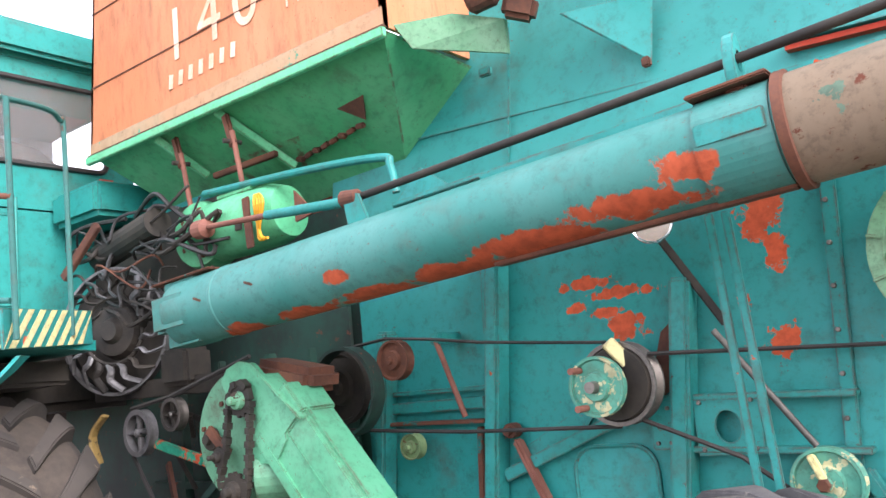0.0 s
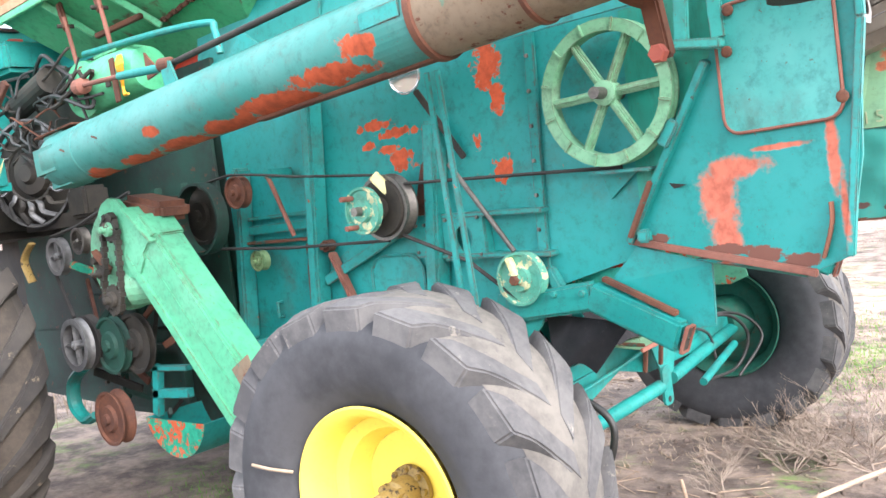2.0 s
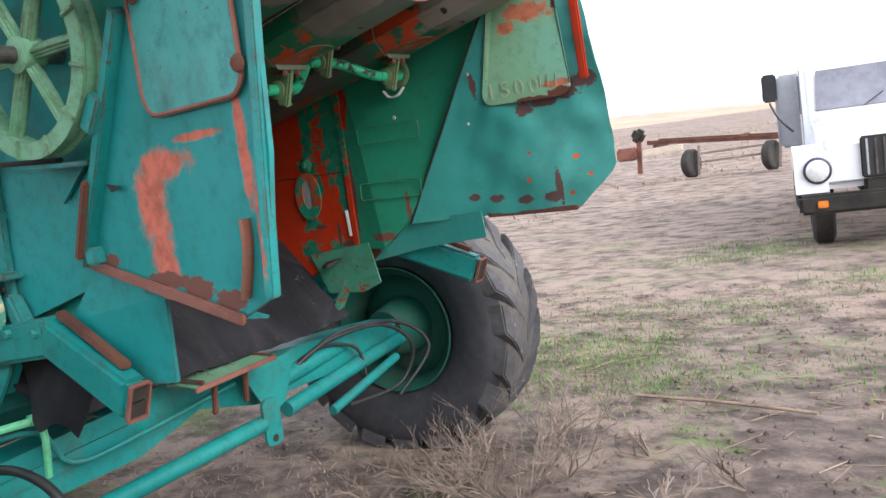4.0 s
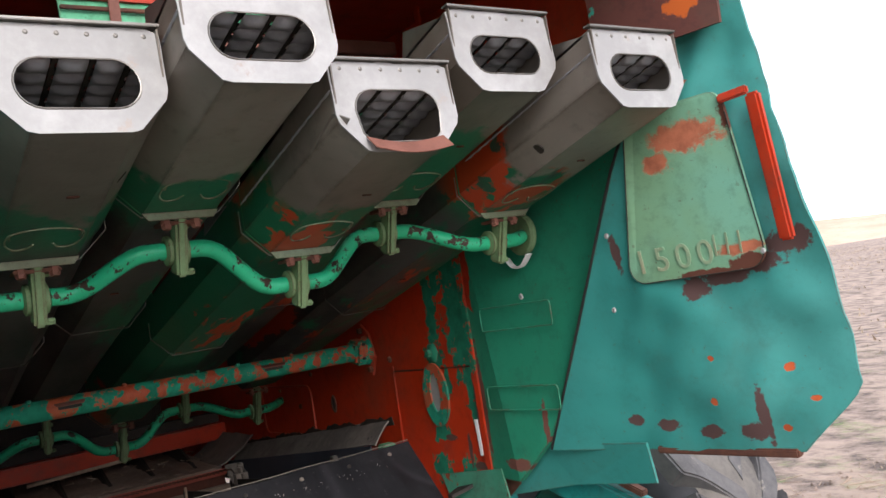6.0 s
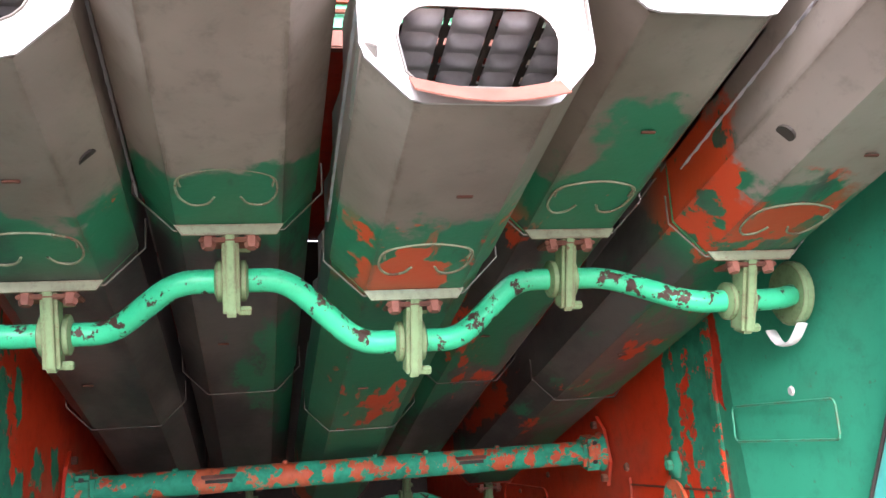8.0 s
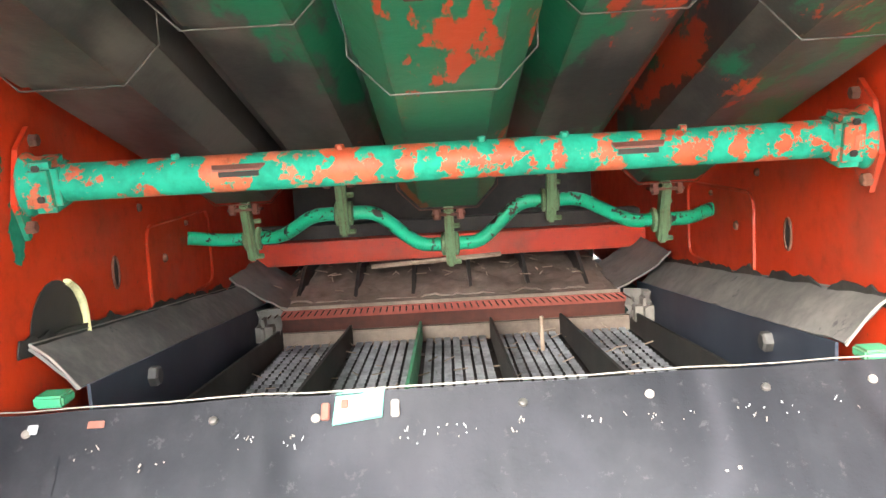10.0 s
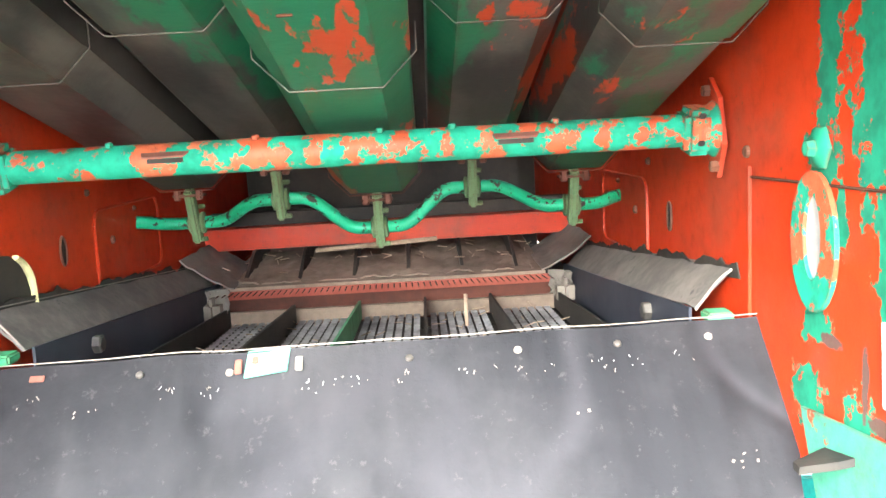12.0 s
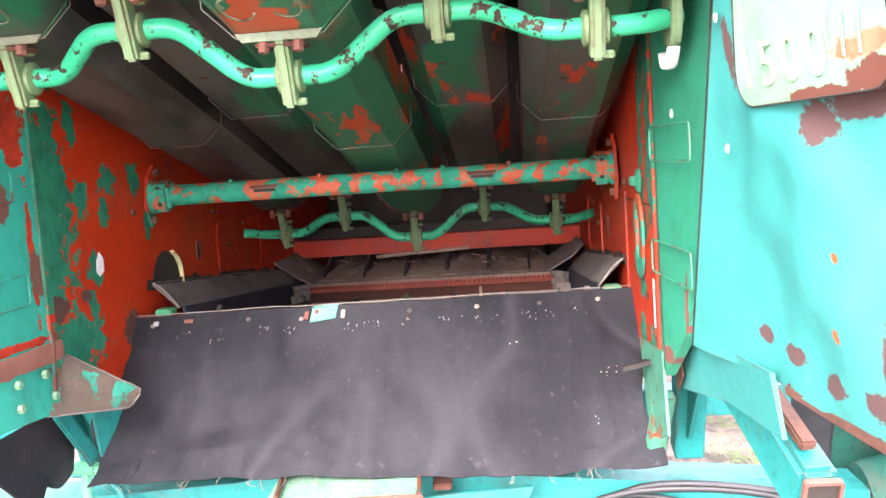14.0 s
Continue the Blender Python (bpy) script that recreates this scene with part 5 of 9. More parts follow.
def straw_walker(k, yc, dx, dz, torn):
    sag, short = ((0.004, 0.0), (0.012, 0.0), (0.014, 0.035), (0.0, 0.0), (-0.002, -0.012))[k]
    xr, xl, xm, xf = 1.425 + dx - short, 0.893 + dx, 0.06 + dx, -0.975 + dx
    z_r, z_l, z_m, z_f = 2.040 + dz - sag, 1.908 + dz, 1.712 + dz, 1.460 + dz
    bm = bmesh.new()
    trough(yc, xr, z_r, xl, z_l, 1.0, 0.17, 0.003, bm)
    w = cpart("straw_walker", bm, m_walkers[k], "sheet-steel straw walker trough, bare metal and old green paint")
    bm = bmesh.new()
    trough(yc, xl + 0.02, z_l + 0.008, xm, z_m, 0.97, 0.17, 0.003, bm)
    part("middle_trough", bm, m_walkers[k], w, "trough section with worn green paint")
    bm = bmesh.new()
    trough(yc, xm + 0.03, z_m + 0.014, xf, z_f, 0.95, 0.20, 0.003, bm)
    part("front_trough", bm, m_walkers[k], w, "trough section with worn green paint")
    bm = bmesh.new()
    lip(yc, xl, z_l, 1, bm)
    part("folded_lip", bm, m_bare, w)
    part("end_flange", plate([(xl + 0.005, yc + a, z_l + b) for a, b in ((-0.082, 0.0), (-0.070, -0.016), (0.070, -0.016), (0.082, 0.0))], (0.004, 0, 0.001)), m_flange, w, "pale green folded end flange")
    bm = bmesh.new()
    lip(yc, xm, z_m, 0.97, bm)
    part("folded_lip", bm, m_iron, w)
    bm = bmesh.new()
    lip(yc, xf, z_f, 0.95, bm)
    part("folded_lip", bm, m_rust, w)
    # closed end below the bearing
    part("end_sheet", plate([(xl - 0.005, yc + a, z_l + b) for a, b in ((-0.13, 0.17), (-0.13, 0.056), (-0.078, 0), (0.078, 0), (0.13, 0.056), (0.13, 0.17))], (-0.004, 0, 0)), m_tank_green, w)
    # end plate with a stadium hole
    n = 48
    outer, inner = [], []
    octo = [(0.135, 0.172), (-0.135, 0.172), (-0.135, 0.056), (-0.08, -0.003), (0.08, -0.003), (0.135, 0.056)]
    segs = [(octo[i], octo[(i + 1) % 6]) for i in range(6)]
    ln = [math.dist(a, b) for a, b in segs]
    oc = (0.0, 0.085)
    for i in range(n):
        a = 2 * math.pi * i / n
        c, s = math.cos(a), math.sin(a)
        best = 9
        for p, q in segs:
            ex, ey = q[0] - p[0], q[1] - p[1]
            den = c * ey - s * ex
            if abs(den) > 1e-9:
                t = ((p[0] - oc[0]) * ey - (p[1] - oc[1]) * ex) / den
                u = ((p[0] - oc[0]) * s - (p[1] - oc[1]) * c) / den
                if t > 0 and -1e-6 <= u <= 1 + 1e-6:
                    best = min(best, t)
        jag = 0.004 * noise.noise(V(c * 5, s * 5, yc * 9)) if s > 0.3 else 0
        outer.append((oc[0] + c * (best + jag), oc[1] + s * (best + jag)))
        rr, hw = 0.041, 0.052
        t = 0.0
        if abs(c) * rr > 1e-9 and abs(s) * hw <= abs(c) * 0 + 1e9:
            lo, hi = 0.0, 0.2
            for _ in range(30):
                mid = (lo + hi) / 2
                px, py = abs(c * mid), abs(s * mid)
                d = (math.hypot(max(px - hw, 0), py) - rr)
                lo, hi = (mid, hi) if d < 0 else (lo, mid)
            t = lo
        else:
            t = rr
        drop = -0.02 if torn and s < -0.2 else 0.0
        inner.append((oc[0] + c * t, oc[1] - 0.008 + s * t + drop))
    def P(p):
        return (xr + 0.004 - (p[1] - 0.05) * 0.10, yc + p[0], z_r + p[1])
    part("end_plate", ring_plate([P(p) for p in outer], [P(p) for p in inner], (-0.004, 0, 0)), m_plate, w, "bright bare end plate with a long round-ended hole")
    part("hole_bead", tube([P(p) for p in inner] + [P(inner[0])], 0.0018, 5, 1), m_bare, w)
    for i in range(6):
        part("rivet", lathe((xr + 0.002 - 0.012, yc - 0.11 + i * 0.044, z_r + 0.158), (1, 0, 0), ((0.0045, 0), (0.004, 0.004), (0.002, 0.005)), 8), m_bare, w)
    if torn:
        part("torn_lip", sheet(lambda u, v: (xr + 0.012 + 0.03 * v, yc - 0.085 + 0.17 * u, z_r + 0.026 - 0.026 * v - 0.012 * math.sin(u * 3.1)), 10, 3, 0.002), m_rust_pink, w, "bent torn lip")
        part("torn_lip", plate([(xr - 0.01, yc - 0.136, z_r + 0.075), (xr + 0.02, yc - 0.12, z_r + 0.055), (xr - 0.14, yc - 0.10, z_r + 0.0), (xr - 0.12, yc - 0.135, z_r + 0.03)], (0, 0.002, 0.002)), m_bare, w)
    # louvred grate inside: five columns of rounded louvres with slotted webs between
    bm, web = bmesh.new(), bmesh.new()
    def gz(x):
        return z_r + 0.122 - (xr - x) * 0.245
    for j in range(-2, 3):
        yj = yc + j * 0.0565
        for i in range(14):
            x = xr - 0.012 - i * 0.034
            def louvre(u, v):
                bulge = math.sin(math.pi * min(1.0, u * 1.25)) if u < 0.8 else 0.0
                side = (1 - abs(2 * v - 1) ** 4)
                xx = x - 0.041 * u
                return (xx, yj - 0.022 + 0.044 * v, gz(xx) - 0.009 * bulge * side - 0.002 * u)
            sheet(louvre, 6, 5, 0.0014, bm)
            if j < 2:
                yw = yj + 0.02825
                for xx, ln in ((x - 0.003, 0.020), ):
                    box((xx - 0.004, yw, gz(xx) + 0.002), (ln, 0.019, 0.003), pose(0, 0, 0, 0, -14, 0).to_3x3(), 0, web)
    for j in range(-2, 2):
        yw = yc + (j + 0.5) * 0.0565
        a, b = xr - 0.012, xr - 0.012 - 14 * 0.034
        beam((a, yw, gz(a) + 0.001), (b, yw, gz(b) + 0.001), 0.006, 0.003, bev=0, bm=web)
    part("grate", bm, m_grate, w, "grey louvred straw grate", True)
    part("grate_web", web, m_dark, w, "dark slotted webs of the grate")
    # side saw teeth, proud of the trough
    for s in (-1, 1):
        for i in range(5):
            x = xr - 0.02 - i * 0.19
            z = z_r + 0.165 - (xr - x) * 0.26
            part("saw_tooth", plate([(x, yc + s * 0.132, z), (x - 0.17, yc + s * 0.132, z - 0.044), (x - 0.15, yc + s * 0.132, z + 0.02)], (0, 0.003, 0)), m_bare, w)
    part("top_fold", beam((xr - 0.008, yc - 0.135, z_r + 0.176), (xr - 0.008, yc + 0.135, z_r + 0.176), 0.022, 0.005, bev=0.001), m_bare, w)
    # handle-like pressing
    def under(dx, dy):
        dx = 0.072 + (dx - 0.05) * 1.6
        return (xl + dx, yc + dy * 0.9, z_l + dx * 0.248 - 0.002)
    for arc in ([(0.062, -0.020), (0.050, -0.032), (0.048, -0.056), (0.062, -0.074), (0.084, -0.077), (0.098, -0.066), (0.106, -0.03), (0.108, 0.0), (0.106, 0.03), (0.098, 0.066), (0.084, 0.077), (0.062, 0.074), (0.048, 0.056), (0.050, 0.032), (0.062, 0.020)],
                [(0.096, -0.066), (0.091, -0.072), (0.080, -0.070)], [(0.096, 0.066), (0.091, 0.072), (0.080, 0.070)]):
        part("pressing", tube([under(*p) for p in arc], 0.0022, 5, 3), m_flange, w)
    for xx, yy2 in ((xl + 0.30, 0.02), (xl - 0.50, -0.03)):
        zz = z_l + (xx - xl) * (0.248 if xx > xl else 0.236) - 0.004
        part("rust_mark", box((xx, yc + yy2, zz), (0.006, 0.022, 0.003), pose(0, 0, 0, 0, -14, 0).to_3x3(), 0.001), m_rust, w)
    if k in (0, 4):
        s = 1 if yc < 0.5 else -1
        part("side_slot", lathe((1.19 + dx, yc + s * 0.105, z_l + 0.105), (0, s, -1), ((0.016, -0.002), (0.014, 0.004)), 12), m_dark, w)
    # hanger with bolts and the wooden-bush bearing round the crank
    for xb, zb, xt, zt in ((CRANKS[0][0] + dx, CRANKS[0][1] + dz, xl - 0.015, z_l), (CRANKS[1][0] + dx, CRANKS[1][1] + dz, xf - 0.02, z_f)):
        part("hanger_plate", box((xt - 0.004, yc, zt - 0.022), (0.05, 0.092, 0.008), None, 0.002), m_rust, w)
        part("hanger", beam((xt + 0.004, yc, zt), (xb + 0.006, yc, zb - 0.056), 0.026, 0.046, (1, 0, 0), 0.006), m_clamp, w, "olive-green bearing hanger")
        part("bearing", lathe((xb, yc - 0.02, zb), (0, 1, 0), ((0.022, -0.006), (0.033, -0.002), (0.033, 0.006), (0.027, 0.008), (0.027, 0.032), (0.033, 0.034), (0.033, 0.042), (0.022, 0.046)), 22), m_clamp, w, "olive-green crank bearing", True)
        for sy in (-0.032, 0.032):
            part("hanger_bolt", bolt((xt + 0.01, yc + sy, zt - 0.01), (0.2, 0, -1), 0.011, 0.026), m_rust_pink, w)
        part("clamp_bolt", bolt((xb + 0.01, yc + 0.012, zb - 0.05), (0, 1, 0), 0.008, 0.018), m_clamp, w)
        part("clamp_bolt", bolt((xb + 0.01, yc + 0.012, zb + 0.05), (0, 1, 0), 0.008, 0.018), m_clamp, w)


for i, (a, b, c) in enumerate(WALK):
    straw_walker(i, a, b, c, i == 2)


def crank(x, z0, r, ends, name):
    """A bent pipe through the five bearings; its ends lie on the axis of the throws."""
    knots = [(ends[0], 0.0, THROW)]
    for yc, dx, dz in WALK:
        knots += [(yc - 0.085, dx, dz), (yc + 0.085, dx, dz)]
    knots.append((ends[1], 0.0, THROW))
    def at(y):
        for (a, p, q), (b, p2, q2) in zip(knots, knots[1:]):
            if y <= b:
                f = max(0.0, (y - a) / (b - a))
                return p + (p2 - p) * f, q + (q2 - q) * f
        return knots[-1][1:]
    pts = []
    n = 150
    for i in range(n + 1):
        y = ends[0] + (ends[1] - ends[0]) * i / n
        near = [at(y + (j - 5) * 0.0056) for j in range(11)]
        pts.append((x + sum(p for p, _ in near) / 11, y, z0 + sum(q for _, q in near) / 11))
    return cpart(name, tube(pts, r, 16, 1), m_crank, "bright green chipped crankshaft of bent pipe", True)


k1 = crank(*CRANKS[0], 0.0192, (0.05, 1.53), "crankshaft")
crank(*CRANKS[1], 0.019, (0.07, 1.53), "crankshaft")
ZK = CRANKS[0][1] + THROW
part("end_flange", lathe((0.833, 1.515, ZK), (0, 1, 0), ((0.055, -0.006), (0.06, 0.0), (0.06, 0.012)), 24), m_clamp, k1)
part("end_flange", lathe((0.833, 0.07, ZK), (0, -1, 0), ((0.055, -0.006), (0.06, 0.0), (0.06, 0.012)), 24), m_clamp, k1)
# daylight beside the flange, painted as a white crescent
part("daylight_gap", tube([(0.86, 1.515, ZK - 0.06), (0.825, 1.515, ZK - 0.088), (0.785, 1.515, ZK - 0.088), (0.76, 1.515, ZK - 0.06)], 0.012, 8, 4, flat=0.3), m_whitemark, k1, "white crescent painted as daylight at the flange")


def cross_rail():
    x, z = -0.155, 1.602
    r = cpart("cross_rail", cyl((x, 0.10, z), (x, 1.50, z), 0.0325, n=24), m_rail, "cross tube with flaking red and green paint", True)
    for y, s in ((0.12, 1), (1.475, -1)):
        part("collar", box((x, y, z), (0.088, 0.058, 0.088), pose(0, 0, 0, 0, 12, 0), 0.012), m_rail, r)
        wy = y - s * 0.046
        part("flange", plate([(x - 0.075, wy, z + 0.03), (x - 0.02, wy, z + 0.10), (x + 0.03, wy, z + 0.06), (x + 0.055, wy, z - 0.03), (x + 0.02, wy, z - 0.095), (x - 0.03, wy, z - 0.06)], (0, s * 0.010, 0)), m_in_red, r, "red diamond-shaped wall flange")
        part("neck", lathe((x, wy, z), (0, s, 0), ((0.056, 0.010), (0.048, 0.02), (0.046, 0.045)), 20), m_rail, r, "", True)
        for dx2, zz in ((-0.02, 0.075), (0.022, -0.072)):
            part("flange_bolt", bolt((x + dx2, wy + s * 0.010, z + zz), (0, s, 0), 0.012, 0.014), m_rust, r)
        for zz in (0.026, -0.026):
            part("collar_hole", box((x + 0.047 + zz * 0.2, y, z + zz), (0.006, 0.013, 0.011), pose(0, 0, 0, 0, 12, 0), 0.002), m_dark, r)
    for y in (0.45, 1.12):
        part("clip", plate([(x + 0.030, y - 0.045, z + 0.012), (x + 0.030, y + 0.045, z + 0.012), (x + 0.046, y + 0.038, z + 0.004), (x + 0.046, y - 0.040, z + 0.004)], (0, 0, 0.003)), m_rust_pink, r, "bent tin lip")
        part("slit", box((x + 0.0315, y, z - 0.001), (0.003, 0.07, 0.010), None, 0.001), m_dark, r)
    for y in (0.34, 0.62, 0.86, 1.0, 1.2):
        part("weld", bolt((x + 0.01, y, z + 0.030), (0.2, 0, 1), 0.008, 0.008), m_rail, r)


cross_rail()


# rubber apron and the cleaning shoe behind it
def shoe():
    def ap(u, v):
        y = 0.045 + 1.49 * u
        x = 0.015 + 0.33 * v + 0.05 * math.sin(v * 2.6) + 0.008 * noise.noise(V(u * 5, v * 3, 2))
        z = 1.262 - 0.014 * (1 - u) - 0.39 * v - 0.03 * math.sin(v * 3.1) + 0.006 * noise.noise(V(u * 9, v * 6, 7)) + 0.012 * math.sin(u * 6.2) * v
        if v > 0.85:
            z += 0.012 * noise.noise(V(u * 14, 0, 3))
        if u < 0.08:
            y += 0.0 + 0.03 * math.sin(v * 9)
        if u > 0.93:
            y += 0.02 * math.sin(v * 8)
        d = u - (0.385 - 0.27 * v)
        fold = -0.038 * math.exp(-(d / 0.035) ** 2 if d < 0 else -(d / 0.10) ** 2) * min(1, v * 6) * max(0.0, min(1, (0.78 - v) * 6))
        fold += 0.05 * max(0.0, v - 0.62) * max(0.0, 1 - u / 0.28)
        fold += 0.010 * noise.noise(V(u * 40, v * 9, 4)) * math.exp(-((u - 0.445) / 0.028) ** 2)
        return (x + fold * 0.76, y, z + fold * 0.65)
    a = cpart("rubber_apron", sheet(ap, 120, 44, 0.006), m_apron2, "heavy dark rubber apron sheet, dusty and frayed", True)
    part("apron_edge", tube([Vector(ap(i / 20, 0)) + V(0, 0, 0.005) for i in range(21)], 0.0014, 5, 1), m_dust, a, "pale cut edge")
    random.seed(4)
    for i, u in enumerate((0.045, 0.25, 0.355, 0.57, 0.70, 0.82, 0.93)):
        p = Vector(ap(u, 0.055))
        part("washer", lathe(p, (0.6, 0, 0.8), ((0.0075, 0.004), (0.0065, 0.008), (0.003, 0.009)), 12), m_iron if i % 2 else m_dust, a)
    lean = pose(0, 0, 0, 0, 46, 0)
    tag = Vector(ap(0.40, 0.05))
    part("clip", plate([tag + V(*p) for p in ((-0.022, -0.036, 0.026), (-0.026, 0.040, 0.032), (0.012, 0.036, -0.002), (0.016, -0.040, -0.010))], (0.003, 0, 0.004)), m_clip, a, "pale mint bent metal clip")
    part("clip_mark", box(tag + V(-0.004, -0.022, 0.017), (0.016, 0.012, 0.002), lean, 0.001), m_rust_pink, a)
    for dy in (-0.052, 0.056):
        part("clip_end", box(tag + V(0.002, dy, 0.008), (0.030, 0.014, 0.004), lean, 0.002), m_dust if dy > 0 else m_rust_pink, a)
    part("clip_end", box(Vector(ap(0.128, 0.05)) + V(0.002, 0, 0.007), (0.012, 0.026, 0.003), lean, 0.001), m_rust_pink, a)
    part("clip_end", box(Vector(ap(0.052, 0.05)) + V(0.002, 0, 0.007), (0.016, 0.016, 0.003), lean, 0.001), m_plate, a)
    # chalky scratches under the upper edge, in clusters
    rng = random.Random(14)
    for c, n, wide in ((0.115, 5, 0.02), (0.285, 7, 0.012), (0.33, 7, 0.012), (0.445, 4, 0.006), (0.475, 5, 0.012), (0.51, 5, 0.01), (0.56, 6, 0.010), (0.635, 5, 0.012), (0.70, 7, 0.014), (0.745, 3, 0.02), (0.80, 8, 0.016), (0.84, 4, 0.01), (0.90, 3, 0.02)):
        for _ in range(n):
            p = Vector(ap(min(0.97, c + rng.gauss(0, wide * 0.6)), 0.095 + abs(rng.gauss(0, 0.018))))
            ln = rng.choice((0.002, 0.003, 0.004, 0.008))
            part("chalk_mark", box(p + V(0.004, 0, 0.005), (ln, rng.uniform(0.0008, 0.0022), 0.001), pose(0, 0, 0, 0, 46, rng.gauss(0, 35)).to_3x3()), m_plate if rng.random() < 0.5 else m_dust, a)
    for c, v0, n in ((0.94, 0.42, 7), (0.19, 0.16, 4), (0.77, 0.25, 2), (0.90, 0.68, 3)):
        for _ in range(n):
            p = Vector(ap(min(0.985, c + rng.gauss(0, 0.008)), v0 + rng.gauss(0, 0.012)))
            part("chalk_mark", box(p + V(0.004, 0, 0.005), (rng.uniform(0.002, 0.006), rng.uniform(0.002, 0.006), 0.001), pose(0, 0, 0, 0, 46, rng.uniform(-60, 60)).to_3x3()), m_dust, a)
    random.seed(4)
    bm = bmesh.new()
    for i in range(26):
        p = Vector(ap(random.uniform(0.02, 0.98), 1.0))
        tube([p, p + V(0.012, random.uniform(-0.01, 0.01), -0.008), p + V(0.018, random.uniform(-0.02, 0.02), -random.uniform(0.010, 0.025))], 0.0008, 4, 1, bm)
    tagged(part("frayed_threads", bm, m_dustpan, a), kind="stuff")
    # side plates of the shoe with dusty rubber strips
    for y, s in ((0.158, 1), (1.453, -1)):
        cpart("shoe_side", plate([(-0.12, y, 1.02), (-1.65, y, 0.93), (-1.65, y, 1.11), (-0.12, y, 1.255)], (0, s * 0.006, 0)), m_blue_steel, "dark blue-grey shoe side plate")
        cpart("seal_strip", sheet(lambda u, v: (-0.09 - 1.50 * u, y - s * (0.075 * (1 - v)), 1.332 - 0.15 * u - 0.075 * v + 0.004 * math.sin(v * 3.1) + 0.007 * noise.noise(V(u * 12, v * 3, s))), 24, 5, 0.006), m_seal, "dusty rubber seal strip", True)
        cpart("seal_end", tube([(-0.09, y - s * 0.075, 1.335), (-0.085, y - s * 0.04, 1.312), (-0.085, y + s * 0.004, 1.257)], 0.0028, 6, 3), m_dust)
        cpart("seal_edge", tube([(-0.09 - 1.50 * u, y - s * 0.076, 1.337 - 0.15 * u) for u in (0, 0.25, 0.5, 0.75, 1)], 0.0016, 5, 1), m_dust)
        cpart("floor_strip", plate([(-0.02, y, 1.06), (-3.0, y, 1.0), (-3.0, y - s * 0.11, 1.0), (-0.02, y - s * 0.11, 1.06)], (0, 0, -0.01)), m_dark)
        cpart("side_bolt", bolt((-0.415, y + s * 0.006, 1.187), (0, s, 0), 0.022, 0.02), m_iron)
        cpart("corner_tin", box((-0.06, y - s * 0.03, 1.25), (0.05, 0.05, 0.02), None, 0.004), m_tank_green)
    # sieve with rows of louvres between dividers
    zs = lambda x: 1.045 + (x + 0.10) * 0.045
    for i in range(6):
        y = 0.222 + i * 0.232
        cpart("divider", plate([(-0.16, y, 1.04), (-1.48, y, 0.98), (-1.48, y, 1.045), (-0.16, y, 1.15)], (0, 0.008, 0)), m_dark if i != 2 else m_tank_green)
    for j in range(5):
        bm = bmesh.new()
        y0 = 0.237 + j * 0.232
        for i in range(30):
            x = -0.16 - i * 0.045
            for k in range(7):
                box((x, y0 + 0.016 + k * 0.029, zs(x)), (0.017, 0.021, 0.002), pose(0, 0, 0, 0, 20, 0).to_3x3(), 0, bm)
        tagged(cpart("sieve", bm, m_sieve, "bright louvred sieve section"), kind="stuff")
    cpart("pan_floor", plate([(-1.4, 0.03, 0.955), (-3.0, 0.03, 0.955), (-3.0, 1.53, 0.955), (-1.4, 1.53, 0.955)], (0, 0, -0.01)), m_dark)
    cpart("sieve_tray", plate([(-0.12, 0.16, 1.01), (-1.65, 0.16, 0.935), (-1.65, 1.45, 0.935), (-0.12, 1.45, 1.01)], (0, 0, -0.01)), m_dark)
    cpart("shoe_beam", beam((-1.50, 0.16, 1.0), (-1.50, 1.45, 1.0), 0.03, 0.05), m_dustpan)
    # grain pan with comb
    pan = cpart("grain_pan", plate([(-1.505, 0.20, 1.10), (-2.505, 0.20, 1.16), (-2.505, 1.36, 1.16), (-1.505, 1.36, 1.10)], (0, 0, 0.012)), m_dustpan, "dusty brown grain pan")
    for i in range(6):
        y = 0.26 + i * 0.2
        part("pan_rib", plate([(-1.585, y, 1.112), (-1.805, y, 1.20), (-2.405, y, 1.24), (-2.405, y, 1.16)], (0, 0.012, 0)), m_dark, pan)
    part("pan_front", plate([(-1.53, 0.20, 1.085), (-1.53, 1.38, 1.085), (-1.56, 1.38, 0.93), (-1.56, 0.20, 0.93)], (-0.01, 0, 0)), m_panfront, pan, "dark rusty red sheet under the comb")
    part("comb_bar", beam((-1.505, 0.18, 1.085), (-1.505, 1.38, 1.085), 0.02, 0.03), m_redframe, pan, "red comb bar")
    bm = bmesh.new()
    for i in range(56):
        y = 0.20 + i * 0.0212
        cyl((-1.505, y, 1.095), (-1.395, y + 0.004, 1.10), 0.0025, n=4, bm=bm)
    part("comb_teeth", bm, m_rust, pan)
    cpart("side_dust_flap", sheet(lambda u, v: (-1.43 - 0.5 * u - 0.03 * v, 0.085 + 0.17 * v, 1.235 - 0.115 * v - 0.05 * v * (1 - v) + 0.012 * noise.noise(V(u * 6, v * 5, 2))), 14, 8, 0.006), m_seal, "dusty rubber corner flap", True)
    cpart("side_dust_flap", sheet(lambda u, v: (-1.43 - 0.5 * u - 0.03 * v, 1.515 - 0.17 * v, 1.235 - 0.115 * v - 0.05 * v * (1 - v) + 0.012 * noise.noise(V(u * 6, v * 5, 7))), 14, 8, 0.006), m_seal, "dusty rubber corner flap", True)
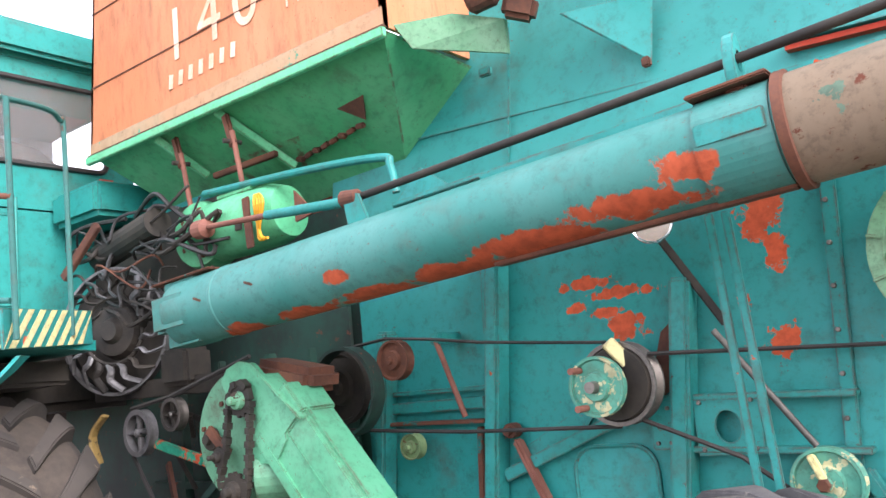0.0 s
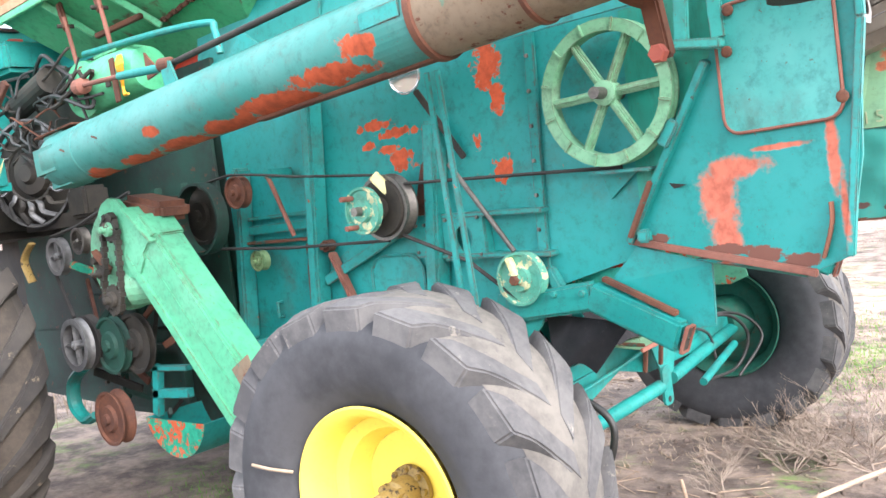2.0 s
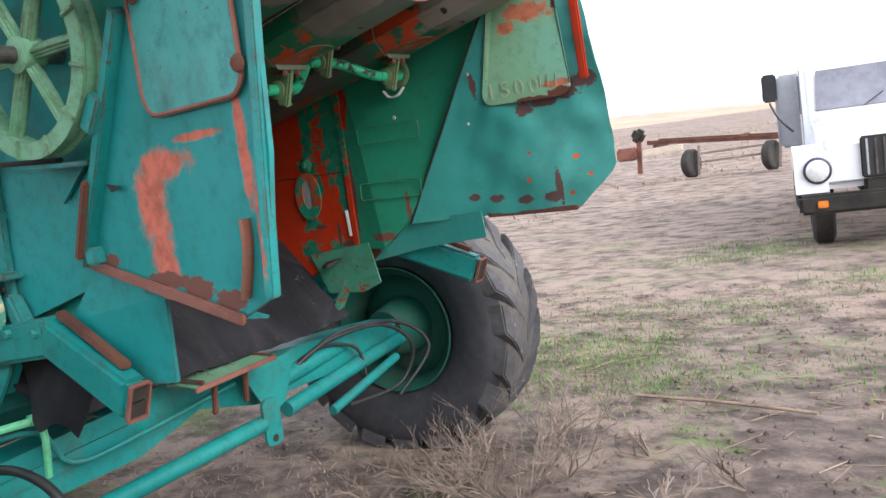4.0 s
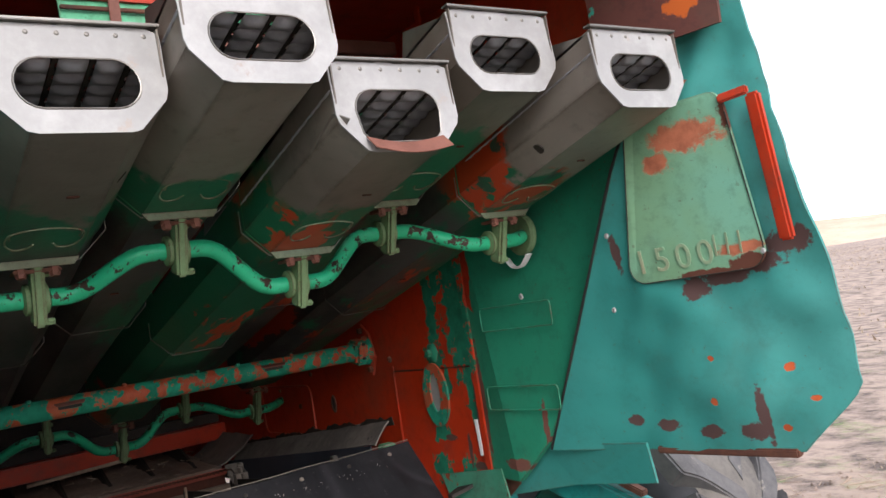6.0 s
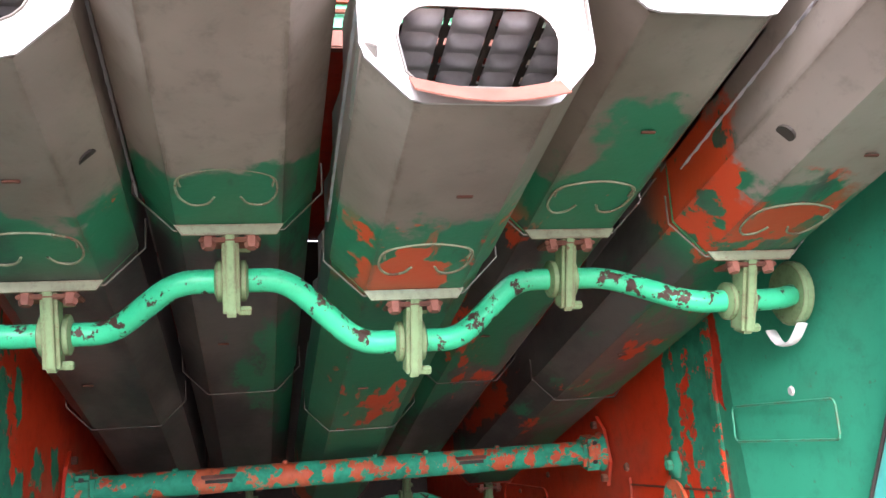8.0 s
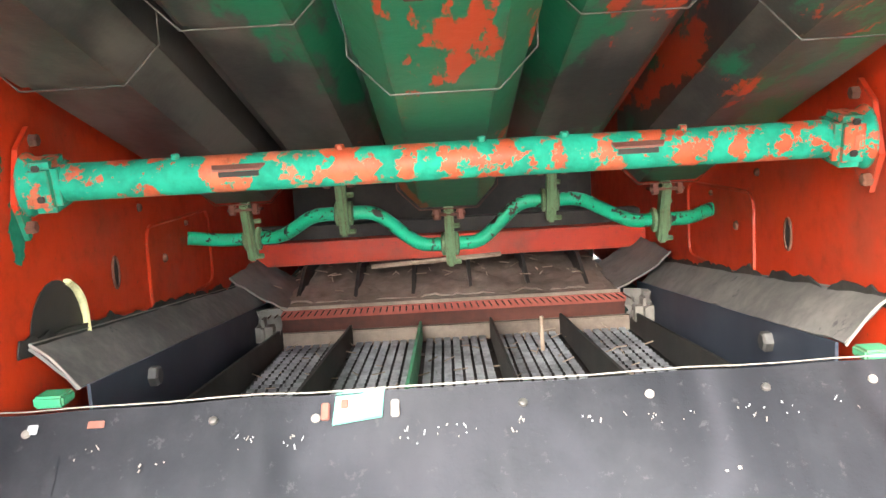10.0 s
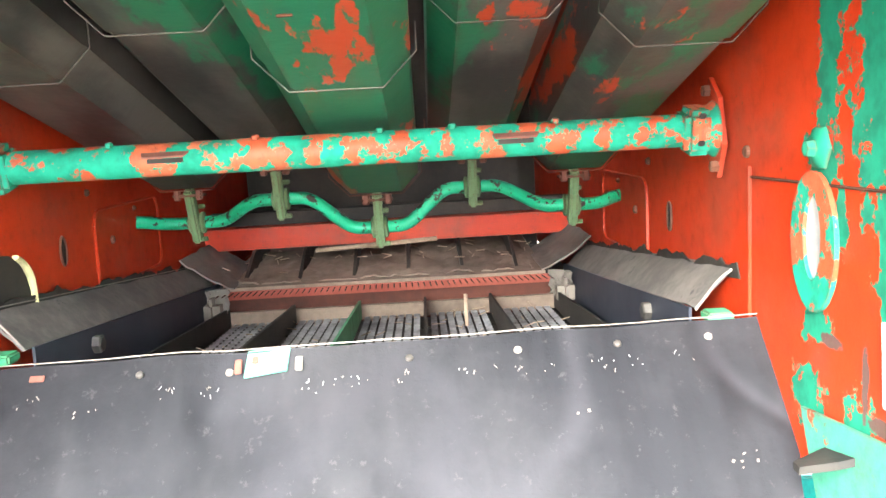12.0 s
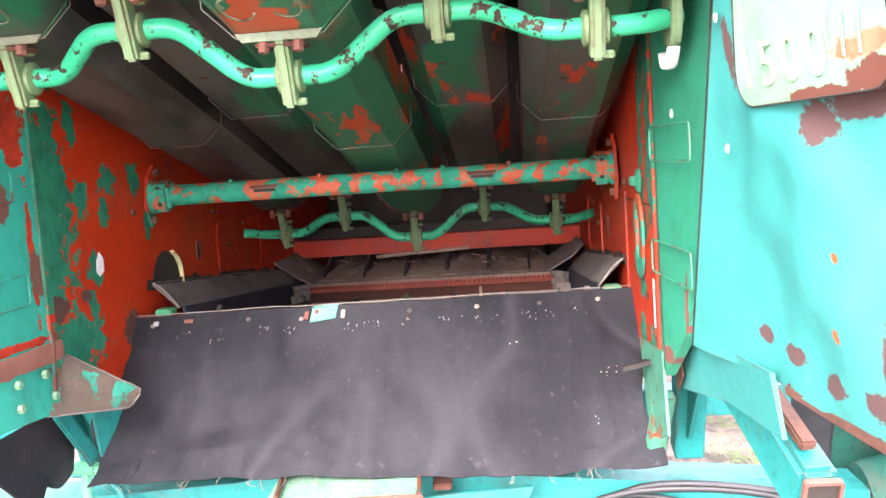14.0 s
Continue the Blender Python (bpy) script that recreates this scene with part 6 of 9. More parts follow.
    cpart("dust_layer", sheet(lambda u, v: (-1.545 - 0.8 * u, 0.24 + 1.08 * v, 1.118 + 0.058 * u + 0.022 * noise.noise(V(u * 9, v * 14, 3.0)) + 0.012 * noise.noise(V(u * 25, v * 40, 1.0))), 22, 60, 0.006), m_dustpan, "thick chaff dust on the grain pan", True)
    rng = random.Random(31)
    bm = bmesh.new()
    for i in range(140):
        x, y = rng.uniform(-2.1, -0.2), rng.uniform(0.2, 1.36)
        z = 1.15 + 0.03 * rng.random() if x < -1.54 else zs(x) + 0.01
        a = rng.uniform(0, 6.28)
        l_ = rng.uniform(0.01, 0.05)
        cyl((x, y, z), (x + l_ * math.cos(a), y + l_ * math.sin(a), z + rng.uniform(0, 0.015)), 0.0018, n=4, bm=bm)
    tagged(cpart("chaff", bm, m_straw, "loose chaff and straw bits"), kind="stuff")
    for y, sy in ((0.20, 1), (1.40, -1)):
        cpart("torn_rubber", sheet(lambda u, v: (-1.41 - 0.04 * u - 0.02 * math.sin(v * 4 + y), y + sy * (-0.035 + 0.07 * u + 0.015 * noise.noise(V(u * 6, v * 5, y))), 1.12 - (0.075 + 0.03 * noise.noise(V(u * 9, 1.0, y))) * v), 8, 6, 0.006), m_seal, "torn dusty rubber strip", True)
    cpart("dust_clump", box((-1.40, 0.19, 1.05), (0.10, 0.06, 0.10), None, 0.025), m_dust)
    cpart("dust_clump", box((-1.40, 1.41, 1.05), (0.10, 0.06, 0.10), None, 0.025), m_dust)
    cpart("cross_beam", beam((-1.90, 0.05, 1.245), (-1.90, 1.53, 1.245), 0.10, 0.085), m_in_red, "red cross beam")
    cpart("cross_beam", beam((-1.98, 0.05, 1.315), (-1.98, 1.53, 1.315), 0.10, 0.05), m_dark)
    cpart("stick", tube([(-1.70, 0.52, 1.205), (-1.70, 0.75, 1.215), (-1.70, 0.98, 1.225)], 0.009, 6, 3), m_stick, "loose straw stalk")
    cpart("stick", cyl((-1.1, 1.05, 1.02), (-1.1, 1.05, 1.12), 0.006, n=6), m_stick)


shoe()


# unloading auger along the side
def auger():
    A, B = V(-1.95, -0.80, 2.085), V(0.50, -0.70, 2.245)
    d = (B - A).normalized()
    E_ = A + d * 3.64
    t = cpart("auger_tube", lathe(A, d, ((0.138, 0.0), (0.14, 0.02), (0.14, 2.50)), 48), m_tube, "long sloping unloading auger tube, teal with orange bare streaks", True)
    part("tube_seam", lathe(A, d, ((0.1405, 0.30), (0.1435, 0.305), (0.1435, 0.315), (0.1405, 0.32)), 48, cap=False), m_tube, t)
    part("boot", beam(A - d * 0.13, A + d * 0.20, 0.262, 0.27, bev=0.07), m_tube, t, "boxy lower end of the auger", True)
    part("boot_plate", beam(A - d * 0.14 + V(0, 0.02, 0.142), A + d * 0.24 + V(0, 0.02, 0.142), 0.20, 0.008), m_rust_teal, t, "rusty top plate")
    for k in (0.22, 0.52):
        part("weld_scar", beam(A + d * k + V(0, -0.14, 0.02), A + d * (k + 0.05) + V(0, -0.1405, 0.0), 0.006, 0.010), m_rust, t)
    part("strap", lathe(A, d, ((0.141, 2.27), (0.147, 2.27), (0.147, 2.47), (0.141, 2.47)), 40, cap=False), m_tube, t)
    part("flange", lathe(A, d, ((0.14, 2.475), (0.160, 2.48), (0.160, 2.505), (0.14, 2.51)), 40, cap=False), m_rust, t, "rusty joint flange", True)
    part("outer_tube", lathe(A, d, ((0.148, 2.505), (0.148, 3.62)), 44), m_tube_rust, t, "bare rust-stained upper tube", True)
    part("flange", lathe(A, d, ((0.148, 2.88), (0.156, 2.885), (0.156, 2.90), (0.148, 2.905)), 40, cap=False), m_rust, t)
    low = V(0.02, -0.06, -1).normalized()
    part("bottom_seam", beam(A + d * 1.55 + low * 0.138, A + d * 2.48 + low * 0.142, 0.05, 0.02), m_rust, t, "rusty bottom seam plate")
    part("side_plate", beam(A + d * 2.28 + V(0, -0.144, 0.02), A + d * 2.465 + V(0, -0.146, 0.02), 0.012, 0.06), m_rib, t)
    part("top_plate", beam(A + d * 2.25 + V(0, -0.06, 0.145), A + d * 2.47 + V(0, -0.06, 0.148), 0.09, 0.012), m_rust, t)
    sp = part("spout", tube([E_ - d * 0.05, E_ + V(0.02, 0, -0.05), E_ + V(0.04, 0, -0.30)], 0.12, 18, 4), m_dark, t, "dark rubber spout", True)
    # long control rod above the tube
    cpart("control_rod", cyl((-0.98, -0.72, 2.395), (0.40, -0.76, 2.455), 0.014), m_dark, "long dark control rod")
    cpart("control_rod", cyl((0.40, -0.76, 2.455), (1.5, -0.78, 2.52), 0.014), m_dark)
    cl = cpart("rod_clamp", ring_plate([(0.405, -0.745 + 0.042 * math.cos(a), 2.45 + 0.085 * math.sin(a)) for a in (2 * math.pi * i / 20 for i in range(20))], [(0.405, -0.745 + 0.02 * math.cos(a), 2.455 + 0.03 * math.sin(a)) for a in (2 * math.pi * i / 20 for i in range(20))], (0.03, 0, 0)), m_rib, "oval teal rod guide")
    part("foot", box((0.42, -0.745, 2.375), (0.06, 0.05, 0.06), None, 0.008), m_rust, cl)
    br = cpart("rod_bracket", plate([(-1.02, -0.74, 2.22), (-0.90, -0.74, 2.22), (-0.97, -0.74, 2.40), (-1.05, -0.74, 2.42)], (0, -0.012, 0)), m_rib, "teal rod bracket")
    part("bush", lathe((-1.03, -0.73, 2.395), (-1, 0, 0.05), ((0.02, -0.05), (0.03, -0.04), (0.034, 0.03), (0.022, 0.04)), 16), m_rust, br)
    cpart("cylinder_rod", cyl((-1.06, -0.72, 2.39), (-1.62, -0.62, 2.46), 0.02), m_rib, "pale teal ram tube")
    cpart("cylinder_rod", cyl((-1.62, -0.62, 2.46), (-2.15, -0.54, 2.515), 0.013), m_rust_pink, "pinkish rusty push rod")
    cpart("rod_joint", lathe((-2.12, -0.54, 2.51), (-1, 0.13, 0.07), ((0.02, 0), (0.045, 0.02), (0.045, 0.10), (0.02, 0.12)), 14), m_rust_pink)
    # steps and ledge between tube and body
    cpart("ledge", beam((-1.05, -0.33, 2.40), (1.0, -0.33, 2.50), 0.30, 0.02), m_rib, "narrow teal ledge behind the auger")
    cpart("ledge_edge", beam((-0.6, -0.50, 2.40), (0.4, -0.50, 2.455), 0.02, 0.035), m_rib)
    cpart("grab_handle", tube([(-2.30, -0.42, 2.72), (-1.60, -0.40, 2.68), (-1.19, -0.36, 2.645), (-1.14, -0.36, 2.60), (-1.12, -0.36, 2.48)], 0.018, 10, 4), m_rib, "bent teal handrail")
    cpart("gusset", plate([(-1.2, -0.28, 2.46), (-0.9, -0.28, 2.47), (-1.05, -0.28, 2.58)], (0, 0.012, 0)), m_rib)


auger()


def tank():
    zb, x0, x1, y = 3.14, -3.25, -1.02, -0.46
    t = cpart("tank_side", plate([(x0, y, zb), (x1, y, zb), (x1, y, 4.25), (x0 + 0.10, y, 4.25)], (0, 0.03, 0)), m_tank_orange, "faded orange grain tank side sheet")
    for z in (3.52, 3.95):
        part("seam", beam((x0 + (z - zb) * 0.09, y - 0.003, z), (x1, y - 0.003, z), 0.004, 0.008, bev=0.001), m_rust, t)
    part("bottom_stripe", plate([(x0, y - 0.003, zb), (x1, y - 0.003, zb), (x1, y - 0.003, zb + 0.085), (x0 + 0.01, y - 0.003, zb + 0.06)], (0, 0.002, 0)), m_tank_fade, t, "faded dusty band along the lower edge")
    cpart("tank_joint", beam((x0 - 0.008, y - 0.004, zb - 0.006), (x1 + 0.008, y - 0.004, zb - 0.004), 0.03, 0.012), m_rust, "dark rusty joint")
    cpart("tank_edge", beam((x0 - 0.01, y - 0.012, zb - 0.035), (x1 + 0.01, y - 0.012, zb - 0.031), 0.03, 0.044), m_edge_green, "pale green bottom angle")
    cpart("tank_front", plate([(x0, y, zb), (x0, 2.0, zb), (x0 + 0.1, 2.0, 4.25), (x0 + 0.1, y, 4.25)], (0.02, 0, 0)), m_tank_orange)
    cpart("tank_rear", plate([(x1, y, zb), (x1, 2.0, zb), (x1, 2.0, 4.25), (x1, y, 4.25)], (-0.02, 0, 0)), m_tank_orange)
    # sloping bottom
    cpart("tank_bottom", plate([(x0 + 0.02, y + 0.02, zb - 0.02), (x1 - 0.02, y + 0.02, zb - 0.02), (-1.45, 0.12, 2.72), (-2.9, 0.12, 2.66)], (0, 0.01, 0.02)), m_tank_green, "bright green sloping tank bottom")
    cpart("tank_bottom", plate([(x1 - 0.02, y + 0.02, zb - 0.02), (x1 + 0.0, 0.12, zb - 0.05), (-1.45, 0.12, 2.72)], (0.01, 0, 0.01)), m_tank_green, "bright green sloping tank bottom")
    cpart("tank_bottom", plate([(x0 + 0.02, y + 0.02, zb - 0.02), (-2.9, 0.12, 2.66), (-2.95, 0.3, 2.64), (x0, 0.4, 2.9)], (-0.01, 0, 0.01)), m_tank_green, "bright green sloping tank bottom")
    cpart("rust_patch", plate([(-1.53, -0.235, 2.985), (-1.35, -0.25, 2.995), (-1.42, -0.17, 2.915)], (0, -0.006, -0.01)), m_rust, "rusty brown patch")
    cpart("angle_strip", beam((-2.15, -0.44, 3.10), (-1.98, -0.10, 2.83), 0.03, 0.04), m_edge_green)
    cpart("angle_strip", beam((-2.65, -0.44, 3.09), (-2.55, -0.20, 2.90), 0.03, 0.04), m_edge_green)
    random.seed(8)
    for i in range(9):
        x = -2.0 + i * 0.065
        cpart("rust_patch", box((x, -0.10 - 0.006 * i, 2.85 + 0.006 * i), (0.05, 0.03, 0.025), pose(0, 0, 0, 30, random.uniform(-20, 20), 0), 0.006), m_rust)
    for x, yy in ((-2.06, -0.42), (-2.50, -0.40)):
        st = cpart("strut", cyl((x, yy, 2.98), (x + 0.05, yy + 0.02, 2.60), 0.013), m_rust_pink, "thin pinkish support rod")
        part("yoke", beam((x - 0.06, yy + 0.01, 3.08), (x + 0.005, yy, 2.90), 0.03, 0.05, (1, 0, 0), 0.012), m_rust, st, "rusty hanger")
        part("pin", cyl((x - 0.02, yy - 0.04, 2.93), (x, yy + 0.05, 2.93), 0.012), m_dark, st)
    cpart("linkage_bar", beam((-2.42, -0.26, 2.86), (-1.98, -0.22, 2.88), 0.03, 0.03), m_rust)
    # hitch frame at the rear of the tank
    cpart("corner_bracket", plate([(-1.02, -0.40, 3.16), (-0.82, -0.26, 3.18), (-0.66, -0.12, 3.14), (-0.70, -0.06, 3.02), (-0.98, -0.34, 3.06)], (0, 0.02, 0)), m_pulley, "pale green corner bracket with rust")
    cpart("corner_pivot", lathe((-0.70, -0.22, 3.22), (1, 0.3, 0.2), ((0.04, -0.06), (0.06, -0.04), (0.06, 0.05), (0.03, 0.08)), 14), m_rust)
    cpart("corner_pivot", box((-0.58, -0.12, 3.16), (0.14, 0.10, 0.10), pose(0, 0, 0, 10, 20, 30), 0.02), m_rust)
    cpart("wire", tube([(-0.62, -0.2, 3.2), (-0.45, -0.1, 3.27), (-0.2, 0.0, 3.32), (-0.05, 0.04, 3.28)], 0.008, 6, 5), m_hose)
    cpart("pipe", cyl((-0.55, -0.25, 3.28), (0.6, -0.3, 3.42), 0.03), m_rib)
    # painted white characters: the big number, year and plain bars for the serial
    def glyphs(text, x, z, size, name):
        for i, ch in enumerate(text):
            letter(ch, pose(x + i * size * 0.68, y - 0.004, z, 90, 0, 0), size, name, m_stencil, t, "white stencilled digit")
    glyphs("140", -2.50, 3.44, 0.40, "number")
    glyphs("1992", -1.60, 3.42, 0.12, "number")
    for i in range(7):
        part("serial_bar", box((-2.46 + i * 0.083, y - 0.004, 3.335 + 0.002 * i), (0.034, 0.004, 0.075), pose(0, 0, 0, 0, 8, 0), 0.001), m_stencil, t)


tank()


def cab():
    xr, yl, zb, zt = -3.75, -1.22, 2.28, 3.95
    # rear wall with window
    def rr(w, h, r, cx, cz):
        return [(cx + a, cz + b) for a, b in rounded(w, h, r, 5)]
    hole = rr(0.98, 0.52, 0.06, -0.56, 3.46)
    outer = [(-0.56 + (a + 0.56) * 1.388, min(3.94, 3.46 + (b - 3.46) * 2.08)) for a, b in hole]
    cpart("cab_rear_wall", ring_plate([(xr, a, b) for a, b in outer], [(xr, a, b) for a, b in hole], (-0.03, 0, 0)), m_cab, "teal cab rear wall")
    cpart("cab_rear_lower", plate([(xr, yl, zb), (xr, 0.3, zb), (xr, 0.3, 2.93), (xr, yl, 2.93)], (-0.03, 0, 0)), m_cab)
    cpart("cab_post", box((xr - 0.015, yl + 0.02, 3.3), (0.05, 0.06, 1.4), None, 0.01), m_cab)
    cpart("window_seal", tube([(xr + 0.006, a, b) for a, b in hole + hole[:1]], 0.018, 6, 1), m_black, "black rubber window seal")
    cpart("window_pane", plate([(xr - 0.012, a, b) for a, b in hole], (-0.005, 0, 0)), m_glass, "dusty rear window").visible_shadow = False
    cpart("seat_back", plate([(xr - 0.30, -1.1, 2.9), (xr - 0.30, 0.10, 2.9), (xr - 0.30, -0.10, 3.22), (xr - 0.30, -0.36, 3.40), (xr - 0.30, -0.98, 3.48), (xr - 0.30, -1.08, 3.40)], (-0.15, 0, 0)), m_dark, "dark driver seat seen through the window")
    cpart("cab_lining", plate([(xr - 0.04, yl + 0.04, 3.90), (-5.08, yl + 0.04, 3.80), (-5.08, 0.28, 3.80), (xr - 0.04, 0.28, 3.90)], (0, 0, 0.02)), m_lining, "grey cab ceiling lining")
    cpart("visor_band", plate([(-5.08, yl + 0.04, 3.58), (-5.08, 0.28, 3.58), (-5.08, 0.28, 3.80), (-5.08, yl + 0.04, 3.80)], (0.01, 0, 0)), m_lining)
    # pressed lower door panel
    o = [(xr + 0.006, -0.92 + a, 2.62 + b) for a, b in rounded(0.5, 0.52, 0.03, 3)]
    cpart("pressed_panel", plate(o, (-0.008, 0, 0)), m_cab)
    cpart("panel_rim", tube(o + o[:1], 0.006, 5, 1), m_cab)
    cpart("hinge_rod", tube([(xr + 0.03, -0.66, 2.98), (xr + 0.03, -0.66, 2.30)], 0.012, 8, 1), m_cab)
    # left wall: posts, door windows
    for x, w in ((-3.80, 0.10), (-4.42, 0.07), (-5.05, 0.07)):
        cpart("cab_pillar", box((x, yl, 3.1), (w, 0.05, 1.7), None, 0.01), m_cab)
    cpart("door_lower", plate([(-3.85, yl, zb), (-4.45, yl, zb), (-4.45, yl, 2.75), (-3.85, yl, 2.75)], (0, 0.03, 0)), m_cab, "teal cab door lower panel")
    cpart("cab_side_top", plate([(-3.78, yl, 3.78), (-5.1, yl, 3.78), (-5.1, yl, 3.90), (-3.78, yl, 3.90)], (0, 0.03, 0)), m_cab)
    for a, b in ((-4.39, -3.86), (-5.02, -4.46)):
        w = b - a
        pts = [((a + b) / 2 + p, yl + 0.012, 3.27 + q) for p, q in rounded(w, 1.02, 0.08, 4)]
        cpart("window_pane", plate(pts, (0, 0.005, 0)), m_glass).visible_shadow = False
        cpart("window_seal", tube(pts + pts[:1], 0.016, 6, 1), m_black)
    cpart("cab_front_lower", plate([(-5.1, yl, zb), (-5.1, 0.3, zb), (-5.1, 0.3, 2.7), (-5.1, yl, 2.7)], (-0.03, 0, 0)), m_cab)
    pts = [(-5.1, yl, 2.7), (-5.1, 0.3, 2.7), (-5.1, 0.3, 3.85), (-5.1, yl, 3.85)]
    cpart("windscreen", plate(pts, (-0.005, 0, 0)), m_glass).visible_shadow = False
    cpart("cab_right_wall", plate([(xr, 0.3, zb), (-5.1, 0.3, zb), (-5.1, 0.3, 2.9), (xr, 0.3, 2.9)], (0, 0.03, 0)), m_cab)
    # roof with a tattered canvas edge
    cpart("cab_roof", box((-4.42, -0.46, 3.92), (1.46, 1.66, 0.16), None, 0.05), m_cab, "teal cab roof with padded edge")
    cpart("roof_band", box((-3.685, -0.42, 3.955), (0.06, 1.38, 0.20), None, 0.025), m_cab)
    cpart("roof_corner", box((-3.72, -1.235, 3.945), (0.12, 0.14, 0.20), pose(0, 0, 0, 12, 0, 0), 0.035), m_canvas, "torn cream corner of roof covering")
    cpart("roof_cover", sheet(lambda u, v: (-3.72 - 1.6 * u, -1.25 - 0.10 * v + 0.02 * noise.noise(V(u * 12, v * 3, 0)), 4.04 - 0.25 * v + 0.015 * noise.noise(V(u * 16, v * 2, 3)) - 0.14 * u), 30, 3, 0.012), m_canvas, "tattered cream roof covering", True)
    lamp = cpart("work_lamp", lathe((-3.70, -1.205, 3.68), (1, -0.35, -0.05), ((0.03, -0.07), (0.062, -0.04), (0.078, 0.0), (0.078, 0.012), (0.070, 0.016)), 26), m_black, "round white work lamp", True)
    part("lens", lathe((-3.70, -1.205, 3.68), (1, -0.35, -0.05), ((0.069, 0.014), (0.05, 0.024), (0.01, 0.029)), 26), m_lens, lamp, "", True)
    # mirror
    m = cpart("mirror", box((-4.05, -1.77, 2.94), (0.05, 0.17, 0.27), pose(0, 0, 0, 0, 0, 25), 0.02), m_dark, "round-cornered side mirror")
    part("mirror_glass", box((-4.02, -1.758, 2.94), (0.012, 0.15, 0.24), pose(0, 0, 0, 0, 0, 25), 0.004), m_chrome, m)
    part("mirror_cap", lathe((-4.05, -1.77, 3.07), (0, 0, 1), ((0.06, 0), (0.055, 0.03), (0.02, 0.045)), 18), m_black, m)
    part("mirror_arm", tube([(-4.05, -1.76, 2.90), (-4.10, -1.66, 2.82), (-4.2, -1.55, 2.72)], 0.012, 6, 4), m_iron, m)
    # body mass behind and under the cab; dark boxes stand in for shaded depth
    cpart("engine_hood", box((-3.48, 0.20, 2.91), (0.50, 1.30, 0.20), None, 0.03), m_cab, "teal sheet housing between cab and tank")
    cpart("engine_hood", box((-2.95, 0.30, 2.86), (0.60, 0.80, 0.16), None, 0.03), m_cab)
    cpart("engine_infill", box((-3.1, 0.24, 2.50), (1.24, 0.9, 0.58), None, 0.04), m_dark, "dark box put in for the shaded engine space")
    cpart("intake", box((-3.42, -0.30, 3.02), (0.16, 0.12, 0.06), None, 0.02), m_redframe)
    cpart("dark_infill", box((-3.02, 0.75, 1.75), (0.90, 1.30, 1.5), None, 0.05), m_dark, "dark box put in for the shade behind the drives")
    cpart("dark_infill", box((-4.3, 0.2, 2.0), (1.6, 2.2, 0.5), None, 0.05), m_dark)
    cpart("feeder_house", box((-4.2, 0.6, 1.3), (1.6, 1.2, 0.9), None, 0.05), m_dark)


cab()


def striped(name, p, q, h, label, n=9):
    """A warning board from p to q with slanting cream stripes."""
    p, q = Vector(p), Vector(q)
    d = (q - p).normalized()
    nrm = d.cross(V(0, 0, 1)).normalized()
    L_ = (q - p).length
    b = cpart(name, beam(p + V(0, 0, h / 2), q + V(0, 0, h / 2), 0.016, h, (0, 0, 1), 0.003), m_rib, label)
    for i in range(n):
        for s in (-1, 1):
            a0 = (i + 0.15) * L_ / n
            a1 = a0 + L_ / n * 0.5
            sl = h * 1.0
            pts = []
            for a, z in ((a0 - sl / 2, 0.003), (a1 - sl / 2, 0.003), (a1 + sl / 2, h - 0.003), (a0 + sl / 2, h - 0.003)):
                a = min(max(a, 0.002), L_ - 0.002)
                pts.append(p + d * a + V(0, 0, z) + nrm * s * 0.0095)
            part("stripe", plate(pts, nrm * s * 0.002), m_stripe_y, b)
    return b


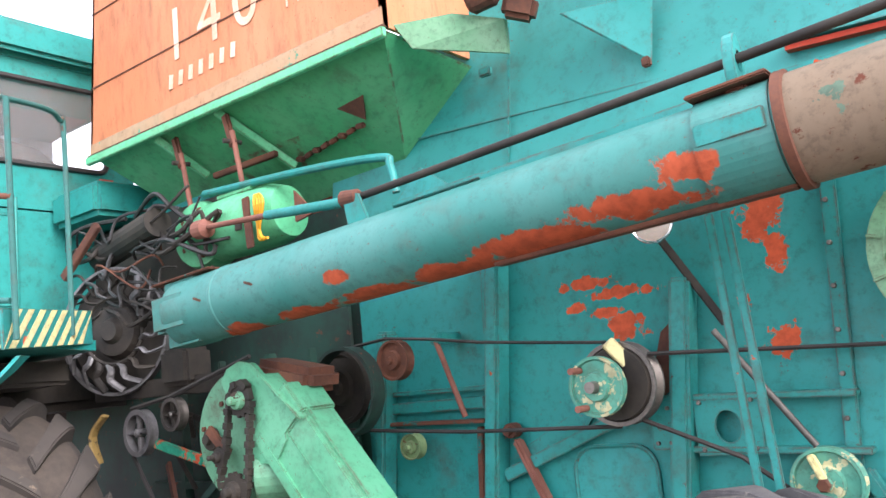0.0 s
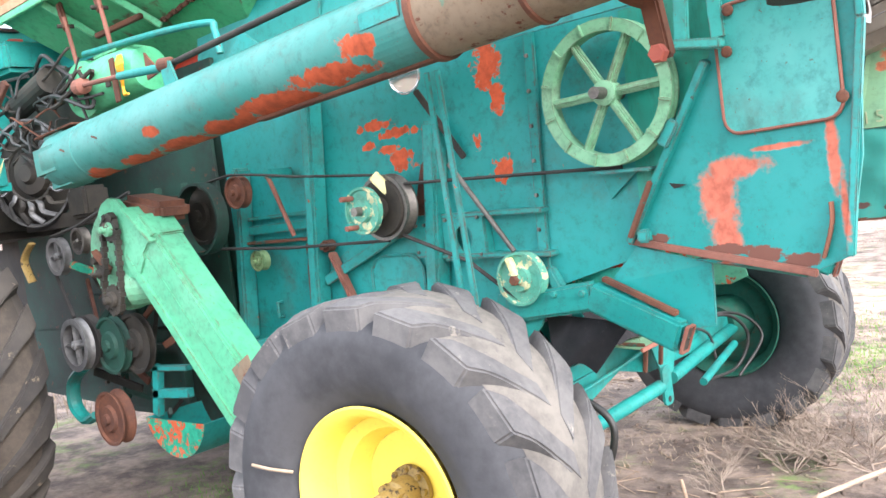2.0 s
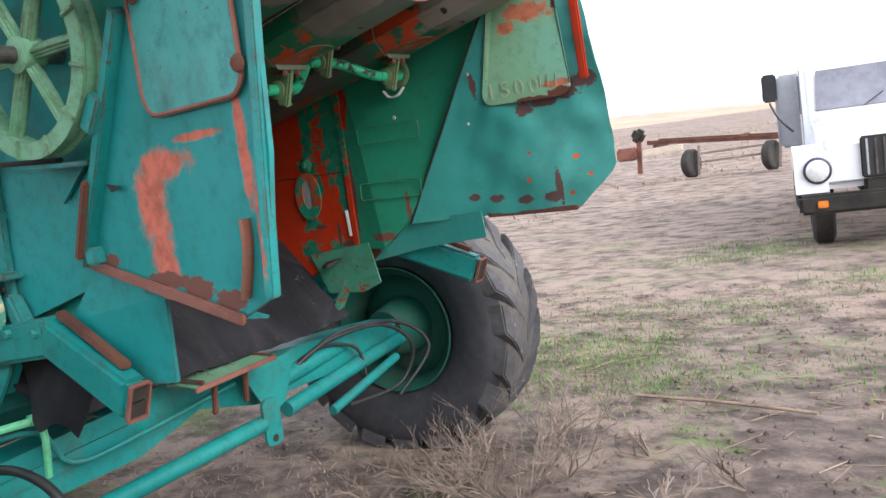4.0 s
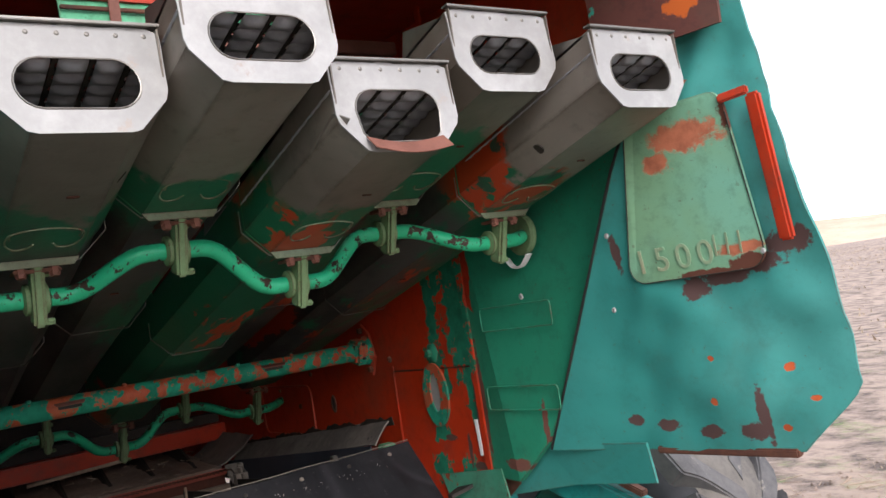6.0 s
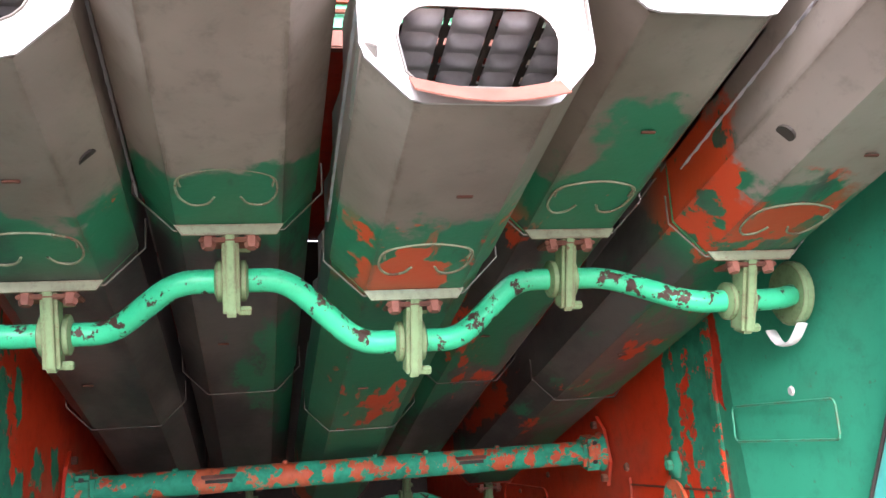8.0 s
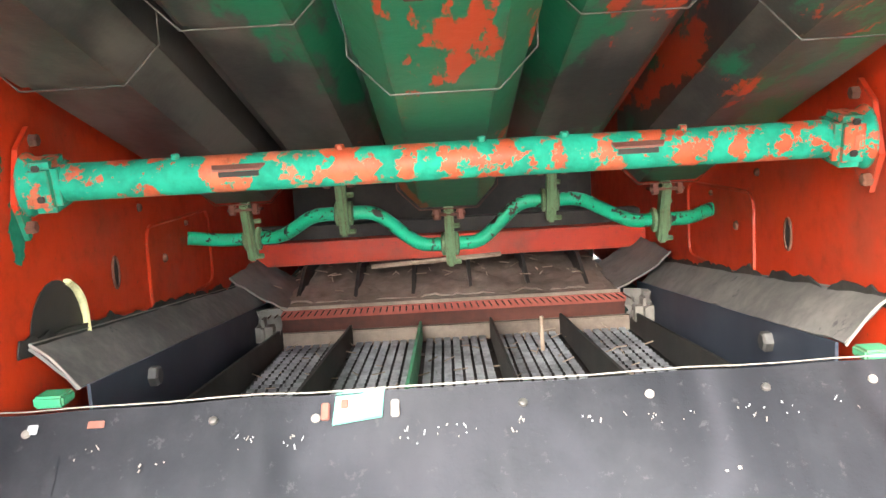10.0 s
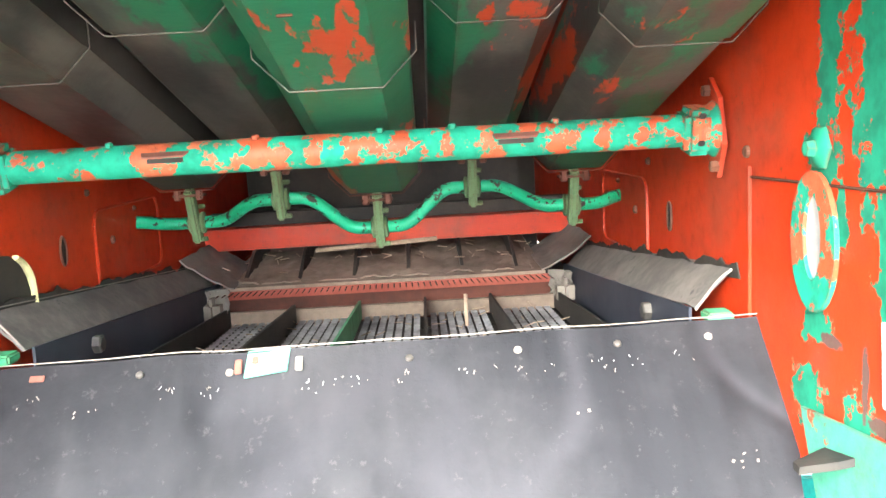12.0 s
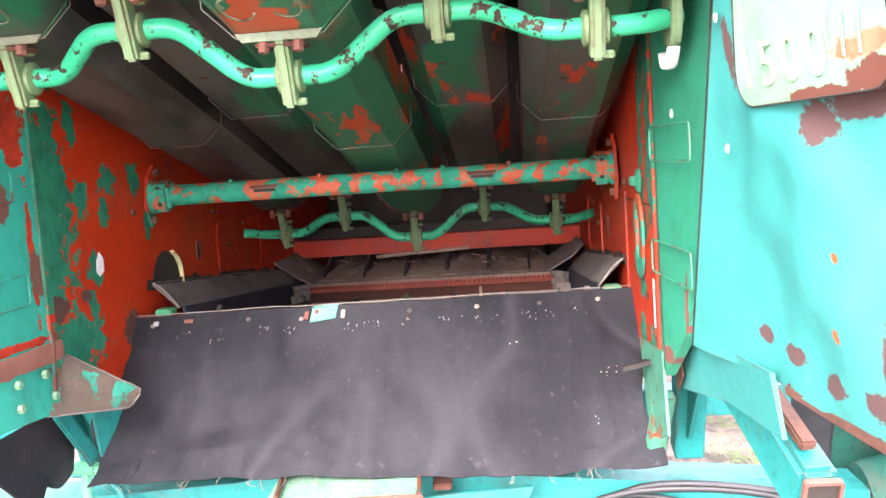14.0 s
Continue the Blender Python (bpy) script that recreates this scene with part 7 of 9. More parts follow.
def platform():
    cpart("platform", plate([(-2.45, -1.42, 2.02), (-2.85, -0.70, 2.02), (-5.3, -0.70, 2.02), (-5.3, -1.75, 2.02), (-2.85, -1.62, 2.02)], (0, 0, 0.05)), m_cab, "teal sheet platform beside the cab")
    cpart("platform_skirt", plate([(-2.85, -1.62, 1.98), (-5.3, -1.78, 1.98), (-5.3, -1.78, 2.06), (-2.85, -1.62, 2.16)], (0, 0.012, 0)), m_cab)
    cpart("platform_under", box((-3.6, -1.1, 1.93), (1.2, 0.7, 0.12), None, 0.02), m_dark)
    striped("warning_board", (-2.36, -1.38, 1.995), (-2.84, -0.73, 2.05), 0.165, "green and cream striped warning board", 8)
    striped("warning_board", (-2.83, -1.605, 1.975), (-3.55, -1.75, 1.985), 0.19, "green and cream striped warning board", 5)
    cpart("board_ring", tube([(-2.43 + 0.05 * math.cos(a), -1.30 - 0.05 * math.cos(a) * 1.3, 2.06 + 0.05 * math.sin(a)) for a in (math.pi + math.pi * i / 8 for i in range(9))], 0.006, 6, 1), m_rib)
    R_ = 0.0128
    rails = ([(-2.353, -1.344, 2.19), (-2.70, -1.46, 2.235), (-2.866, -1.515, 2.266), (-2.966, -1.549, 2.36), (-3.032, -1.571, 3.13), (-3.00, -1.56, 3.225), (-2.92, -1.535, 3.243), (-2.45, -1.375, 3.07), (-2.412, -1.342, 3.06), (-2.60, -1.05, 3.12), (-2.675, -0.945, 3.105), (-2.699, -0.912, 3.03), (-2.70, -0.90, 2.08)],
             [(-2.356, -1.345, 3.046), (-2.327, -1.336, 2.03)],
             [(-4.40, -1.83, 3.30), (-4.10, -1.804, 3.262), (-3.559, -1.738, 3.18), (-3.25, -1.70, 3.11), (-3.055, -1.677, 3.028), (-2.99, -1.67, 2.92), (-2.93, -1.662, 2.659), (-2.83, -1.65, 2.10)],
             [(-4.40, -1.83, 2.75), (-3.507, -1.732, 2.654), (-2.93, -1.662, 2.595)],
             [(-3.56, -1.738, 3.175), (-3.54, -1.736, 2.05)],
             [(-3.86, -1.78, 3.20), (-3.80, -1.77, 2.60), (-3.78, -1.77, 2.05)])
    for k, pts in enumerate(rails):
        cpart("handrail", tube(pts, R_, 10, 5), m_pipe if k % 3 != 2 else m_rib, "bent pipe handrail")
    cpart("rail_bar", cyl((-2.992, -1.557, 2.756), (-2.335, -1.340, 2.615), 0.013), m_rust_teal)
    # ladder
    lad = cpart("ladder_stile", box((-2.30, -1.545, 1.27), (0.035, 0.15, 1.15), pose(0, 0, 0, 0, 0, 22), 0.008), m_rib, "teal ladder stile with slot")
    lad2 = cpart("ladder_stile", box((-2.52, -1.72, 1.27), (0.035, 0.12, 1.15), pose(0, 0, 0, 0, 0, 22), 0.008), m_rib, "teal ladder stile")
    for p, l_ in (((-2.278, -1.555, 1.70), lad), ((-2.50, -1.725, 1.68), lad2)):
        o = [V(0.004, a, b) for a, b in rounded(0.05, 0.13, 0.024, 4)]
        part("slot", plate([Matrix.Translation(p) @ Matrix.Rotation(radians(22), 4, 'Z') @ v for v in o], (0.003, 0.001, 0)), m_dark, l_)
    for i, z in enumerate((1.84, 1.58, 1.32, 1.06, 0.80)):
        cpart("ladder_step", beam((-2.30, -1.56, z), (-2.53, -1.73, z), 0.12, 0.02), m_rib if i else m_rust)
    cpart("ladder_arm", plate([(-2.26, -1.50, 1.83), (-2.37, -1.32, 1.97), (-2.42, -1.26, 1.97), (-2.42, -1.32, 1.91), (-2.32, -1.50, 1.80)], (0.02, 0.012, 0)), m_rib, "rusty bracket between ladder and platform")
    cpart("ladder_hanger", beam((-2.20, -1.52, 1.85), (-2.62, -1.74, 1.86), 0.05, 0.03), m_rib)


platform()


# wheels
def wheel(c, r, w, rim_r, lugs, name, label, tread, side, rim_mat, steer=0.0, face=-1, deep=0.10, low=0.034, base=None, block=0.80):
    """A lugged tractor tyre with its rim; the shaft along y."""
    c = Vector(c)
    T = Matrix.Translation(c) @ Matrix.Rotation(radians(steer), 4, 'Z') @ Matrix.Scale(face * -1.0, 4, (0, 1, 0))
    h = w / 2
    wide = 1.7 if base else 1.25
    gap = math.pi / lugs
    rb = r - low
    prof = [(rim_r, -h * 0.62), (rim_r + 0.03, -h * 0.78), (rim_r + (rb - rim_r) * 0.35, -h * 0.98), (rim_r + (rb - rim_r) * 0.62, -h * 1.0), (rb - 0.085, -h * 0.97), (rb - 0.055, -h * 0.86), (rb - 0.022, -h * 0.68), (rb + 0.002, -h * 0.4), (rb + 0.006, 0), (rb + 0.002, h * 0.4), (rb - 0.022, h * 0.68), (rb - 0.055, h * 0.86), (rb - 0.085, h * 0.97), (rim_r + (rb - rim_r) * 0.62, h * 1.0), (rim_r + (rb - rim_r) * 0.35, h * 0.98), (rim_r + 0.03, h * 0.78), (rim_r, h * 0.62), (rim_r, -h * 0.62)]
    bm = lathe((0, 0, 0), (0, 1, 0), prof, 72, cap=False)
    bmesh.ops.transform(bm, matrix=T, verts=bm.verts)
    ty = cpart(name, bm, side, label, True)
    bm = bmesh.new()
    for i in range(lugs):
        for s in (-1, 1):
            a0 = 2 * math.pi * (i + (0.5 if s > 0 else 0)) / lugs
            rows = []
            for k in range(6):
                f = k / 5
                a = a0 + f * 2 * math.pi / lugs * 1.15
                y = s * h * (0.955 - 0.935 * f)
                top = r - ((0.014, 0.0, 0.003, 0.006, 0.007, 0.008)[k] if block > 0.7 else (0.014 if k == 0 else 0)) - (0.03 if block > 0.7 else 0.13) * max(0, 0.25 - f)
                foot = rb - (0.088, 0.060, 0.024, 0.010)[min(k, 3)]
                wd = (0.036 + 0.006 * f) / r * ((1.95, 1.65, 1.35, 1.25, 1.25, 1.25)[k] if base else 1.7)
                if base:
                    wd = gap * (block - (0.0, 0.06, 0.18, 0.26, 0.29, 0.30)[k])
                spread = (0.97, 1.0, 1.06, 1.1, 1.1, 1.1)[k] if base else wide
                rows.append([Vector((rad * math.sin(a + da), y, rad * math.cos(a + da))) for rad, da in ((foot, -wd * spread), (top, -wd * (0.90 if base else 0.72)), (top, wd * (0.90 if base else 0.72)), (foot, wd * spread))])
            vs = [[bm.verts.new(T @ v) for v in row] for row in rows]
            for p, q in zip(vs, vs[1:]):
                for j in range(4):
                    bm.faces.new((p[j], p[(j + 1) % 4], q[(j + 1) % 4], q[j])).material_index = 0
            bm.faces.new(vs[0])
            bm.faces.new(vs[-1])
    bmesh.ops.bevel(bm, geom=bm.edges[:], offset=0.007, segments=2, affect='EDGES', clamp_overlap=True)
    for v in bm.verts:
        v.co += (v.co - c).normalized() * 0.006 * noise.noise(v.co * 9)
    part("tread", bm, tread, ty, "worn rounded chevron lugs", True).data.materials.append(side)
    if base:
        bm = lathe((0, 0, 0), (0, 1, 0), [(rb - 0.032, -h * 0.76), (rb - 0.010, -h * 0.60), (rb + 0.005, -h * 0.4), (rb + 0.009, 0), (rb + 0.005, h * 0.4), (rb - 0.010, h * 0.60), (rb - 0.032, h * 0.76)], 72, cap=False)
        bmesh.ops.transform(bm, matrix=T, verts=bm.verts)
        part("tread_base", bm, base, ty, "mud-dusted tread base", True)
    bm = lathe((0, 0, 0), (0, 1, 0), [(rim_r + 0.02, -h * 0.80), (rim_r + 0.012, -h * 0.83), (rim_r - 0.01, -h * 0.78), (rim_r - 0.03, -h * 0.62), (rim_r - 0.045, -h * 0.3), (rim_r - 0.09, -h * 0.3 + deep * 0.2), (rim_r * 0.62, -h * 0.3 + deep), (rim_r * 0.22, -h * 0.3 + deep), (rim_r * 0.22, -h * 0.3 + deep + 0.012), (rim_r * 0.66, -h * 0.3 + deep + 0.012), (rim_r - 0.04, 0), (rim_r - 0.03, h * 0.62), (rim_r + 0.012, h * 0.83), (rim_r + 0.02, h * 0.80)], 64, cap=False)
    bmesh.ops.transform(bm, matrix=T, verts=bm.verts)
    part("rim", bm, rim_mat, ty, "", True)
    return ty, T


ty, T = wheel((0.30, -0.89, 0.66), 0.70, 0.47, 0.325, 19, "rear_wheel", "large grey lugged rear tyre on a yellow rim", m_tread, m_tyre_side, m_yellow, steer=4, low=0.020, base=m_tread_mud, block=0.78)
hubp = [(0.085, 0.02), (0.085, 0.0), (0.058, -0.01), (0.054, -0.08), (0.040, -0.09), (0.036, -0.16), (0.020, -0.165)]
bm = lathe((0, 0.0, 0), (0, 1, 0), hubp[::-1], 24)
bmesh.ops.transform(bm, matrix=T, verts=bm.verts)
part("wheel_hub", bm, m_hub, ty, "greasy yellow-brown hub", True)
for i in range(8):
    a = 2 * math.pi * i / 8
    p = T @ V(0.071 * math.cos(a), 0.0, 0.071 * math.sin(a))
    part("wheel_nut", bolt(p, (0.05, -1, 0), 0.012, 0.02), m_hub, ty)
for i in range(4):
    a = 2 * math.pi * (i + 0.4) / 4
    p = T @ V(0.042 * math.cos(a), -0.08, 0.042 * math.sin(a))
    part("hub_bolt", bolt(p, (0.05, -1, 0), 0.016, 0.04), m_hub, ty)
part("wire", tube([T @ V(-0.35, -0.20, 0.10), T @ V(-0.42, -0.245, 0.12), T @ V(-0.50, -0.25, 0.13)], 0.006, 6, 3), m_straw, ty)
ty2, _ = wheel((0.13, 2.36, 0.64), 0.70, 0.47, 0.325, 19, "rear_wheel", "large grey lugged rear tyre with teal inner rim", m_tread, m_tyre_side, m_rim_dark, steer=4, face=1, low=0.020, base=m_tread_mud, block=0.78)
bm = lathe((0, 0, 0), (0, 1, 0), [(0.12, 0.26), (0.14, 0.18), (0.16, 0.10), (0.16, 0.0)][::-1], 24)
bmesh.ops.transform(bm, matrix=Matrix.Translation((0.13, 2.36, 0.64)) @ Matrix.Scale(-1, 4, (0, 1, 0)), verts=bm.verts)
part("brake_drum", bm, m_rim_dark, ty2, "teal drum inside the rim", True)
wheel((-3.18, -1.205, 0.92), 0.92, 0.66, 0.42, 20, "front_wheel", "very large muddy front drive tyre", m_tyre_mud, m_tyre_mud, m_plate, deep=0.16, low=0.040, base=m_mud, block=0.62)
wheel((-3.12, 2.85, 0.92), 0.92, 0.76, 0.42, 22, "front_wheel", "very large muddy front drive tyre", m_tyre_mud, m_tyre_mud, m_plate, face=1, deep=0.16)


def rear_axle():
    ax = cpart("axle_beam", plate([(0.05, -0.55, 0.58), (0.05, 0.45, 0.60), (0.05, 0.75, 0.68), (0.05, 1.05, 0.60), (0.05, 2.1, 0.58), (0.05, 2.1, 0.72), (0.05, 1.1, 0.80), (0.05, 0.75, 0.86), (0.05, 0.4, 0.80), (0.05, -0.55, 0.74)], (0.16, 0, 0)), m_axle, "glossy teal welded rear axle beam")
    part("web", plate([(0.215, -0.3, 0.66), (0.215, 0.5, 0.68), (0.215, 0.5, 0.74), (0.215, -0.3, 0.70)], (0.01, 0, 0)), m_axle, ax)
    cpart("tie_rod", cyl((0.28, -0.55, 0.50), (0.30, 0.98, 0.545), 0.035), m_axle, "teal steering tie rod", True)
    cpart("tie_rod", cyl((0.28, 1.15, 0.55), (0.22, 2.15, 0.62), 0.035), m_axle, "teal steering tie rod", True)
    cpart("steering_ram", cyl((0.20, 1.2, 0.66), (0.16, 1.85, 0.70), 0.045), m_axle, "teal steering cylinder", True)
    cpart("steering_ram", cyl((0.36, 1.35, 0.48), (0.30, 1.95, 0.56), 0.022), m_axle)
    h = cpart("tow_bracket", plate([(0.30, 0.90, 0.78), (0.30, 1.22, 0.80), (0.30, 1.12, 0.60), (0.30, 1.02, 0.56)], (0.012, 0, 0)), m_axle, "teal tow bracket")
    part("tow_eye", plate([(0.312, 1.015 + a, 0.545 + b) for a, b in rounded(0.095, 0.20, 0.03, 5)], (0.014, 0, 0)), m_axle, h, "teal tow plate with a hole")
    part("eye_hole", lathe((0.327, 1.015, 0.475), (1, 0, 0), ((0.016, 0), (0.016, 0.002)), 14), m_dark, h)
    part("strut", beam((0.30, 0.98, 0.80), (0.10, 0.98, 0.86), 0.05, 0.02), m_rust, h)
    cpart("platform_tray", plate([(0.28, 0.55, 0.845), (0.28, 0.93, 0.855), (0.46, 0.93, 0.84), (0.46, 0.55, 0.83)], (0, 0, 0.006)), m_pulley, "dirty green tray on the axle")
    for y in (0.56, 0.92):
        cpart("tray_edge", beam((0.28, y, 0.862), (0.46, y + 0.02, 0.848), 0.012, 0.016), m_rust_teal)
    cpart("tray_edge", beam((0.465, 0.53, 0.832), (0.465, 0.95, 0.842), 0.014, 0.02), m_rust_pink)
    cpart("tray_post", beam((0.42, 0.66, 0.83), (0.40, 0.66, 0.70), 0.02, 0.02), m_rust)
    cpart("tray_post", beam((0.42, 0.82, 0.83), (0.40, 0.82, 0.70), 0.02, 0.02), m_rust)
    for pts, r in (([(0.2, 1.25, 0.66), (0.26, 1.5, 0.76), (0.32, 1.85, 0.75), (0.36, 2.02, 0.60), (0.30, 1.95, 0.42), (0.25, 1.6, 0.42)], 0.010),
                   ([(0.2, 1.3, 0.66), (0.27, 1.55, 0.78), (0.34, 1.95, 0.74), (0.42, 2.08, 0.58), (0.33, 1.9, 0.38)], 0.009),
                   ([(0.2, 1.2, 0.68), (0.22, 1.5, 0.73), (0.26, 1.7, 0.67), (0.28, 1.72, 0.5)], 0.008),
                   ([(0.30, -0.18, 0.80), (0.443, -0.15, 0.808), (0.60, -0.15, 0.777), (0.683, -0.15, 0.694), (0.652, -0.15, 0.561), (0.588, -0.15, 0.545), (0.50, -0.2, 0.56)], 0.015),
                   ([(0.32, -0.22, 0.71), (0.458, -0.20, 0.713), (0.578, -0.20, 0.673), (0.606, -0.20, 0.576), (0.578, -0.20, 0.523), (0.514, -0.20, 0.479), (0.40, -0.25, 0.44)], 0.015)):
        cpart("hydraulic_hose", tube(pts, r, 10, 6), m_hose, "black hydraulic hose", True)
    cpart("brake_pipe", tube([(0.24, -0.2, 0.86), (0.26, 0.05, 0.84), (0.26, 0.15, 0.70), (0.27, 0.4, 0.70), (0.26, 0.9, 0.74)], 0.010, 8, 4), m_axle)
    pipe = cpart("brake_pipe", tube([(0.22, -0.5, 0.90), (0.27, -0.25, 0.90), (0.34, 0.08, 0.895)], 0.013, 8, 3), m_edge_green, "pale green pipe with fittings")
    for y in (-0.20, 0.03):
        x = 0.323 + 0.21 * y
        part("fitting", cyl((x - 0.008, y - 0.035, 0.90), (x + 0.008, y + 0.035, 0.90), 0.018), m_edge_green, pipe)
        part("drop", tube([(x, y, 0.90), (x + 0.005, y, 0.82), (x - 0.03, y + 0.01, 0.70)], 0.012, 8, 3), m_edge_green, pipe)
    cpart("frame_cross", beam((0.02, -0.45, 0.93), (0.02, 1.95, 0.93), 0.08, 0.08), m_axle)
    # bent frame arms each side
    for y, s in ((-0.05, -1), (1.655, 1)):
        cpart("frame_arm", beam((0.20, y, 1.14), (0.62, y, 1.185), 0.07, 0.115, bev=0.012), m_axle, "teal bent frame arm")
        cpart("frame_arm", beam((0.60, y, 1.185), (0.985, y + s * 0.05, 1.03), 0.07, 0.115, bev=0.012), m_axle, "teal bent frame arm with rusty open end")
        tip = pose(0.985, y + s * 0.052, 1.03, 0, 22, 0)
        end = cpart("arm_end", ring_plate([tip @ V(0.012, a, b) for a, b in rounded(0.066, 0.108, 0.006, 2)], [tip @ V(0.012, a, b) for a, b in rounded(0.054, 0.096, 0.004, 2)], tip.to_3x3() @ V(0.012, 0, 0)), m_rust_pink, "pinkish rusty rim of the open box end")
        for b in (-0.024, 0.024):
            part("opening", box(tip @ V(0.012, 0, b), (0.012, 0.053, 0.042), tip.to_3x3(), 0.002), m_dark, end)
        cpart("arm_top", beam((0.66, y, 1.25), (0.97, y + s * 0.045, 1.115), 0.03, 0.02), m_rust)
        for x in (0.32, 0.45, 0.58):
            cpart("arm_bolt", bolt((x, y + s * 0.036, 1.20), (0, s, 0), 0.014, 0.014), m_axle)
        cpart("arm_gusset", plate([(0.14, y, 1.20), (0.42, y, 1.20), (0.34, y, 1.06), (0.16, y, 0.86), (0.05, y, 0.86)], (0, -s * 0.012, 0)), m_axle)
        cpart("frame_foot", beam((0.18, y, 1.10), (0.08, y, 0.80), 0.08, 0.08), m_axle)
    cpart("side_curtain", sheet(lambda u, v: (0.34 + (0.40 - 0.20 * v) * u, -0.005 + 0.012 * math.sin(u * 5 + v * 3), 1.10 - 0.03 * u - (0.20 + 0.02 * math.sin(u * 7)) * v), 14, 8, 0.006), m_apron2, "torn dark rubber side curtain", True)
    cpart("corner_stay", beam((0.47, 0.05, 1.10), (0.335, 0.06, 0.925), 0.05, 0.014, (0, 1, 0)), m_axle)
    cpart("corner_stay", plate([(0.34, 0.065, 1.07), (0.20, 0.095, 1.04), (0.27, 0.085, 0.98), (0.30, 0.075, 0.90), (0.325, 0.070, 0.93)], (0, 0.008, 0)), m_axle, "teal corner gusset")
    cpart("corner_stay", beam((0.42, 1.545, 1.06), (0.30, 1.53, 0.86), 0.05, 0.03), m_corner)


rear_axle()


def elevator():
    # sloping chute of the tailings elevator
    a, b = V(-1.62, -0.62, 1.70), V(-0.86, -0.60, 0.80)
    d = (b - a).normalized()
    e = cpart("elevator_chute", beam(a + d * 0.05, b, 0.17, 0.27, (0.6, 0, 0.8), 0.01), m_elev, "pale green sloping elevator chute")
    part("chute_rib", beam(a + d * 0.1 + V(-0.10, -0.09, -0.07), b + V(-0.10, -0.09, -0.07), 0.02, 0.05, (0.6, 0, 0.8), 0.004), m_elev, e)
    part("chute_seam", beam(a + d * 0.18 + V(0.02, -0.088, 0.0), b + V(0.02, -0.088, 0.0), 0.004, 0.006, (0.6, 0, 0.8), 0.001), m_elev, e)
    part("top_plate", beam(a + V(0.02, -0.03, 0.10), a + d * 0.24 + V(0.08, -0.03, 0.10), 0.18, 0.012, (0.6, 0, 0.8)), m_elev, e)
    part("rust_plate", plate([b + V(-0.06, -0.092, 0.20), b + V(0.07, -0.092, 0.27), b + V(0.10, -0.092, 0.20), b + V(-0.01, -0.092, 0.13)], (0, -0.006, 0)), m_tube_rust, e, "rusty bent patch plate")
    part("chute_cap", beam(a + d * 0.04 + V(0.004, -0.004, 0.003), a + d * 0.19 + V(0.004, -0.004, 0.003), 0.184, 0.285, (0.6, 0, 0.8), 0.008), m_elev, e, "overlapping top section")
    part("chute_edge", beam(a + d * 0.12 + V(0.115, -0.06, 0.085), b + V(0.115, -0.06, 0.085), 0.012, 0.012, (0.6, 0, 0.8), 0.003), m_elev, e)
    # round head with chain drive
    head = cpart("elevator_head", lathe((-1.84, -0.62, 1.56), (0, -1, 0), ((0.275, -0.10), (0.275, 0.03), (0.262, 0.045), (0.10, 0.05)), 40), m_head, "round pale green elevator head with chain")
    part("head_rim", lathe((-1.84, -0.62, 1.56), (0, -1, 0), ((0.285, -0.02), (0.285, 0.012), (0.27, 0.012)), 40, cap=False), m_elev, head)
    tongue = [(-1.875, 1.79), (-1.83, 1.84), (-1.75, 1.865), (-1.67, 1.85), (-1.60, 1.79), (-1.545, 1.72), (-1.50, 1.60), (-1.49, 1.54), (-1.56, 1.45), (-1.68, 1.45), (-1.70, 1.53), (-1.63, 1.56), (-1.66, 1.64), (-1.80, 1.66)]
    part("arm_plate", plate([(x, -0.69, z) for x, z in tongue], (0, -0.022, 0)), m_elev, head)
    part("drum", cyl((-1.58, -0.56, 1.40), (-1.72, -0.66, 1.40), 0.10), m_head, head, "short pale green drum")
    for x, z, r, th in ((-1.715, 1.706, 0.070, 13), (-1.78, 1.350, 0.078, 14), (-1.868, 1.488, 0.042, 9)):
        rim = []
        for k in range(th * 4):
            a = 2 * math.pi * k / (th * 4)
            q = r if k % 4 in (1, 2) else r * 0.86
            rim.append((x + q * math.cos(a), -0.735, z + q * math.sin(a)))
        g = part("sprocket", plate(rim, (0, -0.014, 0)), m_dark, head, "greasy black sprocket")
        part("sprocket_hub", lathe((x, -0.745, z), (0, -1, 0), ((r * 0.55, 0), (r * 0.5, 0.025), (r * 0.28, 0.03), (r * 0.25, 0.055), (r * 0.1, 0.06)), 14), m_head if z > 1.6 else m_dark, g)
    part("boss", lathe((-2.0, -0.665, 1.556), (0, -1, 0), ((0.05, 0), (0.046, 0.025), (0.022, 0.03), (0.020, 0.05)), 16), m_dark, head)
    part("idler_arm", beam((-1.99, -0.70, 1.60), (-1.86, -0.70, 1.49), 0.02, 0.045, (0, 0, 1), 0.004), m_rust, head, "rusty chain tensioner arm")
    loop = [V(-1.652, -0.742, 1.70), V(-1.70, -0.742, 1.36), V(-1.73, -0.742, 1.29), V(-1.80, -0.742, 1.275), V(-1.855, -0.742, 1.33), V(-1.865, -0.742, 1.42), V(-1.825, -0.742, 1.51), V(-1.785, -0.742, 1.71), V(-1.755, -0.742, 1.765), V(-1.70, -0.742, 1.78), V(-1.662, -0.742, 1.75), V(-1.652, -0.742, 1.70)]
    bm = bmesh.new()
    k = 0
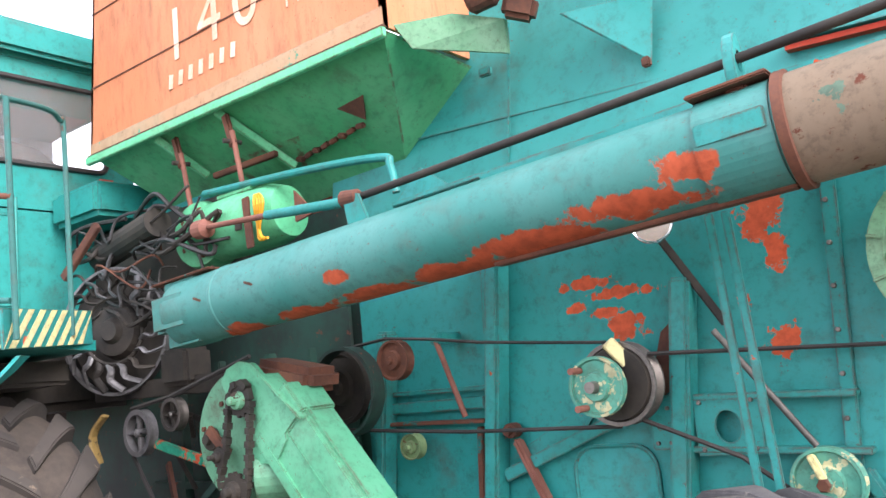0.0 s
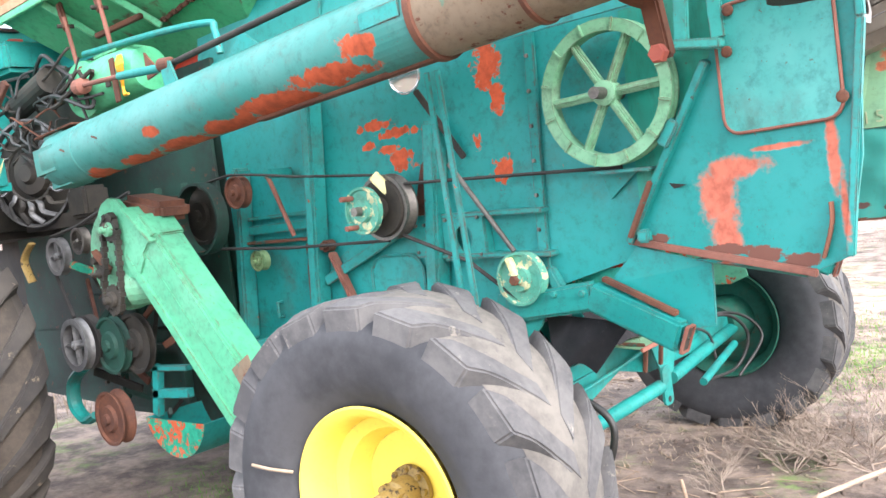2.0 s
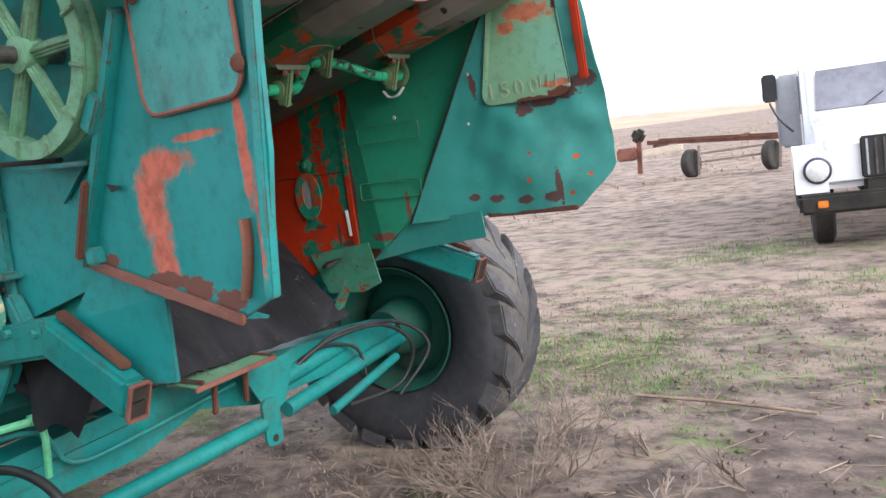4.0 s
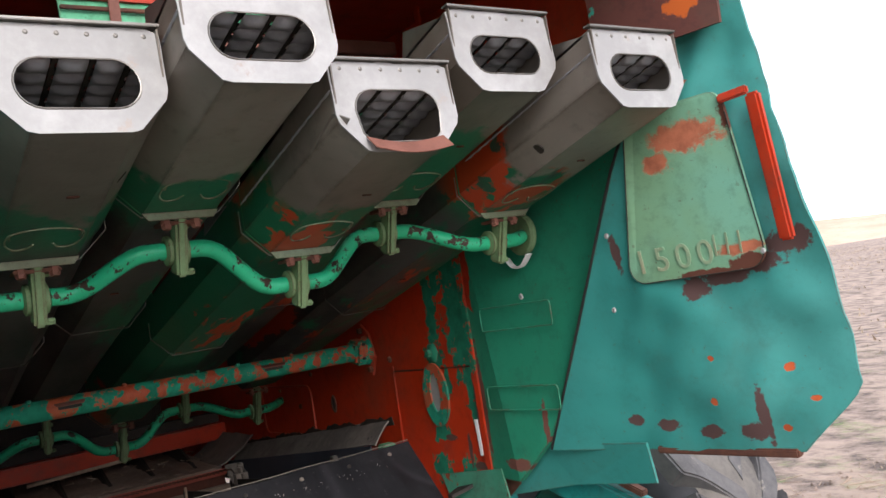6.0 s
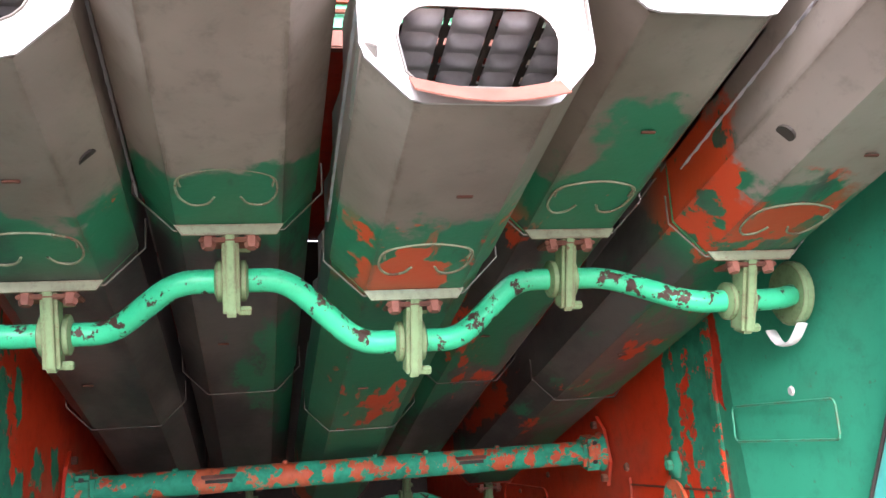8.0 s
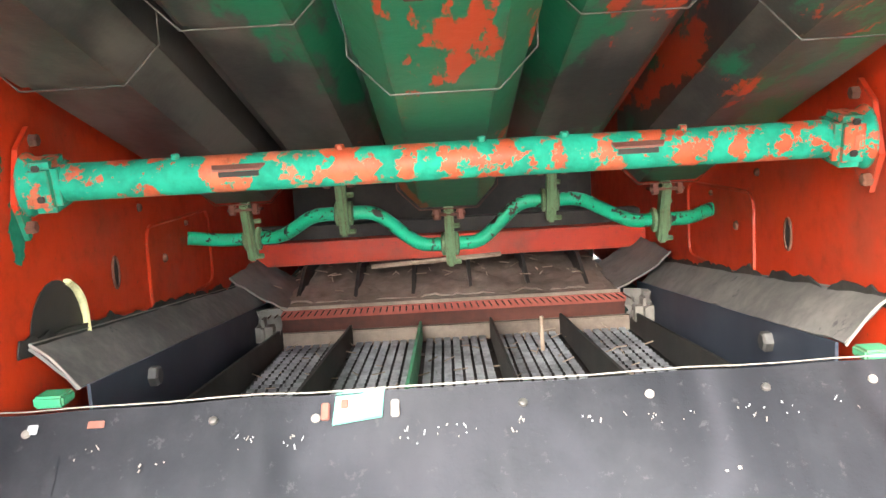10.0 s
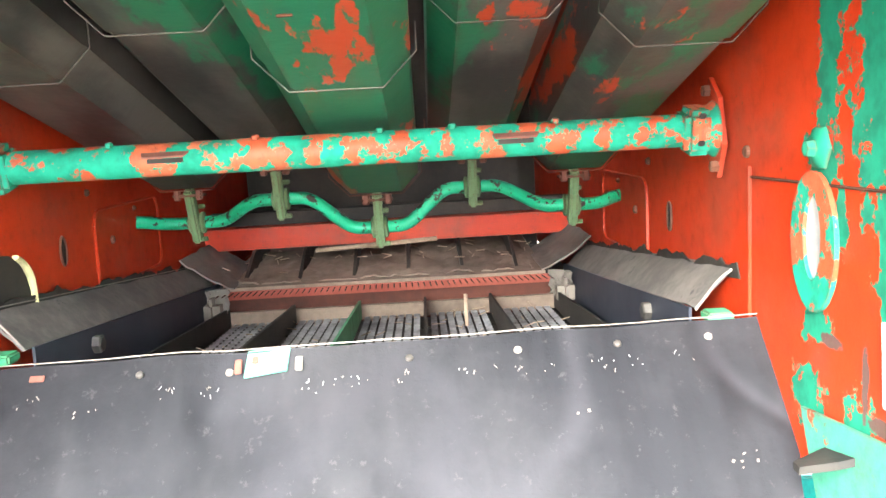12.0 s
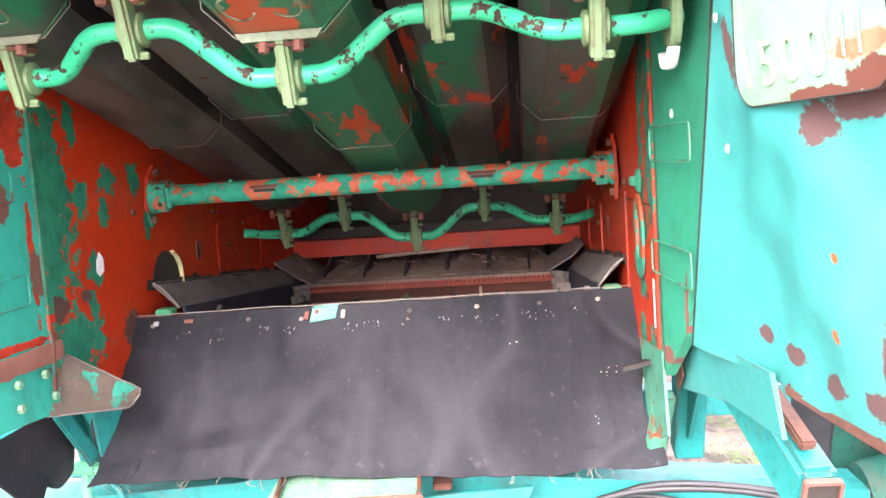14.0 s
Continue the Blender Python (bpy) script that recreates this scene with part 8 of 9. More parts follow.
    for p, q in zip(loop, loop[1:]):
        m = max(1, int((q - p).length / 0.026))
        for j in range(m):
            c, f = p.lerp(q, j / m), p.lerp(q, (j + 0.92) / m)
            w = 0.011 if k % 2 else 0.016
            u = (f - c).normalized()
            v = V(-u.z, 0, u.x) * (0.010 if k % 2 else 0.013)
            o = V(0, w, 0)
            vs = [bm.verts.new(x_) for x_ in (c + v + o, f + v + o, f - v + o, c - v + o, c + v - o, f + v - o, f - v - o, c - v - o)]
            for fa in ((0, 1, 2, 3), (7, 6, 5, 4), (0, 4, 5, 1), (1, 5, 6, 2), (2, 6, 7, 3), (3, 7, 4, 0)):
                bm.faces.new([vs[n_] for n_ in fa])
            k += 1
    part("chain", bm, m_dark, head, "black greasy drive chain")
    for x, z in ((-1.93, 1.70), (-1.98, 1.45), (-2.06, 1.60)):
        part("bolt_head", bolt((x, -0.665, z), (0, -1, 0), 0.012, 0.014), m_rust, head)
    cpart("rusty_cap", box((-1.60, -0.54, 1.79), (0.36, 0.20, 0.10), pose(0, 0, 0, 0, 12, 0), 0.03), m_rust, "rusty brown cap over the elevator head", True)
    cpart("guard_ring", lathe((-1.52, -0.34, 1.70), (0, -1, 0), ((0.175, -0.04), (0.19, -0.04), (0.19, 0.03), (0.175, 0.03), (0.175, -0.04)), 36, cap=False), m_grime_shade, "dark green belt guard ring", True)


elevator()


def front_drives():
    # disc with curved vanes behind the boards
    f = cpart("fan_disc", lathe((-3.0, -0.50, 2.13), (0.35, -1, 0), ((0.318, -0.02), (0.335, -0.02), (0.335, 0.02), (0.320, 0.02), (0.318, -0.02)), 48, cap=False), m_alu, "grey ventilated flywheel screen", True)
    part("backing", lathe((-3.0, -0.50, 2.13), (0.35, -1, 0), ((0.30, -0.03), (0.30, -0.025)), 32), m_dark, f)
    def on_disc(r, a, k=0.0):
        return V(-3.0, -0.515, 2.13) + V(math.cos(a), 0.35 * math.cos(a), math.sin(a)) * r + V(0.35, -1, 0) * k
    part("inner_ring", tube([on_disc(0.175, 2 * math.pi * i / 28) for i in range(29)], 0.012, 6, 1), m_dark, f)
    for i in range(18):
        a = 2 * math.pi * i / 18
        part("vane", tube([on_disc(0.175, a), on_disc(0.21, a + 0.16, 0.02), on_disc(0.255, a + 0.14, 0.02), on_disc(0.315, a + 0.34)], 0.019, 6, 3, flat=0.45), m_alu if i % 3 else m_dark, f)
    part("boss", lathe((-3.0, -0.50, 2.13), (0.35, -1, 0), ((0.15, -0.02), (0.13, 0.02), (0.07, 0.03), (0.05, 0.06)), 20), m_dark, f)
    # green gearbox head with pink joint and orange wires
    g = cpart("gearbox", lathe((-2.36, -0.40, 2.53), (0.15, -1, 0), ((0.155, -0.12), (0.17, 0.0), (0.16, 0.03), (0.07, 0.05)), 30), m_gear, "pale green rounded gearbox", True)
    part("gearbox_side", lathe((-2.40, -0.36, 2.53), (1, 0.06, 0.03), ((0.11, 0.0), (0.145, 0.04), (0.152, 0.30), (0.145, 0.52), (0.12, 0.60), (0.05, 0.62)), 30), m_gear, g, "", True)
    part("side_hole", box((-1.98, -0.482, 2.50), (0.045, 0.012, 0.05), None, 0.003), m_dark, g)
    part("top_flat", box((-2.08, -0.36, 2.680), (0.26, 0.12, 0.02), None, 0.004), m_gear, g)
    part("cover_strap", box((-1.92, -0.475, 2.50), (0.05, 0.012, 0.24), pose(0, 0, 0, 0, -4, 0), 0.004), m_rust, g)
    for a in range(5):
        p = V(-2.35 + 0.115 * math.cos(a * 1.26), -0.435, 2.53 + 0.115 * math.sin(a * 1.26))
        part("flange_bolt", bolt(p, (0.15, -1, 0), 0.016, 0.02), m_rust, g)
    for i in range(4):
        cpart("wire", tube([(-1.88 + i * 0.01, -0.46, 2.62), (-1.84 + 0.02 * i, -0.50, 2.56), (-1.86, -0.47, 2.48 - 0.02 * i), (-1.80 + 0.012 * i, -0.5, 2.40)], 0.007, 6, 4), m_orange_wire, "orange-yellow wire bundle")
    cpart("red_plate", plate([(-1.60, -0.48, 2.44), (-1.48, -0.48, 2.46), (-1.60, -0.48, 2.58)], (0, 0.012, 0)), m_rust)
    random.seed(21)
    for i in range(30):
        x, z = random.uniform(-3.5, -2.5), random.uniform(2.2, 2.7)
        cpart("cable", tube([(x, -0.5, z), (x + random.uniform(0.1, 0.3), -0.56, z + random.uniform(-0.12, 0.1)), (x + random.uniform(0.2, 0.5), -0.52, z + random.uniform(-0.2, 0.1)), (x + random.uniform(0.3, 0.6), -0.48, z + random.uniform(-0.15, 0.15))], random.choice((0.006, 0.008, 0.012)), 6, 5), random.choice((m_hose, m_dark, m_rust, m_dark, m_dark, m_hose)), "tangled cable")
    cpart("silencer", cyl((-3.2, -0.45, 2.55), (-2.55, -0.52, 2.62), 0.075), m_dark, "black cylinder")
    cpart("stay_bar", beam((-3.32, -0.6, 2.45), (-3.05, -0.55, 2.70), 0.03, 0.05), m_rust)
    cpart("frame_rail", beam((-3.3, -0.40, 1.82), (-1.75, -0.35, 1.80), 0.12, 0.09), m_dark)
    cpart("grimy_block", box((-2.55, -0.40, 1.90), (0.22, 0.16, 0.18), None, 0.02), m_dark)
    cpart("red_bar", beam((-2.75, -0.50, 1.56), (-2.35, -0.45, 1.44), 0.03, 0.045), m_rail)
    cpart("yellow_guard", tube([(-3.05, -0.55, 1.70), (-3.12, -0.58, 1.60), (-3.10, -0.56, 1.46)], 0.035, 8, 4, flat=0.35), m_hub, "yellow curved guard")
    # pulleys low down
    for c, r, sp, mt, lab in (((-2.78, -0.52, 1.60), 0.115, 4, m_alu, "spoked grey pulley"), ((-2.52, -0.50, 1.675), 0.08, 4, m_iron, "small spoked grey pulley"), ((-2.34, -0.70, 1.10), 0.15, 4, m_alu, "spoked grey belt pulley")):
        spoked_pulley("spoked_pulley", c, r, 0.05, sp, mt, lab, rim=0.22)
    disc_pulley("belt_pulley", (-2.36, -0.62, 1.10), 0.155, 0.05, m_belt)
    disc_pulley("belt_pulley", (-2.14, -0.60, 1.08), 0.16, 0.05, m_grime_shade, "dark green belt pulley")
    # dark iron here also carries the shade among the pulleys
    disc_pulley("belt_pulley", (-1.98, -0.55, 1.08), 0.165, 0.04, m_dark, "iron belt pulley, grimy and darkened for shade")
    disc_pulley("rusty_pulley", (-2.24, -0.60, 0.665), 0.155, 0.08, m_rust, "rusty brown pulley")
    cpart("chain_guard", tube([(-2.58, -0.58, 0.93), (-2.72, -0.58, 0.84), (-2.74, -0.58, 0.70), (-2.62, -0.58, 0.62), (-2.48, -0.58, 0.66)], 0.045, 8, 5, flat=0.6), m_rib, "curved dull green chain guard")
    tr = cpart("auger_housing", sheet(lambda u, v: (-1.72 + 0.29 * math.cos(radians(195 + 150 * u)), -0.55 + 0.35 * v, 0.735 + 0.27 * math.sin(radians(195 + 150 * u))), 22, 3, 0.012), m_axle, "teal and red half-round auger housing", True)
    part("housing_face", plate([(-1.72 + 0.29 * math.cos(radians(a)), -0.552, 0.735 + 0.27 * math.sin(radians(a))) for a in range(195, 346, 10)], (0, 0.008, 0)), m_rail, tr, "red and green flaked end plate")
    cpart("brace", beam((-2.08, -0.5, 0.925), (-1.58, -0.5, 0.945), 0.04, 0.03), m_rib)
    cpart("brace", beam((-1.88, -0.5, 0.95), (-1.95, -0.5, 0.67), 0.04, 0.06, (1, 0, 0)), m_rib)
    cpart("brace", beam((-1.95, -0.5, 0.79), (-1.60, -0.5, 0.81), 0.04, 0.05), m_rib)
    cpart("brace", beam((-1.5, -0.3, 1.0), (-1.1, -0.2, 1.04), 0.05, 0.04), m_rib)
    # dark sheets close the gaps; shade under the machine is in their colour
    cpart("belly", plate([(-4.2, -0.12, 1.1), (-1.80, -0.04, 1.04), (-1.70, -0.03, 0.88), (-1.16, -0.02, 0.86), (-1.1, -0.02, 0.70), (-1.5, -0.06, 0.50), (-2.9, -0.10, 0.52), (-4.2, -0.12, 0.60)], (0, 1.5, 0)), m_grime_shade, "grimy green underside, darkened for shade")
    cpart("lower_side_strip", plate([(-1.76, 0.0, 0.86), (-0.30, 0.0, 0.90), (-0.30, 0.0, 0.978), (-1.76, 0.0, 0.978)], (0, 0.02, 0)), m_grime_shade, "grimy lower edge of the side, darkened for shade")
    cpart("belly_side", plate([(-4.2, -0.14, 1.08), (-1.75, -0.05, 1.08), (-1.75, -0.05, 2.28), (-4.2, -0.14, 2.28)], (0, 0.02, 0)), m_grime_shade, "grimy green side sheet, darkened for shade")
    for x in (-2.95, -2.6, -2.2, -1.92):
        cpart("flange", beam((x, -0.16, 1.92), (x + 0.04, -0.16, 0.62), 0.05, 0.05, (1, 0, 0), 0.006), m_grime_shade)
    for z in (1.30, 0.98):
        cpart("flange", beam((-3.2, -0.17, z), (-1.8, -0.12, z - 0.02), 0.06, 0.035), m_grime_shade)
    for x, z, r in ((-2.70, 0.90, 0.13), (-2.05, 1.42, 0.12), (-2.45, 1.40, 0.09), (-1.80, 0.86, 0.10)):
        cpart("bearing_housing", lathe((x, -0.15, z), (0, -1, 0), ((r, 0), (r, 0.03), (r * 0.7, 0.05), (r * 0.6, 0.12), (r * 0.25, 0.13)), 24), m_grime_shade, "grimy green bearing housing, darkened for shade", True)
    cpart("auger_trough", cyl((-1.15, 0.0, 0.62), (-1.15, 1.5, 0.62), 0.16), m_rib)
    random.seed(5)
    for i in range(26):
        x, z = random.uniform(-2.9, -1.7), random.uniform(0.65, 1.75)
        cpart("linkage", beam((x, -0.38 - random.uniform(0, 0.1), z), (x + random.uniform(-0.3, 0.4), -0.36, z + random.uniform(-0.3, 0.3)), 0.02, random.uniform(0.02, 0.05)), random.choice((m_dark, m_grime_shade, m_rust, m_grime_shade, m_dark)))
    cpart("belt", tube([(-2.85, -0.52, 1.72), (-2.55, -0.5, 1.76), (-2.0, -0.45, 1.90)], 0.011, 6, 1), m_belt)
    cpart("belt", tube([(-2.85, -0.52, 1.485), (-2.5, -0.62, 1.24)], 0.011, 6, 1), m_belt)


front_drives()


# ---- truck, cart, tarp ----
def truck():
    e = empty("truck", (2.16, 8.75, 0.0), "white flatbed truck with grey cargo box, parked in the field", "truck")
    e.rotation_euler = (0, 0, radians(11))
    def P(name, bm, mat, label="", smooth=False, under=None):
        return part(name, bm, mat, under or e, label, smooth)
    # local: front towards -y, x across
    W = 0.93
    cabm = plate([(-W, 0.55, 0.75), (-W, 0.62, 1.32), (-W, 0.95, 1.98), (-W, 2.0, 2.02), (-W, 2.05, 0.75)], (2 * W, 0, 0))
    bmesh.ops.bevel(cabm, geom=cabm.edges[:], offset=0.07, segments=3, affect='EDGES', clamp_overlap=True)
    P("cab", cabm, m_white, "white rounded cab", True)
    hoodm = plate([(-0.86, -0.50, 0.62), (-0.86, -0.50, 1.14), (-0.86, -0.30, 1.28), (-0.86, 0.70, 1.38), (-0.86, 0.70, 0.62)], (1.72, 0, 0))
    bmesh.ops.bevel(hoodm, geom=hoodm.edges[:], offset=0.08, segments=3, affect='EDGES', clamp_overlap=True)
    P("bonnet", hoodm, m_white, "white bonnet", True)
    for s in (-1, 1):
        P("fender", plate([(s * 0.78, -0.52, 0.60), (s * 0.78, -0.50, 1.02), (s * 0.78, 0.1, 1.08), (s * 0.78, 0.65, 0.95), (s * 0.78, 0.70, 0.60), (s * 0.78, 0.45, 0.62), (s * 0.78, 0.25, 0.85), (s * 0.78, -0.15, 0.85), (s * 0.78, -0.36, 0.60)], (s * 0.32, 0, 0)), m_white, "white front fender")
        h = P("headlight", lathe((s * 0.88, -0.52, 0.83), (0, -1, 0), ((0.13, -0.03), (0.138, 0.01), (0.118, 0.03)), 26), m_blue_steel, "round headlight in a dark rim", True)
        part("lens", lathe((s * 0.88, -0.55, 0.83), (0, -1, 0), ((0.112, 0.0), (0.08, 0.02), (0.01, 0.028)), 24), m_lens, h, "", True)
        P("indicator", box((s * 0.86, -0.73, 0.50), (0.10, 0.04, 0.07), None, 0.01), m_amber, "amber indicator")
        P("mirror", box((s * 1.27, 0.75, 1.75), (0.16, 0.05, 0.32), None, 0.02), m_black, "black door mirror")
        P("mirror_arm", tube([(s * 1.28, 0.75, 1.58), (s * 1.2, 0.72, 1.40), (s * 1.05, 0.75, 1.22)], 0.014, 6, 3), m_black)
        w = P("front_wheel", lathe((s * 0.72, 0.08, 0.42), (s, 0, 0), ((0.22, 0), (0.38, 0.01), (0.42, 0.04), (0.42, 0.20), (0.38, 0.23), (0.24, 0.24), (0.20, 0.14), (0.02, 0.14)), 32), m_tyre_mud, "muddy truck tyre", True)
        P("rear_wheel", lathe((s * 0.55, 3.6, 0.46), (s, 0, 0), ((0.22, 0), (0.40, 0.01), (0.46, 0.04), (0.46, 0.46), (0.40, 0.49), (0.24, 0.50), (0.20, 0.40), (0.02, 0.40)), 32), m_tyre_mud, "muddy truck tyre", True)
        P("door_line", tube([(s * (W + 0.004), 0.98, 1.95), (s * (W + 0.004), 0.98, 0.85)], 0.008, 5, 1), m_grey)
        P("side_window", plate([(s * (W + 0.003), 1.02, 1.40), (s * (W + 0.003), 1.05, 1.85), (s * (W + 0.003), 1.8, 1.88), (s * (W + 0.003), 1.8, 1.40)], (s * 0.004, 0, 0)), m_blue_steel, "dark side window")
    P("windscreen", plate([(-0.80, 0.665, 1.42), (0.80, 0.665, 1.42), (0.76, 0.875, 1.87), (-0.76, 0.875, 1.87)], (0, -0.016, 0.008)), m_screen, "windscreen with the sky reflection in its grey")
    P("wiper", tube([(-0.3, 0.60, 1.42), (-0.1, 0.66, 1.55)], 0.008, 5, 1), m_black)
    g = P("grille", box((0.06, -0.525, 0.92), (1.06, 0.03, 0.42), None, 0.02), m_black, "black radiator grille")
    for i in range(13):
        part("grille_bar", box((-0.41 + i * 0.08, -0.545, 0.92), (0.022, 0.03, 0.37), None, 0.006), m_grey if i % 4 == 0 else m_iron, g)
    b = P("bumper", box((0, -0.66, 0.50), (2.16, 0.12, 0.20), None, 0.03), m_dark, "dark steel bumper")
    part("number_plate", box((0.05, -0.73, 0.50), (0.50, 0.01, 0.12), None, 0.004), m_whitemark, b, "white plate with dark bars")
    for i in range(6):
        part("plate_bar", box((-0.12 + i * 0.07, -0.738, 0.50), (0.03, 0.004, 0.07), None, 0.001), m_dark, b)
    P("under", box((0, 1.8, 0.62), (0.9, 4.6, 0.24), None, 0.03), m_dark, "dark chassis")
    c = P("cargo_box", box((0, 3.75, 1.45), (2.35, 3.3, 0.95), None, 0.03), m_grey, "grey steel cargo box")
    for s in (-1, 1):
        for i in range(6):
            part("cargo_rib", box((s * 1.185, 2.3 + i * 0.58, 1.45), (0.03, 0.07, 0.93), None, 0.01), m_grey, c)
    for i in range(5):
        part("cargo_rib", box((-0.94 + i * 0.47, 2.09, 1.45), (0.07, 0.03, 0.93), None, 0.01), m_grey, c)


truck()


def cart():
    e = empty("farm_cart", (-2.6, 19.5, 0.1), "old rusty farm implement frame on dark wheels", "cart")
    part("frame_beam", beam((-1.6, 0, 0.95), (1.8, -0.2, 0.72), 0.10, 0.10), m_rust, e)
    part("frame_beam", beam((-1.6, 0.9, 0.95), (1.8, 0.9, 0.72), 0.10, 0.10), m_rust, e)
    for x in (-1.4, -0.5, 0.6, 1.6):
        part("cross_bar", beam((x, -0.1, 0.85), (x, 1.0, 0.85), 0.07, 0.07), m_rust, e)
    for x in (-0.55, 1.3):
        part("wheel", lathe((x, -0.15, 0.34), (1, -0.25, 0), ((0.12, -0.1), (0.29, -0.1), (0.34, -0.05), (0.34, 0.1), (0.29, 0.13), (0.12, 0.10)), 24), m_tyre_mud, e, "dark tyre", True)
        part("wheel_stay", beam((x + 0.2, -0.2, 0.05), (x + 0.25, -0.2, 0.75), 0.05, 0.05), m_stem, e)
    for z in (0.35, 0.55):
        part("side_bar", beam((-0.3, -0.2, z), (1.3, -0.25, z + 0.05), 0.05, 0.05), m_stem, e)
    part("drawbar", beam((-1.7, -0.1, 0.72), (-0.7, -0.15, 0.76), 0.10, 0.14), m_reed, e, "pale wooden drawbar")
    part("seat", box((-1.85, 0.1, 1.15), (0.30, 0.30, 0.34), pose(0, 0, 0, 0, 35, 0), 0.08), m_dark, e, "dark seat")
    part("seat_post", beam((-1.9, 0.1, 0.20), (-1.85, 0.1, 1.05), 0.10, 0.10), m_rust_pink, e)
    part("tool_box", box((-2.15, 0.0, 0.72), (0.45, 0.35, 0.32), None, 0.04), m_rust_pink, e, "pinkish rusty box")


cart()


def tarp():
    bm = bmesh.new()
    n, k = 36, 14
    rings = []
    for j in range(k + 1):
        v = j / k
        ring = []
        for i in range(n):
            a = 2 * math.pi * i / n
            r = (1.0 - v ** 2.2) * 0.75 + 0.02
            f = 1 + 0.16 * noise.noise(V(math.cos(a) * 2, math.sin(a) * 2, v * 2)) + 0.05 * math.sin(a * 9) * (1 - v)
            ring.append(bm.verts.new((r * 1.1 * f * math.cos(a), r * f * math.sin(a), 0.80 * v ** 0.8 * (1 + 0.1 * math.sin(3 * a)))))
        rings.append(ring)
    for a, b in zip(rings, rings[1:]):
        for i in range(n):
            bm.faces.new((a[i], a[(i + 1) % n], b[(i + 1) % n], b[i]))
    bm.faces.new(rings[-1])
    o = part("tarpaulin", bm, m_tarp, smooth=True)
    o.location = (-7.2, -1.0, 0.10)
    o.scale = (1.25, 1.25, 1.15)
    return tagged(o, "crumpled blue tarpaulin over a heap on the ground", "tarpaulin")


tarp()


# ---- plants and litter ----
def blades(name, place, count, seed, h, w, mat, label, cat, lean=0.5, curl=3):
    """Many thin blades; place(rng) gives x, y."""
    rng = random.Random(seed)
    verts, faces = [], []
    for _ in range(count):
        x, y = place(rng)
        z = ground_height(x, y) - 0.01
        a = rng.uniform(0, 6.283)
        hh = h * rng.uniform(0.4, 1.25)
        ww = w * rng.uniform(0.6, 1.3)
        d = V(math.cos(a), math.sin(a), 0)
        s = V(-d.y, d.x, 0) * ww
        ln = rng.uniform(0.1, 1) * lean * hh
        b0 = len(verts)
        for k in range(curl + 1):
            f = k / curl
            p = V(x, y, z) + d * ln * f * f + V(0, 0, hh * f * (1 - 0.25 * f * lean))
            verts += [tuple(p - s * (1 - f * 0.9)), tuple(p + s * (1 - f * 0.9))]
        for k in range(curl):
            i = b0 + 2 * k
            faces.append((i, i + 1, i + 3, i + 2))
    me = bpy.data.meshes.new(name)
    me.from_pydata(verts, [], faces)
    me.materials.append(mat)
    return tagged(new(name, me), label, cat, kind="stuff")


def field(r, cx, cy, x0, x1, y0, y1, thr, sc):
    while True:
        x, y = r.uniform(x0, x1), r.uniform(y0, y1)
        if noise.noise(V(x * sc, y * sc, 9.0)) > thr:
            return x, y


def green_spots(r):
    c = r.choice(((1.3, 3.6), (2.3, 4.0), (3.2, 4.6), (2.8, 3.2), (1.2, 5.4), (1.9, 6.6), (-0.15, 4.3), (0.3, 4.1), (-0.6, 4.45), (0.25, 5.4), (0.4, 3.5), (0.95, 3.3), (0.7, 4.5), (-2.0, -0.3), (-1.9, 0.2), (-2.3, 0.1), (0.75, 8.2), (0.95, 8.5), (0.3, 8.8), (0.4, 7.8), (4.0, 5.6), (3.6, 3.6), (0.6, 4.2), (-1.6, -0.6), (-0.9, -1.2), (-1.8, 0.4), (0.2, 3.6), (2.6, 6.2)))
    return r.gauss(c[0], 0.35), r.gauss(c[1], 0.32)


blades("new_grass", green_spots, 14000, 1, 0.055, 0.004, m_grass, "small patches of fresh green grass", "grass", 0.9)
blades("dry_grass", lambda r: field(r, 0, 0, -2.5, 8, 1.0, 16, 0.05, 0.8), 20000, 2, 0.06, 0.004, m_straw, "short dry grass and straw lying on the soil", "dry grass", 1.8)
blades("reeds", lambda r: (r.gauss(-17, 3.2), r.uniform(-9, 16)), 11000, 3, 1.1, 0.013, m_reed, "tall dry pale reeds", "reeds", 0.35, 4)
blades("brushwood", lambda r: (r.gauss(-28, 4), r.uniform(-16, 30)), 17000, 4, 3.3, 0.022, m_bush, "bare brown brushwood thicket", "bushes", 0.5, 4)
blades("dry_grass", lambda r: (r.uniform(-14, -5.5), r.uniform(-7, 6)), 6000, 6, 0.28, 0.006, m_straw, "knee-high dry grass", "dry grass", 0.9)
blades("far_stubble", lambda r: field(r, 0, 0, -45, 20, 12, 60, 0.0, 0.2), 9000, 7, 0.13, 0.03, m_straw, "dry stubble of the far field", "stubble", 0.9, 2)


